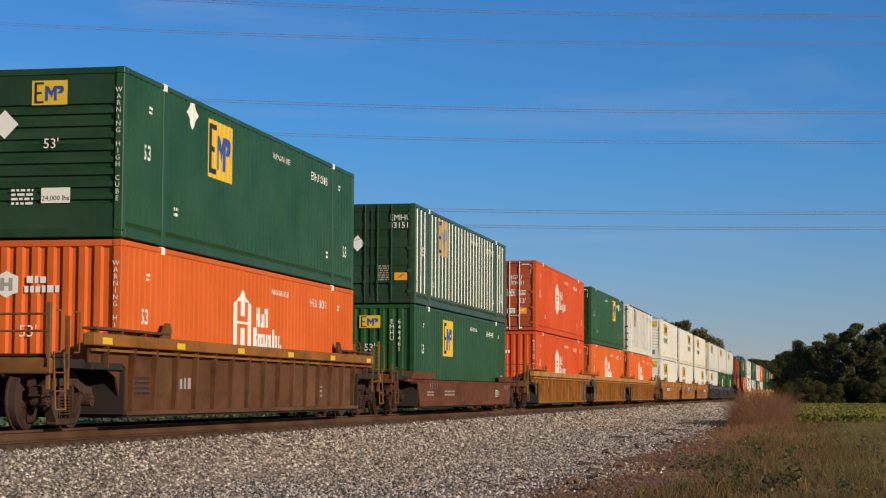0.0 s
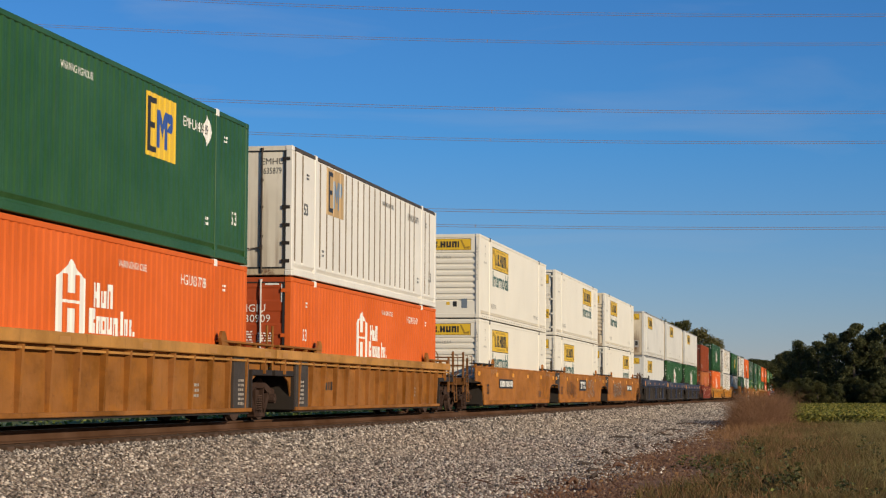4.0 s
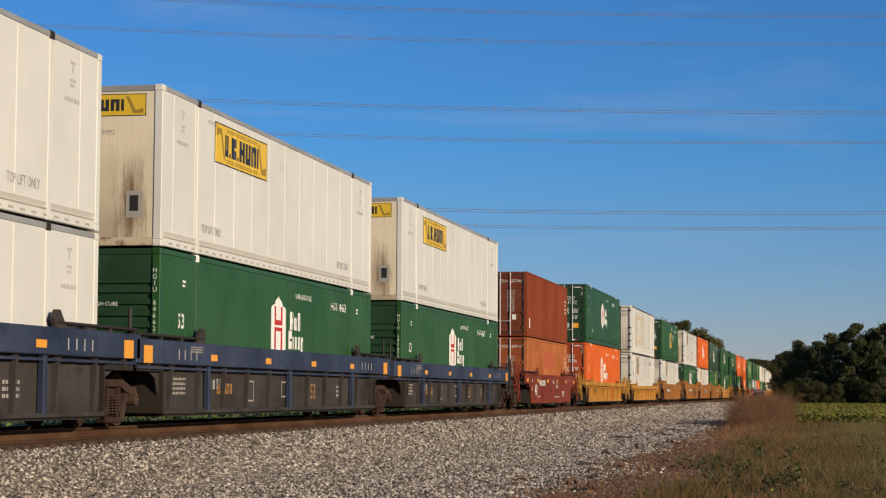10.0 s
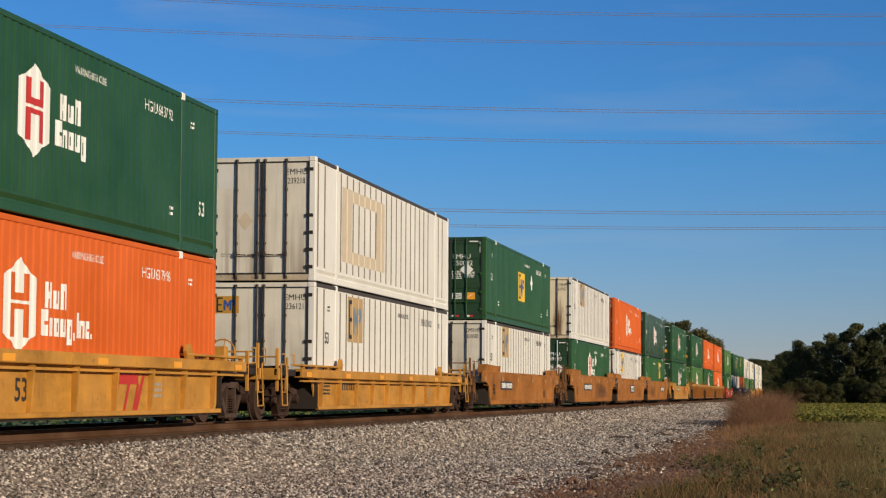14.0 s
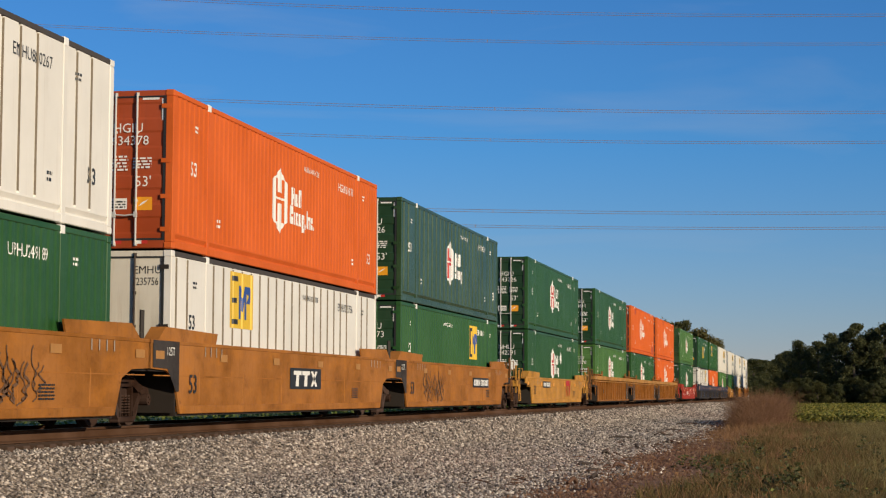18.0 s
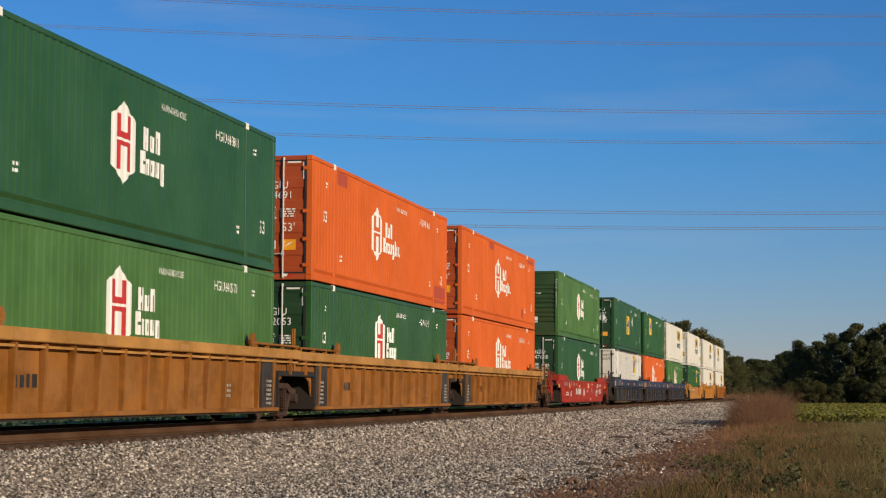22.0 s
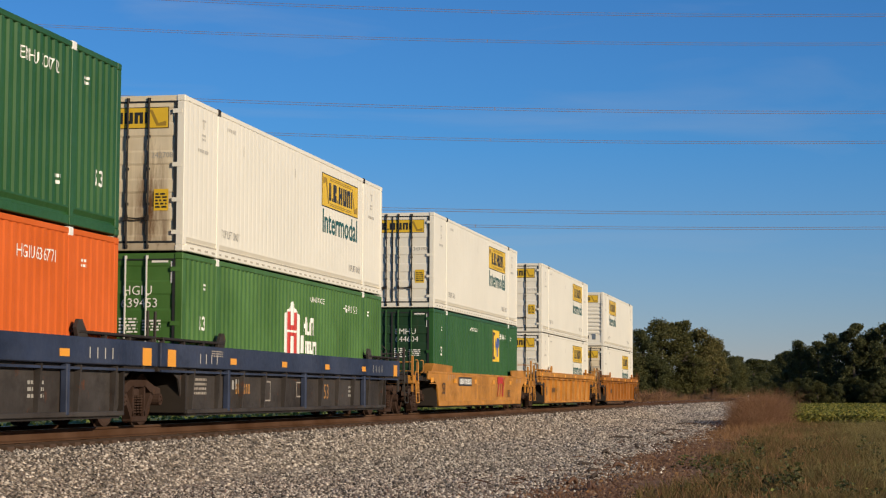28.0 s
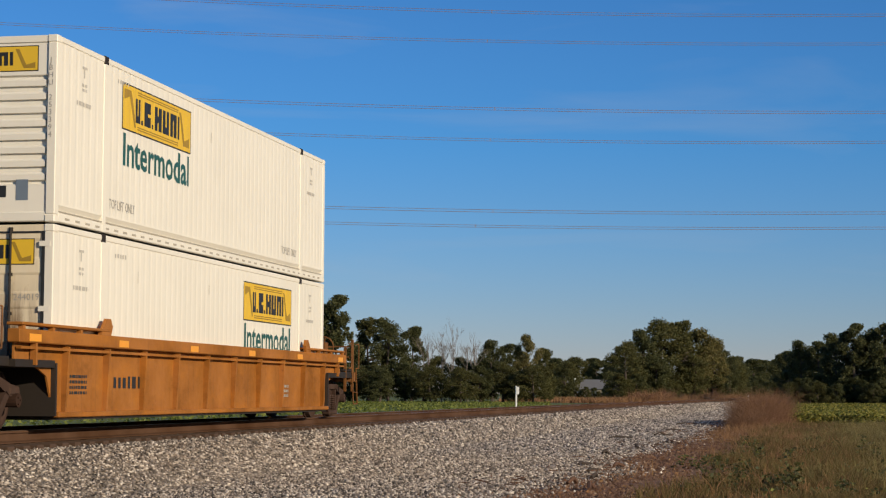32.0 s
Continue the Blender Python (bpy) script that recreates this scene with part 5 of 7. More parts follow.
    if kind == "smooth":
        by, bz, bw, bh = extra.get("board", (4.7, 0.94, 3.1, 0.33))
        if bw:
            tag("number_board", ("nb", bw, bh), quad_flat(-bw / 2, bw / 2, -bh / 2, bh / 2), by, bz, "d_black", lab="dark board with pale bars")
            if bh > 0.4:
                tag("lettering", ("nbt", bw), joined(*((poly_flat([(a - 0.32, 0.17), (a + 0.32, 0.17), (a + 0.32, 0.08), (a + 0.13, 0.08), (a + 0.1, -0.17), (a - 0.16, -0.17), (a - 0.1, 0.08), (a - 0.32, 0.08)]), 0, 0) for a in (-0.72, -0.02)), (poly_flat([(0.4, 0.17), (0.58, 0.17), (0.95, -0.17), (0.77, -0.17)]), 0, 0), (poly_flat([(0.78, 0.17), (0.95, 0.17), (0.58, -0.17), (0.4, -0.17)]), 0, 0)), by, bz, "d_white", WELL + 0.009)
            else:
                tag("lettering", ("nbb", bw), joined((block_row([(bw * 0.075, bh * 0.62, q, 0) for q in ("ring", "", "", "both")], bw * 0.02, 0.4)[0], -bw * 0.44, -bh * 0.31), (block_row([(bw * 0.065, bh * 0.62, q, 0) for q in ("low", "side", "ring", "side", "", "ring")], bw * 0.02, 0.4)[0], -bw * 0.03, -bh * 0.31)), by, bz, "d_white", WELL + 0.009)
        if not extra.get("worn") and not extra.get("oval"):
            tag("lettering", "w53", lambda: glyph_mesh("40", 0.46, None, 0.01) if length < 15 else glyph_mesh("53", 0.34, None, 0.004), 0.8 if length > 15 else 1.25, 0.72, "d_black" if body in ("w_orange", "w_amber", "w_yellow") else "d_white")
        tag("lettering", "sp", small_print(5, 0.6, 0.26, 8), 13.2 if length > 15 else 9.5, 0.6, "d_black" if body in ("w_orange", "w_amber", "w_yellow") else "d_white")
        for yy in (1.5, length - 1.2):
            tag("lettering", "tick4", joined(*((quad_flat(-0.02, 0.02, -0.09, 0.09), q * 0.33, 0) for q in range(4))), yy, zt - 0.16, "d_dull")
    else:
        tag("lettering", "rb", bars(6, 0.16, 0.1, 0.2, 3), plate_y, 0.75, "d_black" if body not in ("w_slate", "w_brown") else "d_grey", xs)
        tag("lettering", "sp2", small_print(4, 0.7, 0.34, 8), 1.0, 0.72, "d_dull" if body in ("w_slate",) else "d_black", xs)
        tag("lettering", "sp3", small_print(3, 0.6, 0.3, 9), length - 3.4, 0.65, "d_grey", xs)
        if kind == "banded":
            for q in (0.15, 0.5, 0.85):
                part("side_post", cached(("bpost", zt, length, q), lambda: Geo().chamfer(WELL - 0.12, WELL - 0.008, length * q - 0.065, length * q + 0.065, bot + 0.02, zt - 0.43, 0.012), "side_post"), ma, t, "navy painted side post")
            tag("lettering", "w53b", lambda: glyph_mesh("53", 0.34), 10.3, 0.6, "d_faded", xs)
            for yy, zz, wd, hh in ((5.4, 0.62, 0.5, 0.42), (7.9, 0.66, 0.42, 0.34)):
                tag("sign_mark", ("frame", wd), joined((quad_flat(-wd / 2, wd / 2, hh / 2 - 0.03, hh / 2), 0, 0), (quad_flat(-wd / 2, wd / 2, -hh / 2, -hh / 2 + 0.03), 0, 0), (quad_flat(-wd / 2, -wd / 2 + 0.03, -hh / 2 + 0.03, hh / 2 - 0.03), 0, 0), (quad_flat(wd / 2 - 0.03, wd / 2, -hh / 2 + 0.03, hh / 2 - 0.03), 0, 0)), yy, zz, "d_dull", xs, "dull white painted frame")
            tag("lettering", "bq", block_row([(0.11, 0.2, q, 0) for q in ("ring", "", "both", "side", "low", "ring")], 0.06, 0.36)[0], 3.2, 0.56, "d_faded", xs)
            tag("lettering", "bd", small_print(3, 0.7, 0.13, 3), 1.6, zt - 0.12, "d_dull")
            for yy in (0.6, length - 1.6):
                tag("lettering", "tick4", joined(*((quad_flat(-0.02, 0.02, -0.09, 0.09), q * 0.33, 0) for q in range(4))), yy, zt - 0.24, "d_pale")
    if extra.get("dark_end"):
        zc = (zt + 1.0) / 2
        tag("end_patch", ("dk", zt), poly_flat([(-0.75, 1.02 - zc), (0.0, 1.0 - zc), (0.45, 0.6 - zc), (0.62, 0.6 - zc), (0.62, zt - 0.01 - zc), (-0.75, zt - 0.01 - zc)]), -0.6, zc, "w_slate", WELL + 0.003, "dark painted end section")
        tag("lettering", "cap", lambda: glyph_mesh(extra["dark_end"], 0.15), -0.45, zc + 0.05, "d_white", WELL + 0.008)
    if extra.get("fifty"):
        tag("lettering", "w53w", lambda: glyph_mesh("53", 0.34, None, 0.006), extra["fifty"], 0.6, "d_black", xs)
    if extra.get("mark"):
        tag("lettering", "tmark", joined((quad_flat(-0.75, 0.45, 0.1, 0.34), 0, 0), *((poly_flat([(a, 0.1), (a + 0.12, 0.1), (a - 0.1, -0.36), (a - 0.2, -0.36)]), 0, 0) for a in (-0.55, -0.05, 0.4)), (poly_flat([(0.7, 0.34), (0.82, 0.34), (0.42, -0.36), (0.3, -0.36)]), 0, 0)), extra["mark"], 0.84 if kind == "smooth" else 0.62, "d_red", WELL + 0.005 if kind == "smooth" else WELL - 0.124, "red slanting strokes")
    if extra.get("scrawl"):
        for k, (yy, ln, mat) in enumerate(extra["scrawl"]):
            def ribbon():
                r = random.Random(int(yy * 10) + k)
                out = []

                def line(pts, w):
                    for (a, b), (c, d2) in zip(pts, pts[1:]):
                        h = math.hypot(c - a, d2 - b) + 1e-6
                        u, v = -(d2 - b) / h * w, (c - a) / h * w
                        out.append((poly_flat([(a - u, b - v), (a + u, b + v), (c + u, d2 + v), (c - u, d2 - v)][::-1]), 0, 0))
                x = 0.0
                while x < ln:
                    top, low = r.uniform(0.15, 0.48), r.uniform(-0.5, -0.15)
                    if mat == "d_scrawl":
                        ph = r.uniform(0, 6.28)
                        line([(x + 0.09 * math.sin(ph + i * 0.9) + r.uniform(-0.2, 0.2) * i / 9, top + (low - top) * i / 9) for i in range(10)], r.uniform(0.012, 0.028))
                        x += r.uniform(0.08, 0.26)
                    else:
                        rw2, rh2 = r.uniform(0.16, 0.34), (top - low) / 2
                        line([(x + rw2 * (1 + math.cos(q * 0.55)) * (1 + 0.2 * math.sin(q)), (top + low) / 2 + rh2 * math.sin(q * 0.55)) for q in range(r.choice((9, 11, 12)))], 0.02)
                        x += rw2 * r.uniform(1.0, 1.7)
                return joined(*out)
            tag("scrawl", ("scr", k, yy, ln), ribbon, yy, 0.8, mat, WELL + 0.004 + 0.003 * k if kind == "smooth" else WELL - 0.12, "spray-painted scrawl")
    for k, (yy, zz, h, n1, n2) in enumerate(extra.get("rows", ())):
        kinds = ("ring", "", "both", "side", "low", "", "top")
        one, wide = block_row([(h * 0.52, h, kinds[(q + k) % 7], 0) for q in range(n1)], h * 0.2, 0.38)
        two, _ = block_row([(h * 0.52, h, kinds[(q * 3 + k) % 7], 0) for q in range(n2)], h * 0.2, 0.38)
        tag("lettering", ("row", k, h, n1, n2), joined((one, 0, 0), (two, wide + h * 0.9, 0)), yy, zz, extra.get("ink", "d_white"))
    if extra.get("oval"):
        ring = [(0.24 * math.cos(q * 0.524), 0.2 * math.sin(q * 0.524)) for q in range(13)]
        tag("emblem", "oval", joined(*((poly_flat([p, q, (q[0] * 0.8, q[1] * 0.8), (p[0] * 0.8, p[1] * 0.8)][::-1]), 0, 0) for p, q in zip(ring, ring[1:])), (quad_flat(-0.1, 0.1, -0.09, 0.09), 0, 0)), extra["oval"], 0.66, "d_white", lab="white oval emblem")
    if extra.get("white_marks"):
        for k, (yy, zz, w, h) in enumerate(extra["white_marks"]):
            tag("lettering", ("wmk", k, length, w, h), small_print(4 if h > 0.2 else 2, w, h, 30 + k), yy, zz, extra.get("ink", "d_dull"))
    return t


# ---------------------------------------------------------------- the train
SPEED, EASE = 18.931, 0.00247
S53, P53 = "fine", "plate"
# place at 10 s; wagon: kind, colour, sill height, first, last; lower and upper container: (side, front, colour, mark, y, z), number
TRAIN = [
    (-159.41, "ribbed", "w_brown", 1.53, 1, 1, (S53, "corr", "orange", "hex", 6.9, 1.7), "HGIU 636311", (S53, "louver", "forest", "sq diamond", 5.3, 2.1), "EMHU 300465"),
    (-135.88, "smooth", "w_maroon", 0.98, 1, 1, (S53, "corr", "forest", "sq", 5.1, 2.05), "EMHU 644461", ("hat", "door", "dgreen", "sq faded", 4.2, 2.2), "EMHU831517"),
    (-111.96, "ribbed", "w_gold", 1.5, 1, 0, (S53, "corr", "red", "hex", 6.5, 1.62), "HGIU 630455", (S53, "door", "red", "hex", 6.5, 1.6), "HGIU630481"),
    (-92.55, "ribbed", "w_gold", 1.5, 0, 0, (S53, "door", "orange", "hex", 6.9, 1.7), "HGIU637788", (S53, "door", "green", "sq diamond", 10.9, 2.1), "EMHU640489"),
    (-73.09, "ribbed", "w_gold", 1.5, 0, 1, (S53, "door", "orange", "hex", 6.7, 1.7), "HGIU630909", ("groove", "flatdoor", "white", "sq faded", 3.9, 2.2), "EMHU635879"),
    (-49.31, "smooth", "w_orange", 1.52, 1, 0, (P53, "louver", "cream", "bn", 4.4, 2.22), "JBHU 243330", (P53, "louver", "cream", "bn", 4.4, 2.24), "JBHU 239155"),
    (-30.12, "smooth", "w_orange", 1.52, 0, 0, (P53, "louver", "cream", "bn", 4.7, 2.22), "JBHU 244121", (P53, "door", "cream", "bn", 11.6, 2.22), "JBHU 244174"),
    (-10.42, "smooth", "w_orange", 1.52, 0, 1, (P53, "door", "cream", "bn", 11.4, 2.22), "JBHU 240018", (P53, "louver", "cream", "bn stain", 4.6, 2.22), "JBHU 238440"),
    (12.97, "banded", "w_slate", 1.56, 1, 0, ("seam", "flat", "chalk", "bn", 4.4, 2.2), "JBHU 222459", ("seam", "flat", "chalk", "bn stain", 4.7, 2.26), "JBHU 230020"),
    (32.06, "banded", "w_slate", 1.5, 0, 0, (S53, "louver", "green", "hex", 7.6, 1.72), "HGIU 646621", ("seam", "flat", "chalk", "bn stain", 4.8, 2.26), "JBHU 225992"),
    (51.94, "banded", "w_slate", 1.46, 0, 1, (S53, "louver", "green", "hex", 7.6, 1.72), "HGIU 640675", ("seam", "flat", "chalk", "bn stain", 4.7, 2.22), "JBHU 225023"),
    (75.24, "smooth", "w_brick", 1.38, 1, 1, (S53, "door", "rusty", "forty", 5.8, 1.8), "TCNU 6295171", (S53, "door", "brown", "forty", 0, 0), "TCLU 4277041"),
    (94.77, "wide", "w_yellow", 1.2, 1, 1, (S53, "door", "orange", "hex", 7.0, 1.6), "HGIU637996", (S53, "door", "forest", "hex", 7.4, 1.6), "HGIU643792"),
    (118.25, "wide", "w_yellow", 1.12, 1, 1, ("groove", "flatdoor", "white", "sq faded", 4.0, 2.16), "EMHU236121", ("groove", "flatdoor", "white", "patch", 4.9, 1.54), "EMHU239218"),
    (141.30, "smooth", "w_orange", 1.36, 1, 1, ("groove", "flatdoor", "white", "sq faded", 4.3, 2.24), "EMHU830582", (S53, "door", "green", "sq diamond", 8.2, 1.57), "EMHU250082"),
    (164.81, "smooth", "w_orange", 1.5, 1, 0, (S53, "door", "green", "hex diamond", 7.2, 1.74), "UPHU249189", ("groove", "flatdoor", "white", "sq faded stain", 4.1, 2.25), "EMHU830267"),
    (183.95, "smooth", "w_orange", 1.5, 0, 0, ("groove", "flatdoor", "white", "sq", 4.3, 2.18), "EMHU235756", (S53, "door", "orange", "hex", 7.0, 1.56), "HGIU634378"),
    (203.14, "smooth", "w_orange", 1.5, 0, 1, ("deep", "door", "fresh", "sq", 11.4, 2.04), "EMHU644873", ("bold", "door", "dgreen", "hex", 7.2, 1.5), "UPHU244526"),
    (226.67, "smooth", "w_yellow", 1.25, 1, 1, (S53, "door", "green", "hex diamond", 7.3, 1.62), "NHLU642291", (S53, "door", "green", "hex", 7.2, 1.63), "HGIU643226"),
    (249.91, "ribbed", "w_gold", 1.52, 1, 0, (S53, "door", "lgreen", "hex", 7.0, 1.74), "HGIU640570", (S53, "door", "green", "hex", 7.1, 1.6), "HGIU643811"),
    (269.13, "ribbed", "w_gold", 1.5, 0, 0, ("deep", "door", "green", "hex", 7.0, 1.71), "HGIU642053", (S53, "door", "orange", "hex", 6.6, 1.6), "HGIU634691"),
    (287.86, "ribbed", "w_gold", 1.5, 0, 1, (S53, "door", "orange", "hex", 7.3, 1.7), "HGIU631832", (S53, "door", "orange", "hex", 7.2, 1.58), "HGIU633547"),
    (311.24, "smooth", "w_red", 1.2, 1, 1, (S53, "door", "green", "hex", 7.4, 1.61), "HGIU647618", ("deep", "louver", "lgreen", "hex", 7.4, 1.6), "HGIU 639963"),
    (334.87, "banded", "w_slate", 1.45, 1, 0, ("groove", "flatdoor", "white", "sq", 11.8, 2.2), "EMHU242878", (S53, "door", "green", "sq diamond", 7.9, 1.57), "EMHU260487"),
    (353.81, "banded", "w_slate", 1.45, 0, 0, (S53, "door", "orange", "hex", 6.5, 1.68), "HGIU636771", ("deep", "corr", "fresh", "sq", 4.6, 2.04), "EMHU 300712"),
    (373.23, "banded", "w_slate", 1.45, 0, 1, ("deep", "door", "lgreen", "hex", 7.5, 1.65), "HGIU639453", (P53, "door", "cream", "bn stain", 11.7, 2.2), "JBHU 242708"),
    (396.40, "smooth", "w_amber", 1.24, 1, 1, ("deep", "door", "fresh", "sq", 11.4, 2.04), "EMHU644604", (P53, "door", "cream", "bn", 11.6, 2.22), "JBHU 243180"),
    (419.25, "wide", "w_amber", 1.5, 1, 1, (P53, "door", "cream", "bn", 12.0, 2.22), "JBHU 240662", (P53, "door", "cream", "bn", 12.0, 2.22), "JBHU 241195"),
    (442.55, "wide", "w_orange", 1.5, 1, 1, (P53, "door", "cream", "bn stain", 11.6, 2.2), "JBHU 244019", (P53, "louver", "cream", "bn", 4.6, 2.22), "JBHU 253394"),
]
EXTRA = {
    1: {"board": (0, 0, 0, 0), "worn": True, "tray": True, "white_marks": ((1.5, 0.6, 0.9, 0.16), (4.5, 0.62, 1.6, 0.2), (13.5, 0.62, 0.8, 0.2))},
    3: {"dark_end": "125T"},
    5: {"board": (4.68, 0.94, 3.1, 0.33)},
    6: {"board": (8.48, 1.0, 2.6, 0.52), "dark_end": "125T", "scrawl": ((2.7, 3.2, "d_scrawl"), (10.4, 2.4, "d_dull"))},
    7: {"board": (11.62, 0.94, 2.9, 0.33), "dark_end": "125T", "scrawl": ((2.5, 4.6, "d_scrawl"), (2.8, 4.0, "d_dull"), (7.4, 2.0, "d_scrawl"))},
    11: {"board": (0, 0, 0, 0), "ink": "d_white", "rows": ((2.2, 0.92, 0.22, 4, 6), (6.2, 1.02, 0.11, 1, 3), (7.3, 1.02, 0.11, 2, 3), (7.3, 0.84, 0.11, 2, 3), (0.1, 1.06, 0.1, 0, 4), (0.15, 0.7, 0.18, 1, 0)), "white_marks": ((2.0, 0.48, 1.1, 0.07), (7.6, 0.46, 1.6, 0.06), (10.4, 1.12, 0.6, 0.12), (6.4, 1.16, 0.4, 0.05))},
    12: {"mark": 11.4, "fifty": 7.0},
    14: {"board": (3.5, 0.88, 2.6, 0.3), "tray": True},
    15: {"board": (4.98, 0.93, 3.2, 0.33), "tray": True, "scrawl": ((8.6, 4.4, "d_scrawl"),)},
    16: {"board": (8.63, 0.9, 2.6, 0.46), "tray": True, "dark_end": "151"},
    17: {"board": (11.86, 0.95, 3.0, 0.32), "tray": True, "dark_end": "125T", "scrawl": ((2.4, 3.0, "d_scrawl"),)},
    18: {"board": (4.19, 0.97, 2.2, 0.26), "tray": True, "mark": 11.1},
    22: {"board": (0, 0, 0, 0), "ink": "d_white", "tray": True, "oval": 8.0, "rows": ((4.9, 0.56, 0.27, 3, 6), (14.3, 0.6, 0.24, 3, 1), (9.4, 0.86, 0.09, 2, 3), (9.3, 0.68, 0.09, 2, 3), (11.2, 0.62, 0.24, 1, 0), (0.9, 0.93, 0.2, 1, 0), (1.5, 0.96, 0.16, 1, 0), (2.5, 0.97, 0.14, 1, 0), (3.1, 0.97, 0.14, 1, 0), (4.1, 0.92, 0.22, 1, 0), (5.0, 0.98, 0.14, 1, 0), (13.6, 0.9, 0.2, 1, 2), (14.6, 0.94, 0.14, 2, 3)), "white_marks": ((1.8, 0.62, 0.9, 0.2), (3.1, 0.6, 0.4, 0.26), (9.7, 1.06, 0.6, 0.1), (11.4, 1.07, 0.4, 0.07), (13.4, 0.72, 0.7, 0.16), (10.7, 0.34, 0.2, 0.1))},
    26: {"board": (4.37, 0.97, 2.3, 0.28), "tray": True, "mark": 11.4},
}
PATCHES = {20: ((2.87, 2.62, 0.9, 0.32), (15.0, 0.42, 1.7, 0.5)), 21: ((5.8, 2.66, 0.9, 0.24), (13.0, 0.55, 0.55, 0.34), (15.0, 2.68, 1.7, 0.16)), 2: ((15.45, 1.35, 0.5, 0.26),)}
CARWORDS = {"w_brown": "brown rust-streaked", "w_maroon": "dull maroon", "w_gold": "golden-brown weathered", "w_orange": "weathered orange", "w_slate": "dark brown navy-banded", "w_red": "bright red", "w_brick": "brick-red", "w_yellow": "dusty yellow", "w_amber": "amber yellow"}
MOVING = []
for idx, (place, kind, colour, zt, first, last, low, low_no, up, up_no) in enumerate(TRAIN):
    forty = low[3] == "forty"
    words = CARWORDS[colour] + (" well car with ribbed sides" if kind != "smooth" else " well car with smooth sides")
    car = well_car(pose(TRACK, place, RAIL), kind, colour, zt, first, last, 12.19 if forty else 16.15, 4.6 if kind == "smooth" else 3.2, {"banded": "w_blue", "ribbed": "w_dusty" if colour == "w_gold" else "w_gold"}.get(kind), label=words + " under two containers", extra=EXTRA.get(idx))
    base = 0.25
    lower = loaded(pose(TRACK, place, RAIL + base), low, low_no, False)
    top = base + (2.59 if forty else 2.896)
    upper = loaded(pose(TRACK, place, RAIL + top + 0.03), up, up_no, True)
    for k, (py, pz, pw, ph) in enumerate(PATCHES.get(idx, ())):
        sign_side(upper, "paint_patch", ("pp", idx, k), quad_flat(-pw / 2, pw / 2, -ph / 2, ph / 2), py, pz, "d_patch", up[0], 16.15, label="dull red square of touch-up paint")
    MOVING += [(car, place, 0.0), (lower, place, base), (upper, place, top + 0.03)]


def motions():
    """The train rolls towards -y at a steady pace, and its wheels turn."""
    times = [0, 4, 8, 12, 16, 20, 24, 28, 32]
    for ob, place, up in MOVING:
        walk(ob, [(t, pose(TRACK, place - SPEED * (t - 10) + EASE * (t - 10) ** 2, RAIL + up)) for t in times])
    for q in (-0.89, 0.89):
        same = [w for w, y in WHEELSETS if y == q]
        rows = []
        for k in range(0, 32 * FPS + 1):
            t = k / FPS
            run = SPEED * (t - 10) - EASE * (t - 10) ** 2
            rows.append((t, pose(0, q, WHEEL_R, math.degrees(run / WHEEL_R) % 360)))
        walk(same[0], rows)
        for w in same[1:]:
            w.rotation_mode = "QUATERNION"
            w.animation_data_create()
            w.animation_data.action = same[0].animation_data.action
            w.animation_data.action_slot = same[0].animation_data.action_slot


# ---------------------------------------------------------------- ground and track
BANK_D, BANK_Z = [0, 0.95, 1.75, 3.15, 5.5], [0.66, 0.645, 0.59, 0.03, 0.0]


def ground_height(x, y):
    """Height of the ground: ballast bank under the track, flat gravel, fields."""
    d = abs(x - TRACK)
    bank = float(np.interp(d, BANK_D, BANK_Z))
    rough = 0.0
    if d > 1.6:
        rough = (0.012 if d < 9.5 else 0.04) * noise.noise((x * 0.35, y * 0.2, 0.0)) * min(1, (d - 1.6) / 2)
    far = 0.25 * min(1, max(0, (-x - 20) / 20))
    return bank + rough + far


GX = [-3000, -1500, -700, -350, -180, -120, -90, -70, -55, -45, -38, -32, -28, -24, -21, -19] + [-18 + 0.25 * i for i in range(76)] + [1.5 + i for i in range(12)] + [16, 20, 26, 34, 45, 60, 90, 140, 250, 500, 1000, 2000, 3000]
GY = [-3000, -1500, -800, -400, -250, -150, -100, -70, -50, -35, -25] + [-15 + 5 * i for i in range(6)] + [15 + 0.5 * i for i in range(130)] + [81 + 2 * i for i in range(60)] + [205, 215, 230, 250, 280, 320, 380, 450, 550, 700, 1000, 1500, 2200, 3000]
gv = [(x, y, ground_height(x, y)) for y in GY for x in GX]
nx = len(GX)
gf = [(j * nx + i, j * nx + i + 1, (j + 1) * nx + i + 1, (j + 1) * nx + i) for j in range(len(GY) - 1) for i in range(nx - 1)]


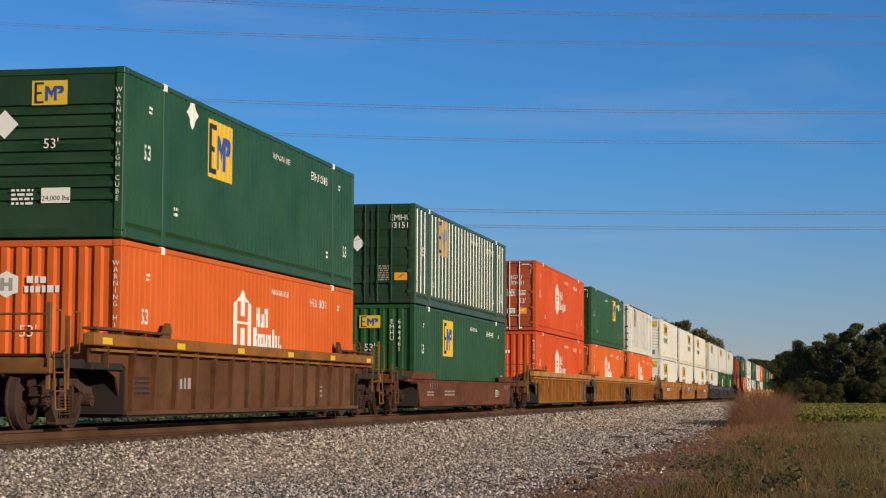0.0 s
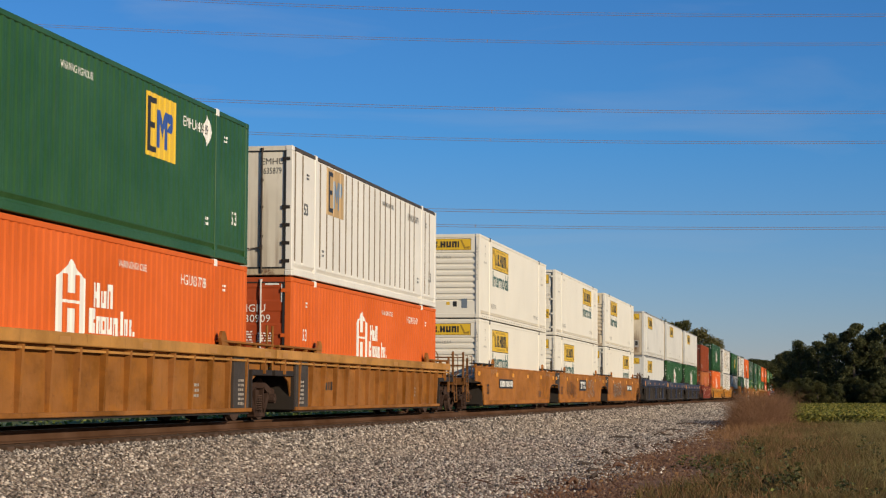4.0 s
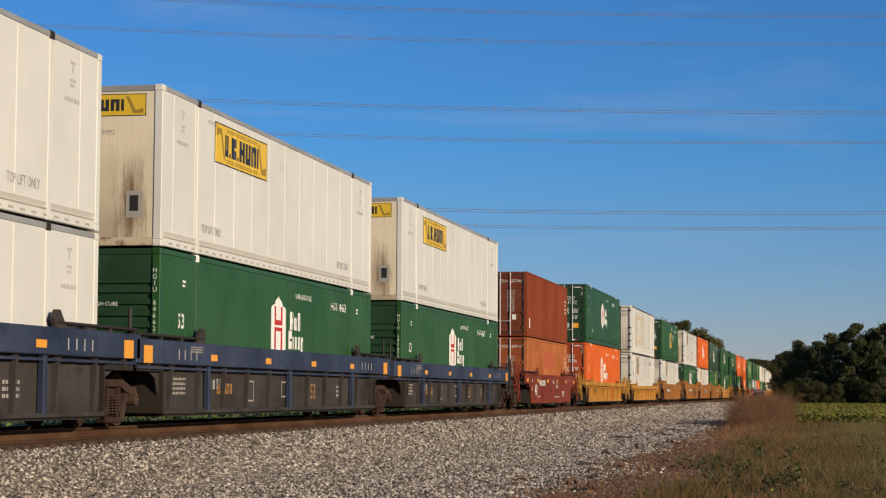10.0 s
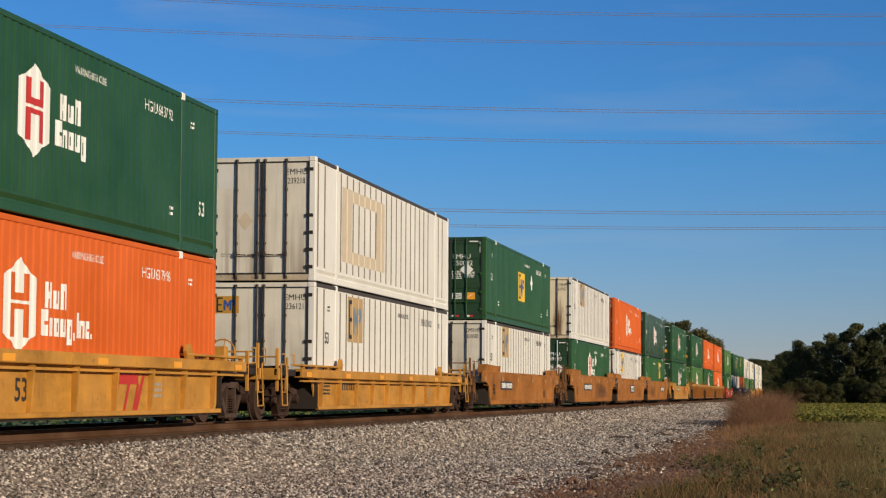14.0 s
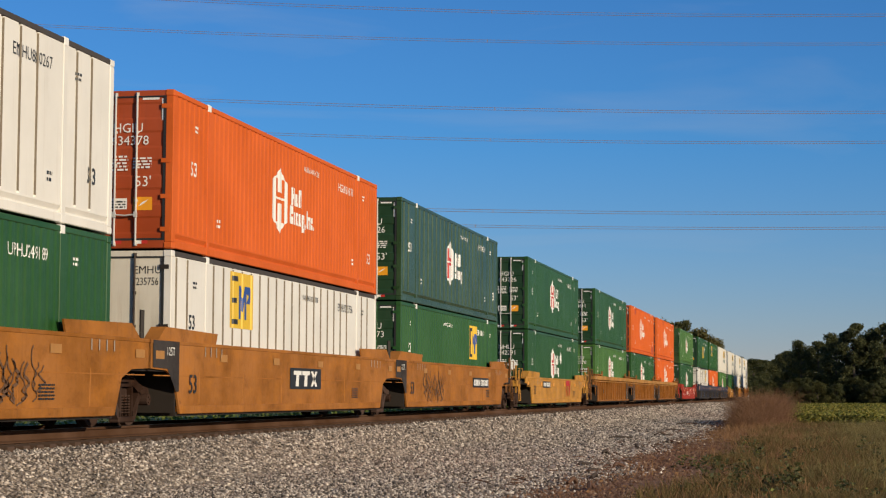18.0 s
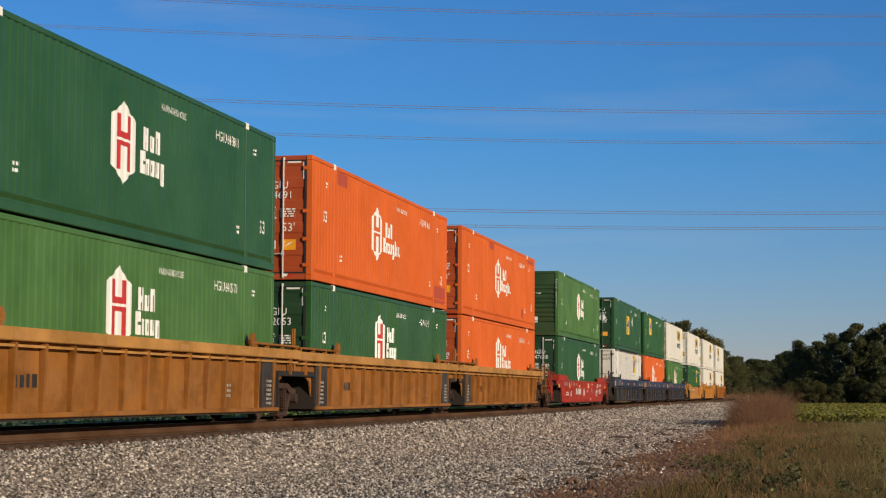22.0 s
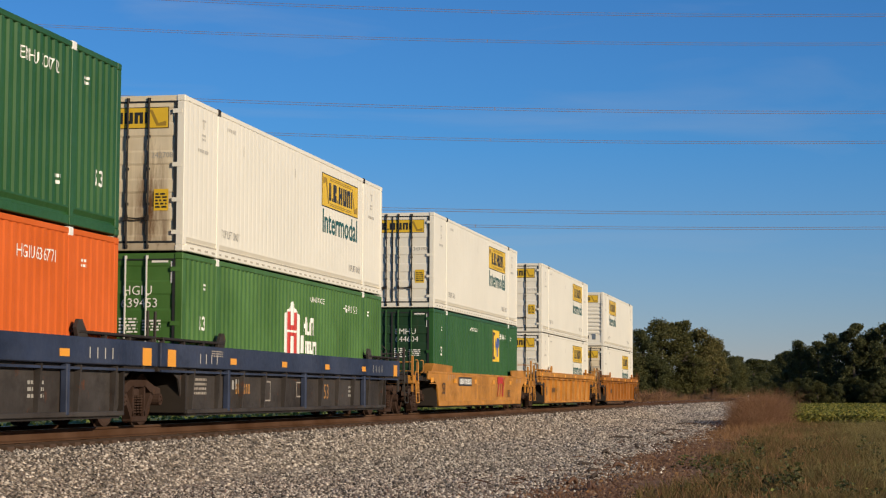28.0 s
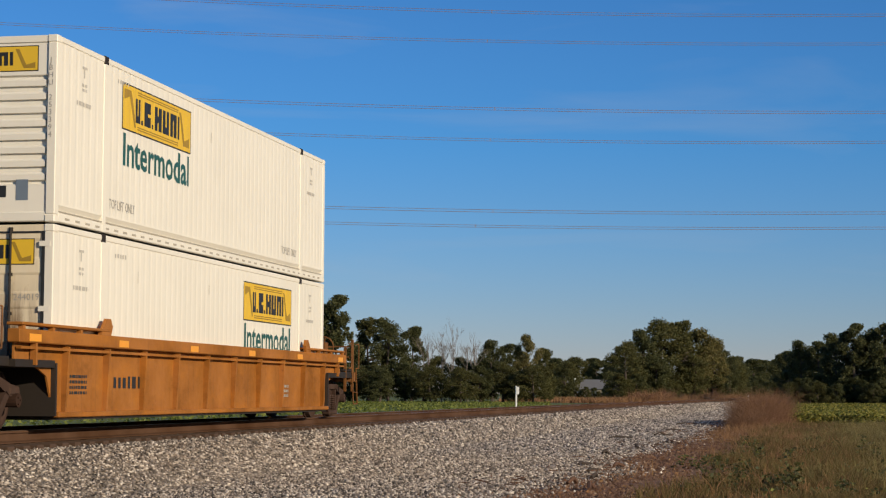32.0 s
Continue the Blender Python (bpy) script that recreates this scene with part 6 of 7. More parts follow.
def ground_material():
    m, n, l, b = node_mat("ground_cover")
    geo = n.new("ShaderNodeNewGeometry")
    pos = geo.outputs["Position"]
    sep = n.new("ShaderNodeSeparateXYZ")
    l.new(pos, sep.inputs[0])
    wob = noise_of(n, l, pos, 0.5, 4)
    add = n.new("ShaderNodeMath")
    add.operation = "MULTIPLY_ADD"
    l.new(wob, add.inputs[0])
    add.inputs[1].default_value = 3.0
    l.new(sep.outputs[0], add.inputs[2])
    xw = add.outputs[0]

    def step(val, lo, hi):
        mr = n.new("ShaderNodeMapRange")
        mr.interpolation_type = "SMOOTHSTEP"
        mr.inputs["From Min"].default_value, mr.inputs["From Max"].default_value = lo, hi
        l.new(val, mr.inputs["Value"])
        return mr.outputs[0]
    # gravel
    vo = n.new("ShaderNodeTexVoronoi")
    vo.inputs["Scale"].default_value = 17.0
    l.new(pos, vo.inputs["Vector"])
    gsep = n.new("ShaderNodeSeparateColor")
    l.new(vo.outputs["Color"], gsep.inputs[0])
    gravel = ramp(n, l, gsep.outputs[0], [(0.0, (0.1, 0.082, 0.066)), (0.35, (0.22, 0.18, 0.14)), (0.7, (0.37, 0.3, 0.23)), (1.0, (0.52, 0.43, 0.33))])
    # cells darken towards their edges: shade between stones is put into the colour
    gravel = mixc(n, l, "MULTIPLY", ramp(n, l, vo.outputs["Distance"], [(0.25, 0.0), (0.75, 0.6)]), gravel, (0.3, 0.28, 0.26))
    # bare reddish dirt, dry grass, green grass
    n1 = noise_of(n, l, pos, 1.3, 6)
    n2 = noise_of(n, l, pos, 12.0, 5)
    dirt = mixc(n, l, "MIX", n2, (0.14, 0.06, 0.028), (0.27, 0.138, 0.07))
    grass = mixc(n, l, "MIX", ramp(n, l, n1, [(0.35, 0.0), (0.65, 1.0)]), (0.09, 0.075, 0.024), (0.19, 0.125, 0.055))
    green = mixc(n, l, "MIX", n1, (0.085, 0.11, 0.018), (0.15, 0.175, 0.03))
    # scattered chips and litter on the dirt
    n3 = noise_of(n, l, pos, 5.0, 6, 0.7)
    dirt = mixc(n, l, "MIX", ramp(n, l, n3, [(0.52, 0.0), (0.64, 0.8)]), dirt, (0.08, 0.038, 0.018))
    dirt = mixc(n, l, "MIX", ramp(n, l, n1, [(0.55, 0.0), (0.7, 0.15)]), dirt, gravel)
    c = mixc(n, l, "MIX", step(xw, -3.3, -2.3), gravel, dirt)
    c = mixc(n, l, "MIX", step(xw, -0.2, 1.8), c, grass)
    leftg = n.new("ShaderNodeMath")
    leftg.operation = "MULTIPLY"
    leftg.inputs[1].default_value = -1
    l.new(xw, leftg.inputs[0])
    c = mixc(n, l, "MIX", step(leftg.outputs[0], 14.3, 15.2), c, green)
    # rust dust between and beside the rails
    off = n.new("ShaderNodeMath")
    off.operation = "SUBTRACT"
    l.new(sep.outputs[0], off.inputs[0])
    off.inputs[1].default_value = TRACK
    away = n.new("ShaderNodeMath")
    away.operation = "ABSOLUTE"
    l.new(off.outputs[0], away.inputs[0])
    c = mixc(n, l, "MIX", step(away.outputs[0], 1.5, 1.05), c, mixc(n, l, "MIX", n2, (0.06, 0.026, 0.013), (0.12, 0.058, 0.03)))
    l.new(c, b.inputs["Base Color"])
    b.inputs["Roughness"].default_value = 0.95
    bump(n, l, b, vo.outputs["Distance"], 0.6, 0.03)
    return m


gm = bpy.data.meshes.new("ground")
gm.from_pydata(gv, [], gf)
gm.polygons.foreach_set("use_smooth", [True] * len(gm.polygons))
gm.materials.append(ground_material())
ground = tagged(new("ground", gm), "grey ballast gravel, reddish dirt and dry grass beside a field", "ground", kind="structure")

# rails
RAIL_OUT = [(-0.075, -0.19), (0.075, -0.19), (0.075, -0.172), (0.014, -0.15), (0.010, -0.05), (0.036, -0.035), (0.036, -0.006), (0.028, 0.0), (-0.028, 0.0), (-0.036, -0.006), (-0.036, -0.035), (-0.010, -0.05), (-0.014, -0.15), (-0.075, -0.172)]
M["rail"] = paint("rusty_rail", (0.078, 0.034, 0.014), 0.35, 0.1, 0.95, 0.2, (0.09, 0.04, 0.02))
M["railtop"] = plain("polished_rail_head", (0.3, 0.27, 0.24), 0.3, 0.9)
M["tie"] = plain("rust_stained_tie", (0.075, 0.042, 0.026), 0.9, 0, 0.35, 6.0)
for s in (1, -1):
    r = new("rail", Geo().prism([(TRACK + s * 0.7525 + a, RAIL + z) for a, z in RAIL_OUT], "y", -640, 1500).mesh("rail"))
    r.data.materials.append(M["rail"])
    tagged(r, "rust-brown steel rail with a worn bright head", "rail", "rails of the track", "structure")
    part("running_surface", Geo().box(TRACK + s * 0.7525 - 0.026, TRACK + s * 0.7525 + 0.026, -640, 1500, RAIL - 0.002, RAIL + 0.002), M["railtop"], r, "bright worn band on the rail head")


# ---------------------------------------------------------------- ties
def tie_mesh():
    return Geo().chamfer(-1.3, 1.3, -0.115, 0.115, -0.36, -0.196, 0.012).box(-0.7525 - 0.19, -0.7525 + 0.19, -0.09, 0.09, -0.197, -0.19).box(0.7525 - 0.19, 0.7525 + 0.19, -0.09, 0.09, -0.197, -0.19)


tie_data = tie_mesh().mesh("tie")
tie_data.materials.append(M["tie"])
bed = tagged(new("track_bed"), "row of weathered wooden ties under the rails", "railway track", kind="structure")
bed.matrix_basis = pose(TRACK, 0, RAIL)
tie_rnd = random.Random(4)
far_ties = Geo()
for i in range(-100, 900):
    y = 20 + i * 0.53
    if 0 <= i < 220:
        ob = new("tie", tie_data)
        ob.parent = bed
        ob.matrix_basis = pose(tie_rnd.uniform(-0.03, 0.03), y, tie_rnd.uniform(-0.008, 0.0), 0, 0, tie_rnd.uniform(-1, 1))
    else:
        far_ties.box(-1.3, 1.3, y - 0.115, y + 0.115, -0.36, -0.2)
tagged(part("far_ties", far_ties, M["tie"], bed), kind="stuff")


# ---------------------------------------------------------------- ballast stones
def island_mat(name, stops, rough=0.9, soft=0.0, vary=0.25):
    m, n, l, b = node_mat(name)
    geo = n.new("ShaderNodeNewGeometry")
    c = ramp(n, l, geo.outputs["Random Per Island"], stops)
    tc = n.new("ShaderNodeTexCoord")
    f = noise_of(n, l, tc.outputs["Object"], 0.6, 3)
    c = mixc(n, l, "MULTIPLY", 1.0, c, ramp(n, l, f, [(0.25, 1.0 - vary), (0.75, 1.0)]))
    l.new(c, b.inputs["Base Color"])
    b.inputs["Roughness"].default_value = rough
    if soft:
        tr = n.new("ShaderNodeBsdfTranslucent")
        l.new(c, tr.inputs["Color"])
        mx = n.new("ShaderNodeMixShader")
        mx.inputs[0].default_value = soft
        l.new(b.outputs[0], mx.inputs[1])
        l.new(tr.outputs[0], mx.inputs[2])
        l.new(mx.outputs[0], n["Material Output"].inputs["Surface"])
    return m


rng = np.random.default_rng(11)


def heights(x, y):
    d = np.abs(x - TRACK)
    return np.interp(d, BANK_D, BANK_Z)


def stones():
    px, py, pr = [], [], []
    for y0, y1, per, r0 in ((20, 34, 330, 0.029), (34, 50, 250, 0.033), (50, 75, 130, 0.04), (75, 120, 60, 0.05), (120, 210, 20, 0.065)):
        cnt = int((y1 - y0) * 9.0 * per)
        y = rng.uniform(y0, y1, cnt)
        x = rng.uniform(TRACK + 0.95, -2.6, cnt)
        edge = -4.45 + 0.7 * np.sin(y * 0.31) * np.sin(y * 0.12) + rng.normal(0, 0.4, cnt)
        keep = (x < edge) & (x > -0.45 * y - 1.0)
        px.append(x[keep]), py.append(y[keep]), pr.append(rng.uniform(0.55, 1.35, keep.sum()) * r0)
    px, py, pr = map(np.concatenate, (px, py, pr))
    c = len(px)
    base = np.array([(1, 0, 0), (0, 1, 0), (-1, 0, 0), (0, -1, 0), (0, 0, 1), (0, 0, -1)], float)
    v = base[None] * rng.uniform(0.55, 1.25, (c, 6, 1)) + rng.normal(0, 0.22, (c, 6, 3))
    v *= np.stack([rng.uniform(0.8, 1.3, c), rng.uniform(0.8, 1.3, c), rng.uniform(0.5, 0.95, c)], 1)[:, None]
    a = rng.uniform(0, 2 * np.pi, c)
    ca, sa = np.cos(a)[:, None], np.sin(a)[:, None]
    v = np.stack([v[..., 0] * ca - v[..., 1] * sa, v[..., 0] * sa + v[..., 1] * ca, v[..., 2]], -1)
    v = v * pr[:, None, None]
    v[..., 0] += px[:, None]
    v[..., 1] += py[:, None]
    v[..., 2] += (heights(px, py) + pr * rng.uniform(-0.1, 0.55, c))[:, None]
    tri = np.array([(0, 1, 4), (1, 2, 4), (2, 3, 4), (3, 0, 4), (1, 0, 5), (2, 1, 5), (3, 2, 5), (0, 3, 5)])
    f = (tri[None] + 6 * np.arange(c)[:, None, None]).reshape(-1, 3)
    return raw_mesh("ballast_stones", v.reshape(-1, 3), f, island_mat("ballast_stone", [(0.0, (0.045, 0.038, 0.033)), (0.24, (0.155, 0.127, 0.108)), (0.54, (0.345, 0.288, 0.245)), (0.84, (0.57, 0.49, 0.42)), (1.0, (0.8, 0.71, 0.62))], 0.85))


tagged(new("ballast_stones", stones()), "loose grey and tan crushed ballast stones", "gravel", kind="stuff")


# ---------------------------------------------------------------- grass, weeds, crops
def blades(name, px, py, high, width, lean, per, material, spread=0.12, z0=None):
    """Tufts of thin bent blades, three corners and a tip each."""
    c = len(px) * per
    x = np.repeat(px, per) + rng.normal(0, spread, c)
    y = np.repeat(py, per) + rng.normal(0, spread, c)
    h = np.repeat(high, per) * rng.uniform(0.45, 1.1, c)
    a = rng.uniform(0, 2 * np.pi, c)
    w = width * rng.uniform(0.6, 1.4, c)
    z = heights(x, y) if z0 is None else np.full(c, z0)
    dx, dy = np.cos(a), np.sin(a)
    b = rng.uniform(0, 2 * np.pi, c)
    le = h * lean * rng.uniform(0.1, 1, c)
    v = np.zeros((c, 5, 3))
    for k, (s, t, q) in enumerate(((-1, 0, 0), (1, 0, 0), (0.7, 0.55, 0.35), (-0.7, 0.55, 0.35), (0, 1, 1))):
        v[:, k, 0] = x + s * w * dx + q * le * np.cos(b)
        v[:, k, 1] = y + s * w * dy + q * le * np.sin(b)
        v[:, k, 2] = z - 0.02 + t * h
    f4 = np.array([(0, 1, 2), (0, 2, 3), (3, 2, 4)])
    f = (f4[None] + 5 * np.arange(c)[:, None, None]).reshape(-1, 3)
    return raw_mesh(name, v.reshape(-1, 3), f, material)


def leaves(name, x, y, z, size, material, flat=0.5):
    """Small four-cornered leaves in every direction."""
    c = len(x)
    u = rng.normal(0, 1, (c, 3))
    u[:, 2] *= flat
    u /= np.linalg.norm(u, axis=1)[:, None]
    t = np.cross(u, rng.normal(0, 1, (c, 3)))
    t /= np.linalg.norm(t, axis=1)[:, None]
    s = (size * rng.uniform(0.6, 1.4, c))[:, None]
    p = np.stack([x, y, z], 1)
    v = np.stack([p - u * s, p + t * s * 0.55, p + u * s, p - t * s * 0.55], 1)
    f = np.arange(4 * c).reshape(-1, 4)
    return raw_mesh(name, v.reshape(-1, 3), f, material)


DRY = island_mat("dry_grass", [(0.0, (0.1, 0.058, 0.024)), (0.3, (0.205, 0.138, 0.052)), (0.6, (0.13, 0.114, 0.034)), (0.85, (0.29, 0.2, 0.076)), (1.0, (0.095, 0.1, 0.027))], 0.9, 0.4)
RED = island_mat("reddish_weed", [(0.0, (0.209, 0.101, 0.048)), (0.4, (0.334, 0.174, 0.08)), (0.75, (0.439, 0.251, 0.12)), (1.0, (0.272, 0.159, 0.064))], 0.95, 0.35)
PALE_GRASS = island_mat("pale_olive_grass", [(0.0, (0.16, 0.13, 0.045)), (0.4, (0.26, 0.21, 0.075)), (0.8, (0.36, 0.28, 0.12)), (1.0, (0.2, 0.19, 0.06))], 0.9, 0.4)
BRUSH = island_mat("dead_brush_stem", [(0.0, (0.18, 0.088, 0.046)), (0.4, (0.29, 0.148, 0.075)), (0.75, (0.39, 0.215, 0.115)), (1.0, (0.24, 0.132, 0.064))], 0.95, 0.35)
WEED = island_mat("weed_leaf", [(0.0, (0.04, 0.052, 0.016)), (0.5, (0.075, 0.088, 0.024)), (0.9, (0.12, 0.12, 0.035)), (1.0, (0.24, 0.25, 0.05))], 0.7, 0.3)
CROP = island_mat("soybean_leaf", [(0.0, (0.0744, 0.093, 0.0144)), (0.4, (0.17, 0.177, 0.024)), (0.75, (0.287, 0.249, 0.0384)), (1.0, (0.383, 0.311, 0.0672))], 0.7, 0.35)
GREEN_CROP = island_mat("green_crop_leaf", [(0.0, (0.1, 0.135, 0.022)), (0.5, (0.18, 0.215, 0.034)), (1.0, (0.29, 0.295, 0.06))], 0.7, 0.35)


def spots(count, x0, x1, y0, y1, power=1.0):
    y = y0 + (y1 - y0) * rng.uniform(0, 1, count) ** power
    return rng.uniform(x0, x1, count), y


x, y = spots(15000, -2.6, 6.5, 22, 97, 1.5)
k = (x > -1.5 + 0.6 * np.sin(y * 0.4) + rng.normal(0, 0.6, len(x)))
x, y = x[k], y[k]
patch = 0.5 + 0.5 * np.sin(x * 1.9 + np.sin(y * 0.35) * 2) * np.sin(y * 0.33 + x)
tagged(new("dry_grass", blades("dry_grass", x, y, 0.07 + 0.3 * patch, 0.006, 1.0, 12, DRY)), "tall dry yellow-brown grass at the field's edge", "grass", kind="stuff")
# pale seed-headed grass further into the field
x, y = spots(3000, -0.6, 7.5, 30, 97, 1.1)
k = x > 0.3 + 0.9 * np.sin(y * 0.17) + rng.normal(0, 0.5, len(x))
tagged(new("pale_grass", blades("pale_grass", x[k], y[k], rng.uniform(0.2, 0.5, k.sum()), 0.005, 0.8, 10, PALE_GRASS, 0.16)), "pale olive seed-headed grass in the field", "grass", kind="stuff")
# reddish dead weeds between the dirt and the grass
x, y = spots(900, -3.9, 0.6, 25.5, 95, 1.2)
k = x > -2.1 + 0.6 * np.sin(y * 0.31) * np.sin(y * 0.12) + rng.normal(0, 0.5, len(x))
tagged(new("dry_weeds", blades("dry_weeds", x[k], y[k], rng.uniform(0.1, 0.42, k.sum()), 0.006, 1.1, 12, RED, 0.2)), "reddish-brown dead weeds on the dirt", "weeds", kind="stuff")
x, y = spots(1300, -4.2, -1.6, 27, 100, 1.0)
tagged(new("dead_leaves", leaves("dead_leaves", x, y, 0.02 + rng.uniform(0, 0.02, 1300), 0.03, RED, 0.2)), "scattered dead leaves and husks on the dirt", "leaf litter", kind="stuff")
# mound of dead brush beside the ballast, trailing off towards the dirt
x, y = rng.normal(-2.95, 0.5, 1900), rng.uniform(88, 107, 1900)
hh = (0.25 + 1.55 * np.exp(-np.abs((x + 2.95) / 1.15) ** 3)) * np.clip((y - 84) / 12, 0.15, 1)
tagged(new("dead_brush", blades("dead_brush", x, y, hh * rng.uniform(0.3, 1.1, 1900), 0.006, 1.4, 24, BRUSH, 0.3)), "mound of tangled reddish-brown dead brush", "brush", kind="stuff")
x, y = rng.uniform(-3.9, -1.0, 900), rng.uniform(60, 93, 900)
tagged(new("dead_brush", blades("dead_brush", x, y, 0.1 + 0.35 * rng.uniform(0, 1, 900) ** 2 * np.clip((y - 55) / 30, 0.3, 1), 0.008, 1.3, 12, RED, 0.25)), "low tangle of reddish-brown dead brush", "brush", kind="stuff")
# far side of the track
x, y = rng.uniform(-19.5, -15.6, 3200), 120 + 260 * rng.uniform(0, 1, 3200) ** 0.7
tagged(new("trackside_weeds", blades("trackside_weeds", x, y, 0.25 + 1.5 * np.clip((y - 150) / 120, 0, 1) * rng.uniform(0.3, 1, 3200) ** 2, 0.03, 0.9, 10, RED, 0.3)), "rust-brown weeds along the far side of the track", "weeds", kind="stuff")
x = rng.uniform(-32, -16.5, 1500)
y = 292 + rng.uniform(0, 24, 1500)
lump = 0.5 + 0.5 * np.sin(x * 1.1 + 0.6) * np.sin(x * 0.43 + 2.0)
tagged(new("rust_brush", blades("rust_brush", x, y, (0.5 + 2.7 * lump ** 1.5) * rng.uniform(0.2, 1, 1500), 0.03, 1.2, 14, BRUSH, 0.5, 0.2)), "tall rust-brown brush before the far trees", "brush", kind="stuff")
x, y = rng.uniform(-44, -27, 2600), rng.uniform(262, 322, 2600)
tagged(new("brown_stubble", blades("brown_stubble", x, y, rng.uniform(0.4, 0.9, 2600), 0.05, 0.8, 8, RED, 0.5, 0.22)), "strip of brown stubble behind the green field", "field", kind="stuff")
x, y = rng.uniform(-23.5, -15.4, 5200), 24 + 110 * rng.uniform(0, 1, 5200) ** 1.2
tagged(new("verge_grass", blades("verge_grass", x, y, rng.uniform(0.1, 0.26, 5200), 0.016, 0.9, 6, GREEN_CROP, 0.2)), "yellowish green grass along the far side of the track", "grass", kind="stuff")
# green leafy weeds in front, in a few thick clumps
heart = ((-1.5, 32.0, 0.42), (-0.6, 30.0, 0.5), (1.1, 33.0, 0.6), (1.7, 45.0, 0.65), (-2.0, 39.0, 0.3), (-1.2, 43.0, 0.42), (-1.1, 28.3, 0.36), (-1.6, 52.0, 0.35), (0.2, 27.5, 0.3))
wx, wy, wz = [], [], []
for hx, hy, hz in heart:
    for _ in range(6):
        q = rng.normal(0, 0.4, 2)
        top = hz * rng.uniform(0.4, 1.15)
        u = rng.uniform(0.05, 1, 44)
        bend = rng.normal(0, 0.16, 2)
        wx.append(hx + q[0] + bend[0] * u + rng.normal(0, 0.06, 44))
        wy.append(hy + 2.0 * q[1] + bend[1] * u + rng.normal(0, 0.06, 44))
        wz.append(top * u)
wx, wy, wz = map(np.concatenate, (wx, wy, wz))
tagged(new("leafy_weeds", leaves("leafy_weeds", wx, wy, wz, 0.036, WEED)), "dark green leafy weeds among dry grass", "weeds", kind="stuff")
x, y = spots(50, -2.1, 3.6, 26, 60, 1.2)
wx, wy = np.repeat(x, 30) + rng.normal(0, 0.1, 1500), np.repeat(y, 30) + rng.normal(0, 0.1, 1500)
wz = np.repeat(rng.uniform(0.08, 0.3, 50), 30) * rng.uniform(0.1, 1.1, 1500)
tagged(new("leafy_weeds", leaves("leafy_weeds", wx, wy, wz, 0.03, WEED)), "low green weeds scattered in dry grass", "weeds", kind="stuff")
# soybeans
x, y = spots(100000, -3.0, 16, 99, 245, 1.6)
k = x < 0.012 * (y - 60) * 4 + 4
tagged(new("soybean_field", leaves("soybean_field", x[k], y[k], 0.06 + 0.45 * rng.uniform(0.0, 1.0, k.sum()) ** np.where(y[k] < 103, 1.0, 0.4), 0.085, CROP)), "yellowing green soybean crop in rows", "crop field", kind="stuff")
x, y = spots(60000, -105, -19, 40, 246, 0.8)
k = (x > -0.46 * y - 3) & (x < -0.14 * y)
tagged(new("green_field", leaves("green_field", x[k], y[k], 0.2 + rng.uniform(0.02, 0.28, k.sum()), 0.1, GREEN_CROP)), "bright green low crop beyond the track", "crop field", kind="stuff")

# broken sticks and splinters on the gravel
M["stick"] = plain("dark_weathered_wood", (0.05, 0.035, 0.026), 0.9, 0, 0.3, 9.0)
M["splinter"] = plain("reddish_splintered_wood", (0.11, 0.055, 0.032), 0.9, 0, 0.3, 9.0)
st = random.Random(8)
for i, (x, y, ln) in enumerate(((-6.6, 63.9, 0.9), (-4.8, 39.4, 0.7), (-4.3, 36.3, 0.6), (-6.5, 94.7, 1.3), (-4.4, 80.4, 1.2), (-4.6, 58.6, 0.8), (-5.6, 68.8, 0.9), (-4.0, 38.7, 0.5), (-3.5, 29.6, 1.0), (-4.0, 31.2, 0.5), (-4.9, 52.0, 0.6), (-5.2, 47.0, 0.4), (-5.9, 78.0, 0.9), (-3.9, 33.5, 0.5))):
    a = st.uniform(-25, 25) + (90 if i % 3 else 60)
    g = Geo().path([(-ln / 2, 0, 0.05), (-ln * 0.1, st.uniform(-0.06, 0.06), 0.07 + st.uniform(0, 0.08)), (ln * 0.2, st.uniform(-0.05, 0.05), 0.055), (ln / 2, st.uniform(-0.1, 0.1), 0.05)], 0.032, 6)
    o = new("stick", g.mesh("stick"))
    o.data.materials.append(M["splinter" if i in (7, 8, 9) else "stick"])
    o.matrix_basis = pose(x, y, 0.0, 0, 0, a)
    tagged(o, "dark broken stick lying on the gravel" if i not in (7, 8, 9) else "reddish splintered stick lying on the gravel", "stick", "sticks on the gravel")


# splinters, bark and clods strewn over the dirt
litter = Geo()
for _ in range(300):
    y = 30 + 80 * st.random()
    x = st.gauss(-4.4 + 0.5 * math.sin(y * 0.31), 0.75)
    ln, a = st.uniform(0.06, 0.28) * (0.7 + y / 110), st.uniform(0, math.pi)
    u, v, z = math.cos(a) * ln / 2, math.sin(a) * ln / 2, st.uniform(0.02, 0.05)
    litter.rod((x - u, y - v, z), (x + u, y + v, z + st.uniform(-0.01, 0.07)), st.uniform(0.006, 0.014) * (0.7 + y / 80), 4)
litter_mesh = litter.mesh("wood_litter")
litter_mesh.materials.append(M["splinter"])
tagged(new("wood_litter", litter_mesh), "dark splinters and bark strewn on the gravel and dirt", "litter", kind="stuff")


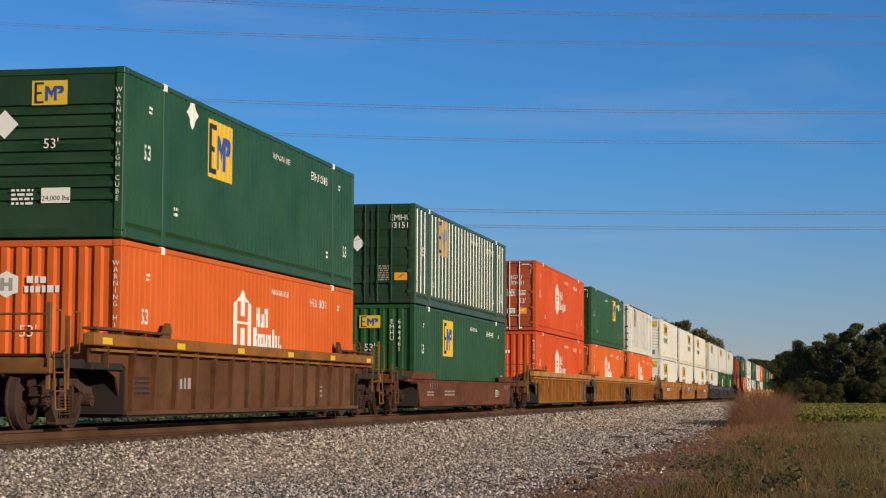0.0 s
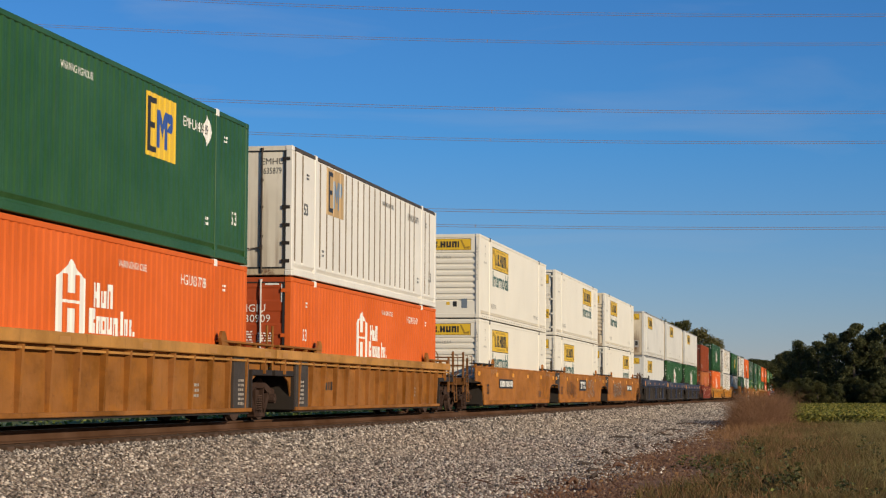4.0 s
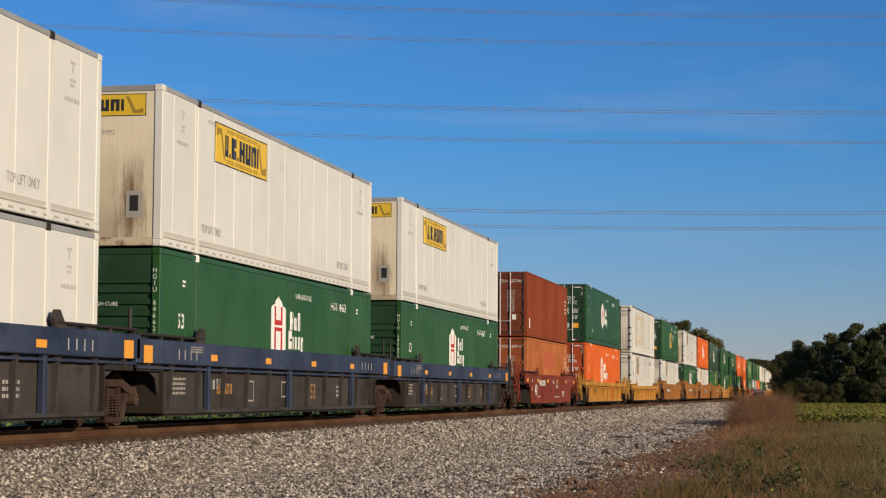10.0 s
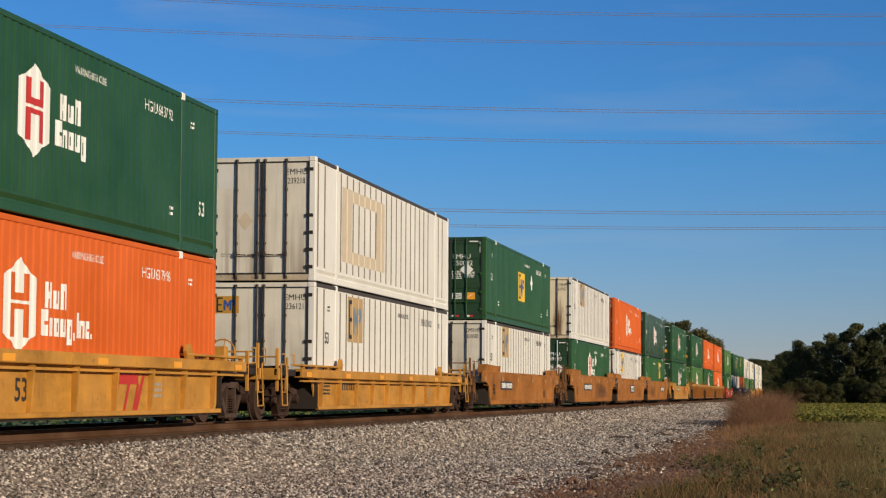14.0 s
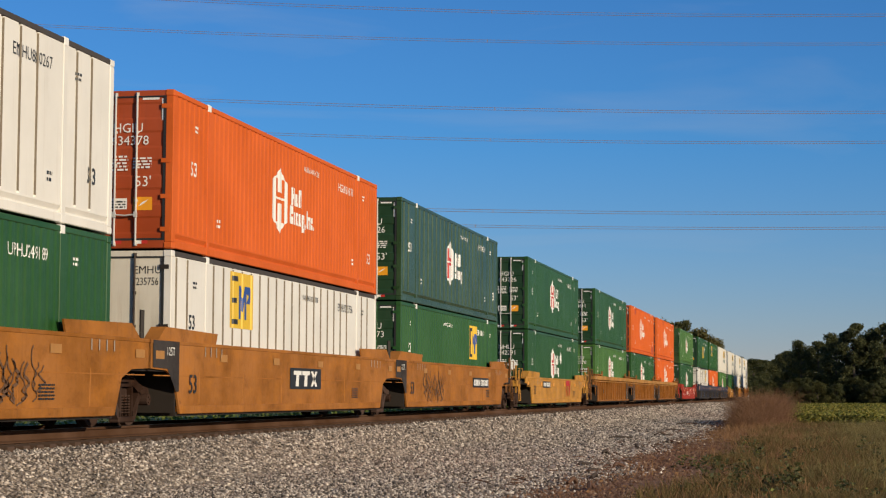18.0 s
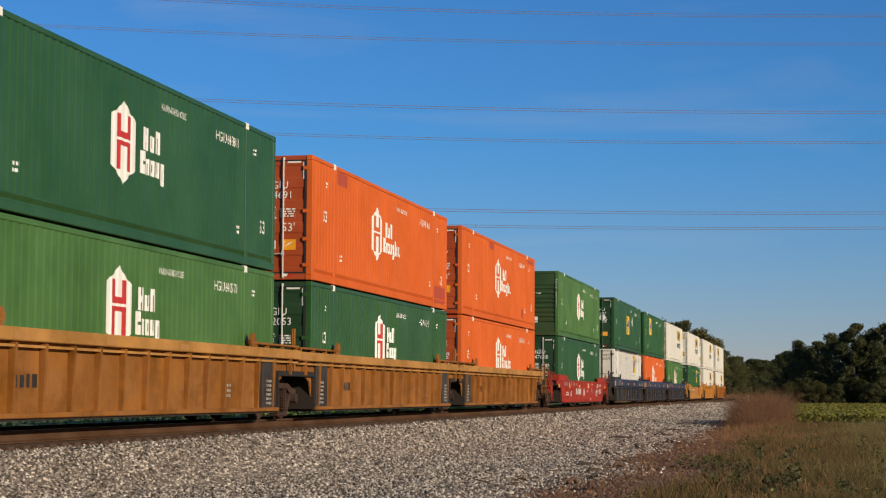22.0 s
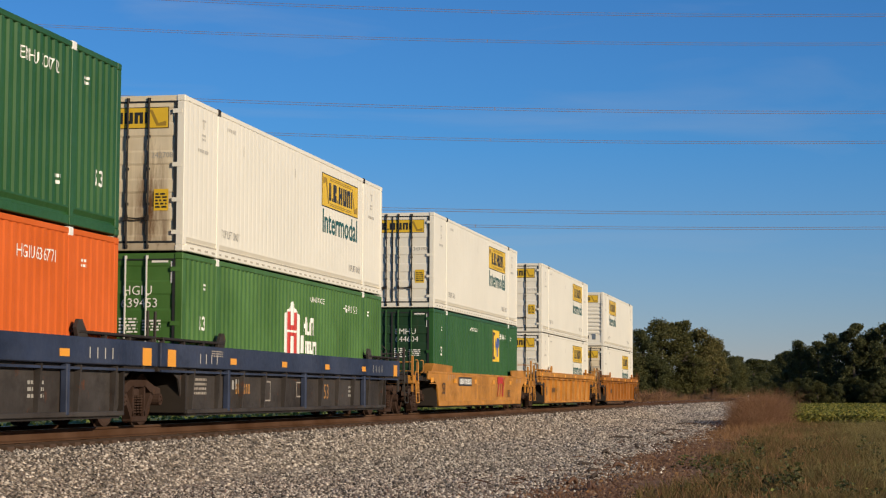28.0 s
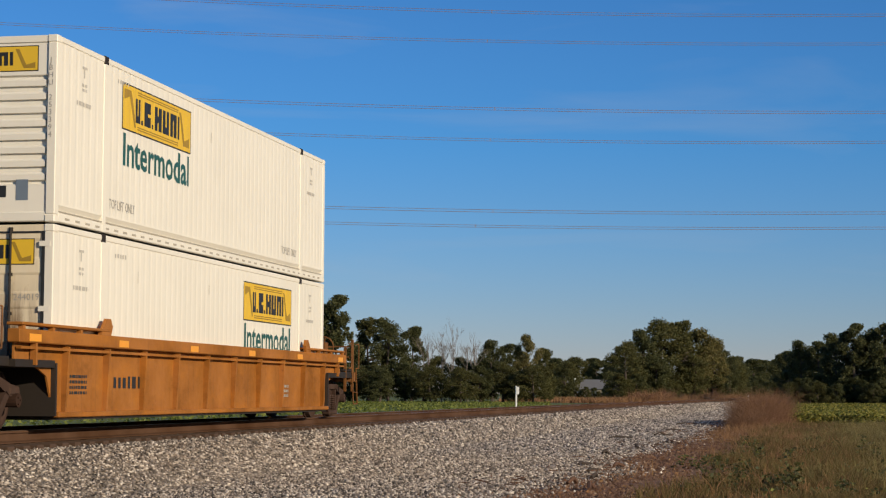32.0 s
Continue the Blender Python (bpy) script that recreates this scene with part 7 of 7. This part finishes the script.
def clods():
    c = 16000
    y = 25.5 + 78 * rng.uniform(0, 1, c) ** 1.6
    x = rng.normal(-3.3, 0.85, c)
    r = rng.uniform(0.008, 0.028, c) * (1 + y / 90)
    base = np.array([(1, 0, 0), (0, 1, 0), (-1, 0, 0), (0, -1, 0), (0, 0, 1)], float)
    v = base[None] * rng.uniform(0.6, 1.3, (c, 5, 1)) + rng.normal(0, 0.2, (c, 5, 3))
    v *= r[:, None, None]
    v[..., 0] += x[:, None]
    v[..., 1] += y[:, None]
    v[..., 2] += heights(x, y)[:, None]
    tri = np.array([(0, 1, 4), (1, 2, 4), (2, 3, 4), (3, 0, 4)])
    f = (tri[None] + 5 * np.arange(c)[:, None, None]).reshape(-1, 3)
    return raw_mesh("dirt_clods", v.reshape(-1, 3), f, island_mat("dirt_clod", [(0.0, (0.09, 0.042, 0.023)), (0.4, (0.19, 0.09, 0.047)), (0.85, (0.29, 0.16, 0.09)), (1.0, (0.4, 0.28, 0.19))], 0.95))


tagged(new("dirt_clods", clods()), "crumbs of reddish dirt and small pebbles", "dirt", kind="stuff")


# ---------------------------------------------------------------- trees
BARK = plain("tree_bark", (0.09, 0.07, 0.055), 0.95, 0, 0.3, 3.0)
PALE = plain("bare_branch_bark", (0.2, 0.17, 0.14), 0.95, 0, 0.25, 3.0)
LEAF = {
    "dark": island_mat("dark_tree_leaf", [(0.0, (0.066, 0.077, 0.028)), (0.5, (0.11, 0.12, 0.04)), (1.0, (0.165, 0.162, 0.059))], 0.75, 0.45, 0.4),
    "olive": island_mat("olive_tree_leaf", [(0.0, (0.085, 0.09, 0.028)), (0.5, (0.138, 0.136, 0.04)), (1.0, (0.2, 0.178, 0.058))], 0.75, 0.45, 0.35),
    "sun": island_mat("yellowing_tree_leaf", [(0.0, (0.12, 0.118, 0.038)), (0.5, (0.21, 0.185, 0.06)), (1.0, (0.31, 0.25, 0.092))], 0.75, 0.45, 0.3),
}


def limb(g, p, q, r0, r1, n=6):
    p, q = Vector(p), Vector(q)
    w = (q - p).normalized()
    u = w.orthogonal().normalized()
    t = w.cross(u)
    k = len(g.v)
    for c, r in ((p, r0), (q, r1)):
        g.v += [tuple(c + r * (math.cos(2 * math.pi * i / n) * u + math.sin(2 * math.pi * i / n) * t)) for i in range(n)]
    g.f += [(k + i, k + (i + 1) % n, k + n + (i + 1) % n, k + n + i) for i in range(n)]


def tree_meshes(seed, high, wide, low, leaf, count, clumps):
    """Trunk with limbs, and a crown of leaves in clumps with gaps between them."""
    r = random.Random(seed)
    g = Geo()
    top = Vector((r.uniform(-0.3, 0.3), r.uniform(-0.3, 0.3), high * 0.72))
    knee = Vector((r.uniform(-0.2, 0.2), r.uniform(-0.2, 0.2), high * 0.3))
    limb(g, (0, 0, -0.2), knee, 0.026 * high, 0.019 * high)
    limb(g, knee, top, 0.019 * high, 0.008 * high)
    rs = np.random.default_rng(seed)
    cs, lobes = [], []
    for i in range(13):
        q = (i + 0.5) / 13
        a, r1 = i * 2.4 + rs.uniform(-0.5, 0.5), wide * rs.uniform(0.3, 0.48) * (1.0 - 0.35 * q)
        out = max(0.0, wide * math.sin(math.pi * min(1, 0.2 + 0.74 * q)) ** 0.6 - r1) * rs.uniform(0.55, 1.15)
        lobes.append((out * math.cos(a), out * math.sin(a), low + r1 + (high - low - 1.75 * r1) * min(1, q * 1.05), r1))
    while len(cs) < clumps:
        # most clumps sit on the outer shells of a few big lobes
        lx, ly, lz, r1 = lobes[int(rs.integers(0, 13))]
        w = rs.normal(0, 1, 3)
        w /= np.linalg.norm(w)
        d = r1 * rs.uniform(0.3, 1) ** 0.45
        cs.append((lx + d * w[0], ly + d * w[1], min(high * 0.97, max(low * 0.6, lz + d * w[2]))))
    for c in cs[:: max(1, len(cs) // 9)]:
        s = knee.lerp(top, min(1, max(0, (c[2] - high * 0.3) / (high * 0.5))) * 0.9)
        limb(g, s, Vector(c), 0.009 * high, 0.002 * high, 5)
    cs = np.array(cs)
    per = count // clumps
    p = np.repeat(cs, per, 0)
    size = np.repeat(rs.uniform(0.05, 0.12, clumps) * wide * 2.0, per)
    off = rs.normal(0, 1, p.shape)
    off /= np.linalg.norm(off, axis=1)[:, None] + 1e-6
    off *= (rs.uniform(0.1, 1, len(p)) ** 0.5 * size)[:, None]
    off[:, 2] *= 0.75
    p = p + off
    p[:, 2] = np.maximum(p[:, 2], 0.1)
    lm = leaves("crown", p[:, 0], p[:, 1], p[:, 2], 0.0115 * high + 0.01, LEAF[leaf], 0.6)
    return g.mesh("trunk"), lm


def bare_mesh(seed, high):
    r = random.Random(seed)
    g = Geo()

    def grow(p, w, ln, rad, depth):
        q = p + w * ln
        limb(g, p, q, rad, rad * 0.62, 5)
        if depth == 0:
            return
        for i in range(3 if depth > 1 else 4):
            t = w + Vector((r.uniform(-0.6, 0.6), r.uniform(-0.6, 0.6), r.uniform(-0.05, 0.45)))
            grow(p.lerp(q, r.uniform(0.55, 1.0)), t.normalized(), ln * r.uniform(0.5, 0.78), rad * 0.5, depth - 1)
    grow(Vector((0, 0, -0.2)), Vector((r.uniform(-0.08, 0.08), 0, 1)).normalized(), high * 0.42, 0.014 * high, 5)
    return g.mesh("branches")


KINDS = {}
for i, (leaf, wide, low) in enumerate((("dark", 0.36, 0.04), ("dark", 0.30, 0.03), ("olive", 0.38, 0.04), ("olive", 0.30, 0.05), ("sun", 0.33, 0.12), ("dark", 0.26, 0.1))):
    KINDS[i] = (leaf, tree_meshes(40 + i, 10.0, 10 * wide, 10 * low, leaf, 15600, 260))
TREEWORDS = {"dark": "dark green leafy tree in the wood's edge", "olive": "olive green leafy tree with an uneven crown", "sun": "yellowing green tree catching the low sun"}


def tree(x, y, high, kind, turn, name="tree", stretch=1.0):
    leaf, (tm, lm) = KINDS[kind]
    s = high / 10.0
    t = new(name)
    t.empty_display_size = 0.5
    t.matrix_basis = Matrix.LocRotScale((x, y, ground_height(x, y) - 0.05), Euler((0, 0, turn)), (s * stretch, s * stretch, s))
    tagged(t, TREEWORDS[leaf], "tree", "trees behind the field")
    part("trunk", tm, BARK, t)
    part("crown", lm, LEAF[leaf], t)
    return t


tr = random.Random(21)
for x, y, h, kind, st_ in (
        (-99.9, 225, 16.0, 2, 1.0), (-93, 236, 13.0, 0, 1.2), (-88, 245, 13.5, 3, 1.2), (-82.5, 235, 14.1, 1, 1.1), (-79.5, 240, 15.1, 2, 1.0), (-72.6, 235, 13.9, 0, 1.1), (-68.7, 240, 13.6, 3, 1.1),
        (-65.0, 245, 12.7, 1, 1.0), (-60.5, 235, 13.6, 5, 0.95), (-58.4, 245, 11.2, 3, 1.0), (-54.6, 240, 10.8, 0, 0.9), (-52.8, 246, 10.0, 1, 0.9), (-50.4, 250, 6.2, 2, 1.2), (-46.5, 250, 6.0, 0, 1.3),
        (-43.6, 248, 6.2, 2, 1.1), (-41.9, 245, 8.1, 0, 1.0), (-40.4, 250, 7.8, 1, 1.0), (-37.4, 245, 8.9, 4, 0.75), (-35.6, 250, 7.4, 3, 0.9), (-52.7, 400, 8.2, 2, 1.2), (-49.5, 430, 9.3, 1, 1.2), (-45.4, 425, 8.6, 0, 1.2), (-41, 430, 8.4, 2, 1.2), (-57, 415, 8.8, 0, 1.2),
        (-33.1, 330, 10.4, 2, 1.1), (-30.4, 336, 12.6, 0, 1.0), (-27.6, 340, 14.6, 2, 1.1), (-24.8, 345, 14.8, 3, 1.1), (-21.9, 350, 13.4, 4, 1.0), (-19.2, 355, 11.8, 4, 0.9), (-22, 342, 8.5, 2, 1.2), (-28, 333, 8.0, 0, 1.2),
        (-17.6, 380, 9.0, 0, 0.9), (-18.4, 420, 9.6, 2, 0.9), (-19.5, 460, 10.5, 0, 1.0), (-25.2, 700, 14.0, 0, 1.1), (-20.8, 720, 14.2, 1, 1.2), (-16.4, 740, 14.2, 0, 1.2), (-11, 760, 14.2, 1, 1.3), (-6.5, 690, 14.0, 0, 1.2), (-28, 620, 13.0, 1, 1.2),
        (-60, 440, 9.4, 0, 1.6), (-56, 446, 9.8, 2, 1.6), (-52, 450, 9.6, 1, 1.7), (-48, 452, 10.0, 0, 1.7), (-44, 455, 9.7, 3, 1.6), (-40, 450, 9.6, 2, 1.6), (-18.2, 395, 9.0, 2, 1.1), (-17.8, 440, 9.4, 0, 1.1), (-20.5, 400, 10.5, 0, 1.1), (-23, 390, 11, 2, 1.1), (-22, 660, 13.5, 0, 1.7), (-18.5, 680, 13.6, 1, 1.7), (-14, 720, 14.0, 0, 1.7), (-8, 700, 14.0, 1, 1.7), (-3, 640, 13.0, 0, 1.7), (-26, 560, 12, 0, 1.5), (-5.5, 300, 8.2, 1, 1.1), (-6.0, 340, 8.6, 0, 1.1), (-6.5, 400, 9.5, 1, 1.2),
        (-4.0, 262, 7.4, 1, 0.9), (-2.4, 256, 8.6, 0, 0.9), (-0.2, 262, 8.7, 1, 1.0), (2.1, 252, 9.4, 0, 0.95), (4.0, 246, 10.5, 5, 1.0), (6.2, 250, 10.0, 0, 1.0), (8.0, 246, 10.6, 1, 1.0), (10.6, 250, 10.8, 2, 1.1), (13.7, 255, 10.9, 0, 1.1), (17.5, 258, 11.2, 1, 1.2), (22, 262, 11, 0, 1.2), (1.0, 275, 9.0, 0, 1.2), (7.0, 275, 10.0, 1, 1.2), (-3.0, 285, 8.0, 0, 1.1)):
    tree(x, y, h, kind, tr.uniform(0, 6.28), "tree", st_)
# undergrowth along the woods
for i in range(104):
    if i < 34:
        x = -100 + i * 1.98
        y, h, kd = 226 + tr.uniform(-4, 6) + (4 if x > -60 else 0), tr.uniform(3.2, 5.2), tr.choice((0, 1, 2, 2))
    elif i < 46:
        x, y, h, kd = -33.5 + (i - 34) * 1.35, 322 + (i - 34) * 2.6, tr.uniform(3.0, 5.0), tr.choice((0, 2, 3))
    elif i >= 74:
        x, y, h, kd = -27.5 + (i - 74) * 0.85, 500 + tr.uniform(-30, 60), tr.uniform(4.5, 7.0), tr.choice((0, 1, 0, 2))
        if abs(x - TRACK) < 3.4:
            x, y = TRACK - 5 + tr.uniform(-1.5, 1.5), y + 100
    elif i >= 64:
        x, y, h, kd = -53 + (i - 64) * 1.2, 392 + tr.uniform(-3, 3), tr.uniform(1.6, 3.0), tr.choice((0, 2, 3))
    else:
        x, y, h, kd = -3.6 + (i - 46) * 1.1, 240 + tr.uniform(-3, 4), tr.uniform(2.4, 3.8), tr.choice((0, 1, 0, 2))
    o = tree(x, y, h, kd, tr.uniform(0, 6.28), "shrub", 1.5)
    tagged(o, "dense shrub in front of the woods", "shrub", "shrubs along the woods")
# bare trees
for i, (x, y, h) in enumerate(((-100.0, 231, 15.0), (-96.1, 236, 13.6), (-85.3, 228, 15.4), (-49.5, 238, 10.2), (-47.6, 240, 9.0), (-46.2, 240, 10.4), (-44.4, 241, 9.0), (-43.2, 240, 8.8))):
    t = new("bare_tree", cached(("bare", i % 3), lambda: bare_mesh(70 + i, 10.0), "bare_tree"))
    if not t.data.materials:
        t.data.materials.append(PALE)
    t.matrix_basis = Matrix.LocRotScale((x, y, 0.2), Euler((0, 0, i * 1.7)), (h / 10.0,) * 3)
    tagged(t, "leafless pale grey tree standing before the woods", "tree", "bare trees before the woods")


# ---------------------------------------------------------------- house, post, wires
M["siding"] = plain("tan_siding", (0.3, 0.26, 0.2), 0.8)
M["shingle"] = plain("grey_shingle_roof", (0.17, 0.17, 0.175), 0.85, 0, 0.15, 1.5)
house = thing("house", pose(-47.0, 405, 0.2, 0, 0, 0), "low tan house with a grey hipped roof", "house")
part("wall", Geo().box(-4.6, 4.6, -4, 4, -0.1, 2.3), M["siding"], house)
rg = Geo()
rg.v = [(-5, -4.4, 2.25), (5, -4.4, 2.25), (5, 4.4, 2.25), (-5, 4.4, 2.25), (-2.2, 0, 4.3), (3.0, 0, 4.3)]
rg.f = [(0, 1, 5, 4), (1, 2, 5), (2, 3, 4, 5), (3, 0, 4), (3, 2, 1, 0)]
part("roof", rg, M["shingle"], house, "grey hipped roof")
part("vent_pipe", Geo().rod((-4.2, -1, 2.6), (-4.2, -1, 4.6), 0.22, 8), M["d_white"], house, "white pipe")
for q in (-2.8, 0.2, 2.6):
    part("window", Geo().box(q - 0.6, q + 0.6, -4.03, -3.98, 0.9, 1.9), M["d_bluegrey"], house)
post = thing("marker_post", pose(-23.7, 150, 0.22), "slim white trackside marker post", "post")
part("pole", Geo().chamfer(-0.06, 0.06, -0.05, 0.05, 0, 1.85, 0.01), M["d_white"], post)
part("plate", Geo().chamfer(-0.02, 0.24, -0.07, -0.05, 1.2, 1.78, 0.005), M["d_white"], post)
far_post = thing("signal_post", pose(-7.0, 190, 0.0), "small white marker beside the far track", "post")
part("pole", Geo().chamfer(-0.02, 0.02, -0.02, 0.02, 0, 1.35, 0.006), M["d_white"], far_post)
part("cap", Geo().chamfer(-0.045, 0.045, -0.045, 0.045, 1.3, 1.46, 0.01), M["d_white"], far_post)

M["wire"] = plain("aluminium_conductor", (0.27, 0.19, 0.15), 0.5, 0.2)
ca, sa = math.cos(radians(11.174)), math.sin(radians(11.174))
for d, a, b, c, mark in ((120, 0.000664, -0.024473, 25.8746, 3.0), (132, 0.000471, -0.018228, 26.2044, 3.0), (120, 0.000502, -0.019545, 19.6214, 3.2), (132, 0.000509, -0.018185, 19.2361, 3.2), (120, 0.000456, -0.01432, 13.1016, 3.1), (132, 0.000416, -0.013676, 13.1758, 2.2)):
    wire = thing("power_line", pose(-sa * d, ca * d, 0, 0, 0, 11.174), "sagging twin-strand overhead power line", "power line", "power lines over the track")
    for k in (0, 1):
        pts = [(u, 0.0, c + b * u + a * u * u - 0.15 * k) for u in range(-150, 151, 3)]
        part("strand", Geo().path(pts, 0.014, 5), M["wire"], wire)
    for u in (mark, mark - 48, mark + 45):
        z = c + b * u + a * u * u
        part("spacer", Geo().box(u - 0.022, u + 0.022, -0.02, 0.02, z - 0.18, z + 0.03), M["wire"], wire)


motions()
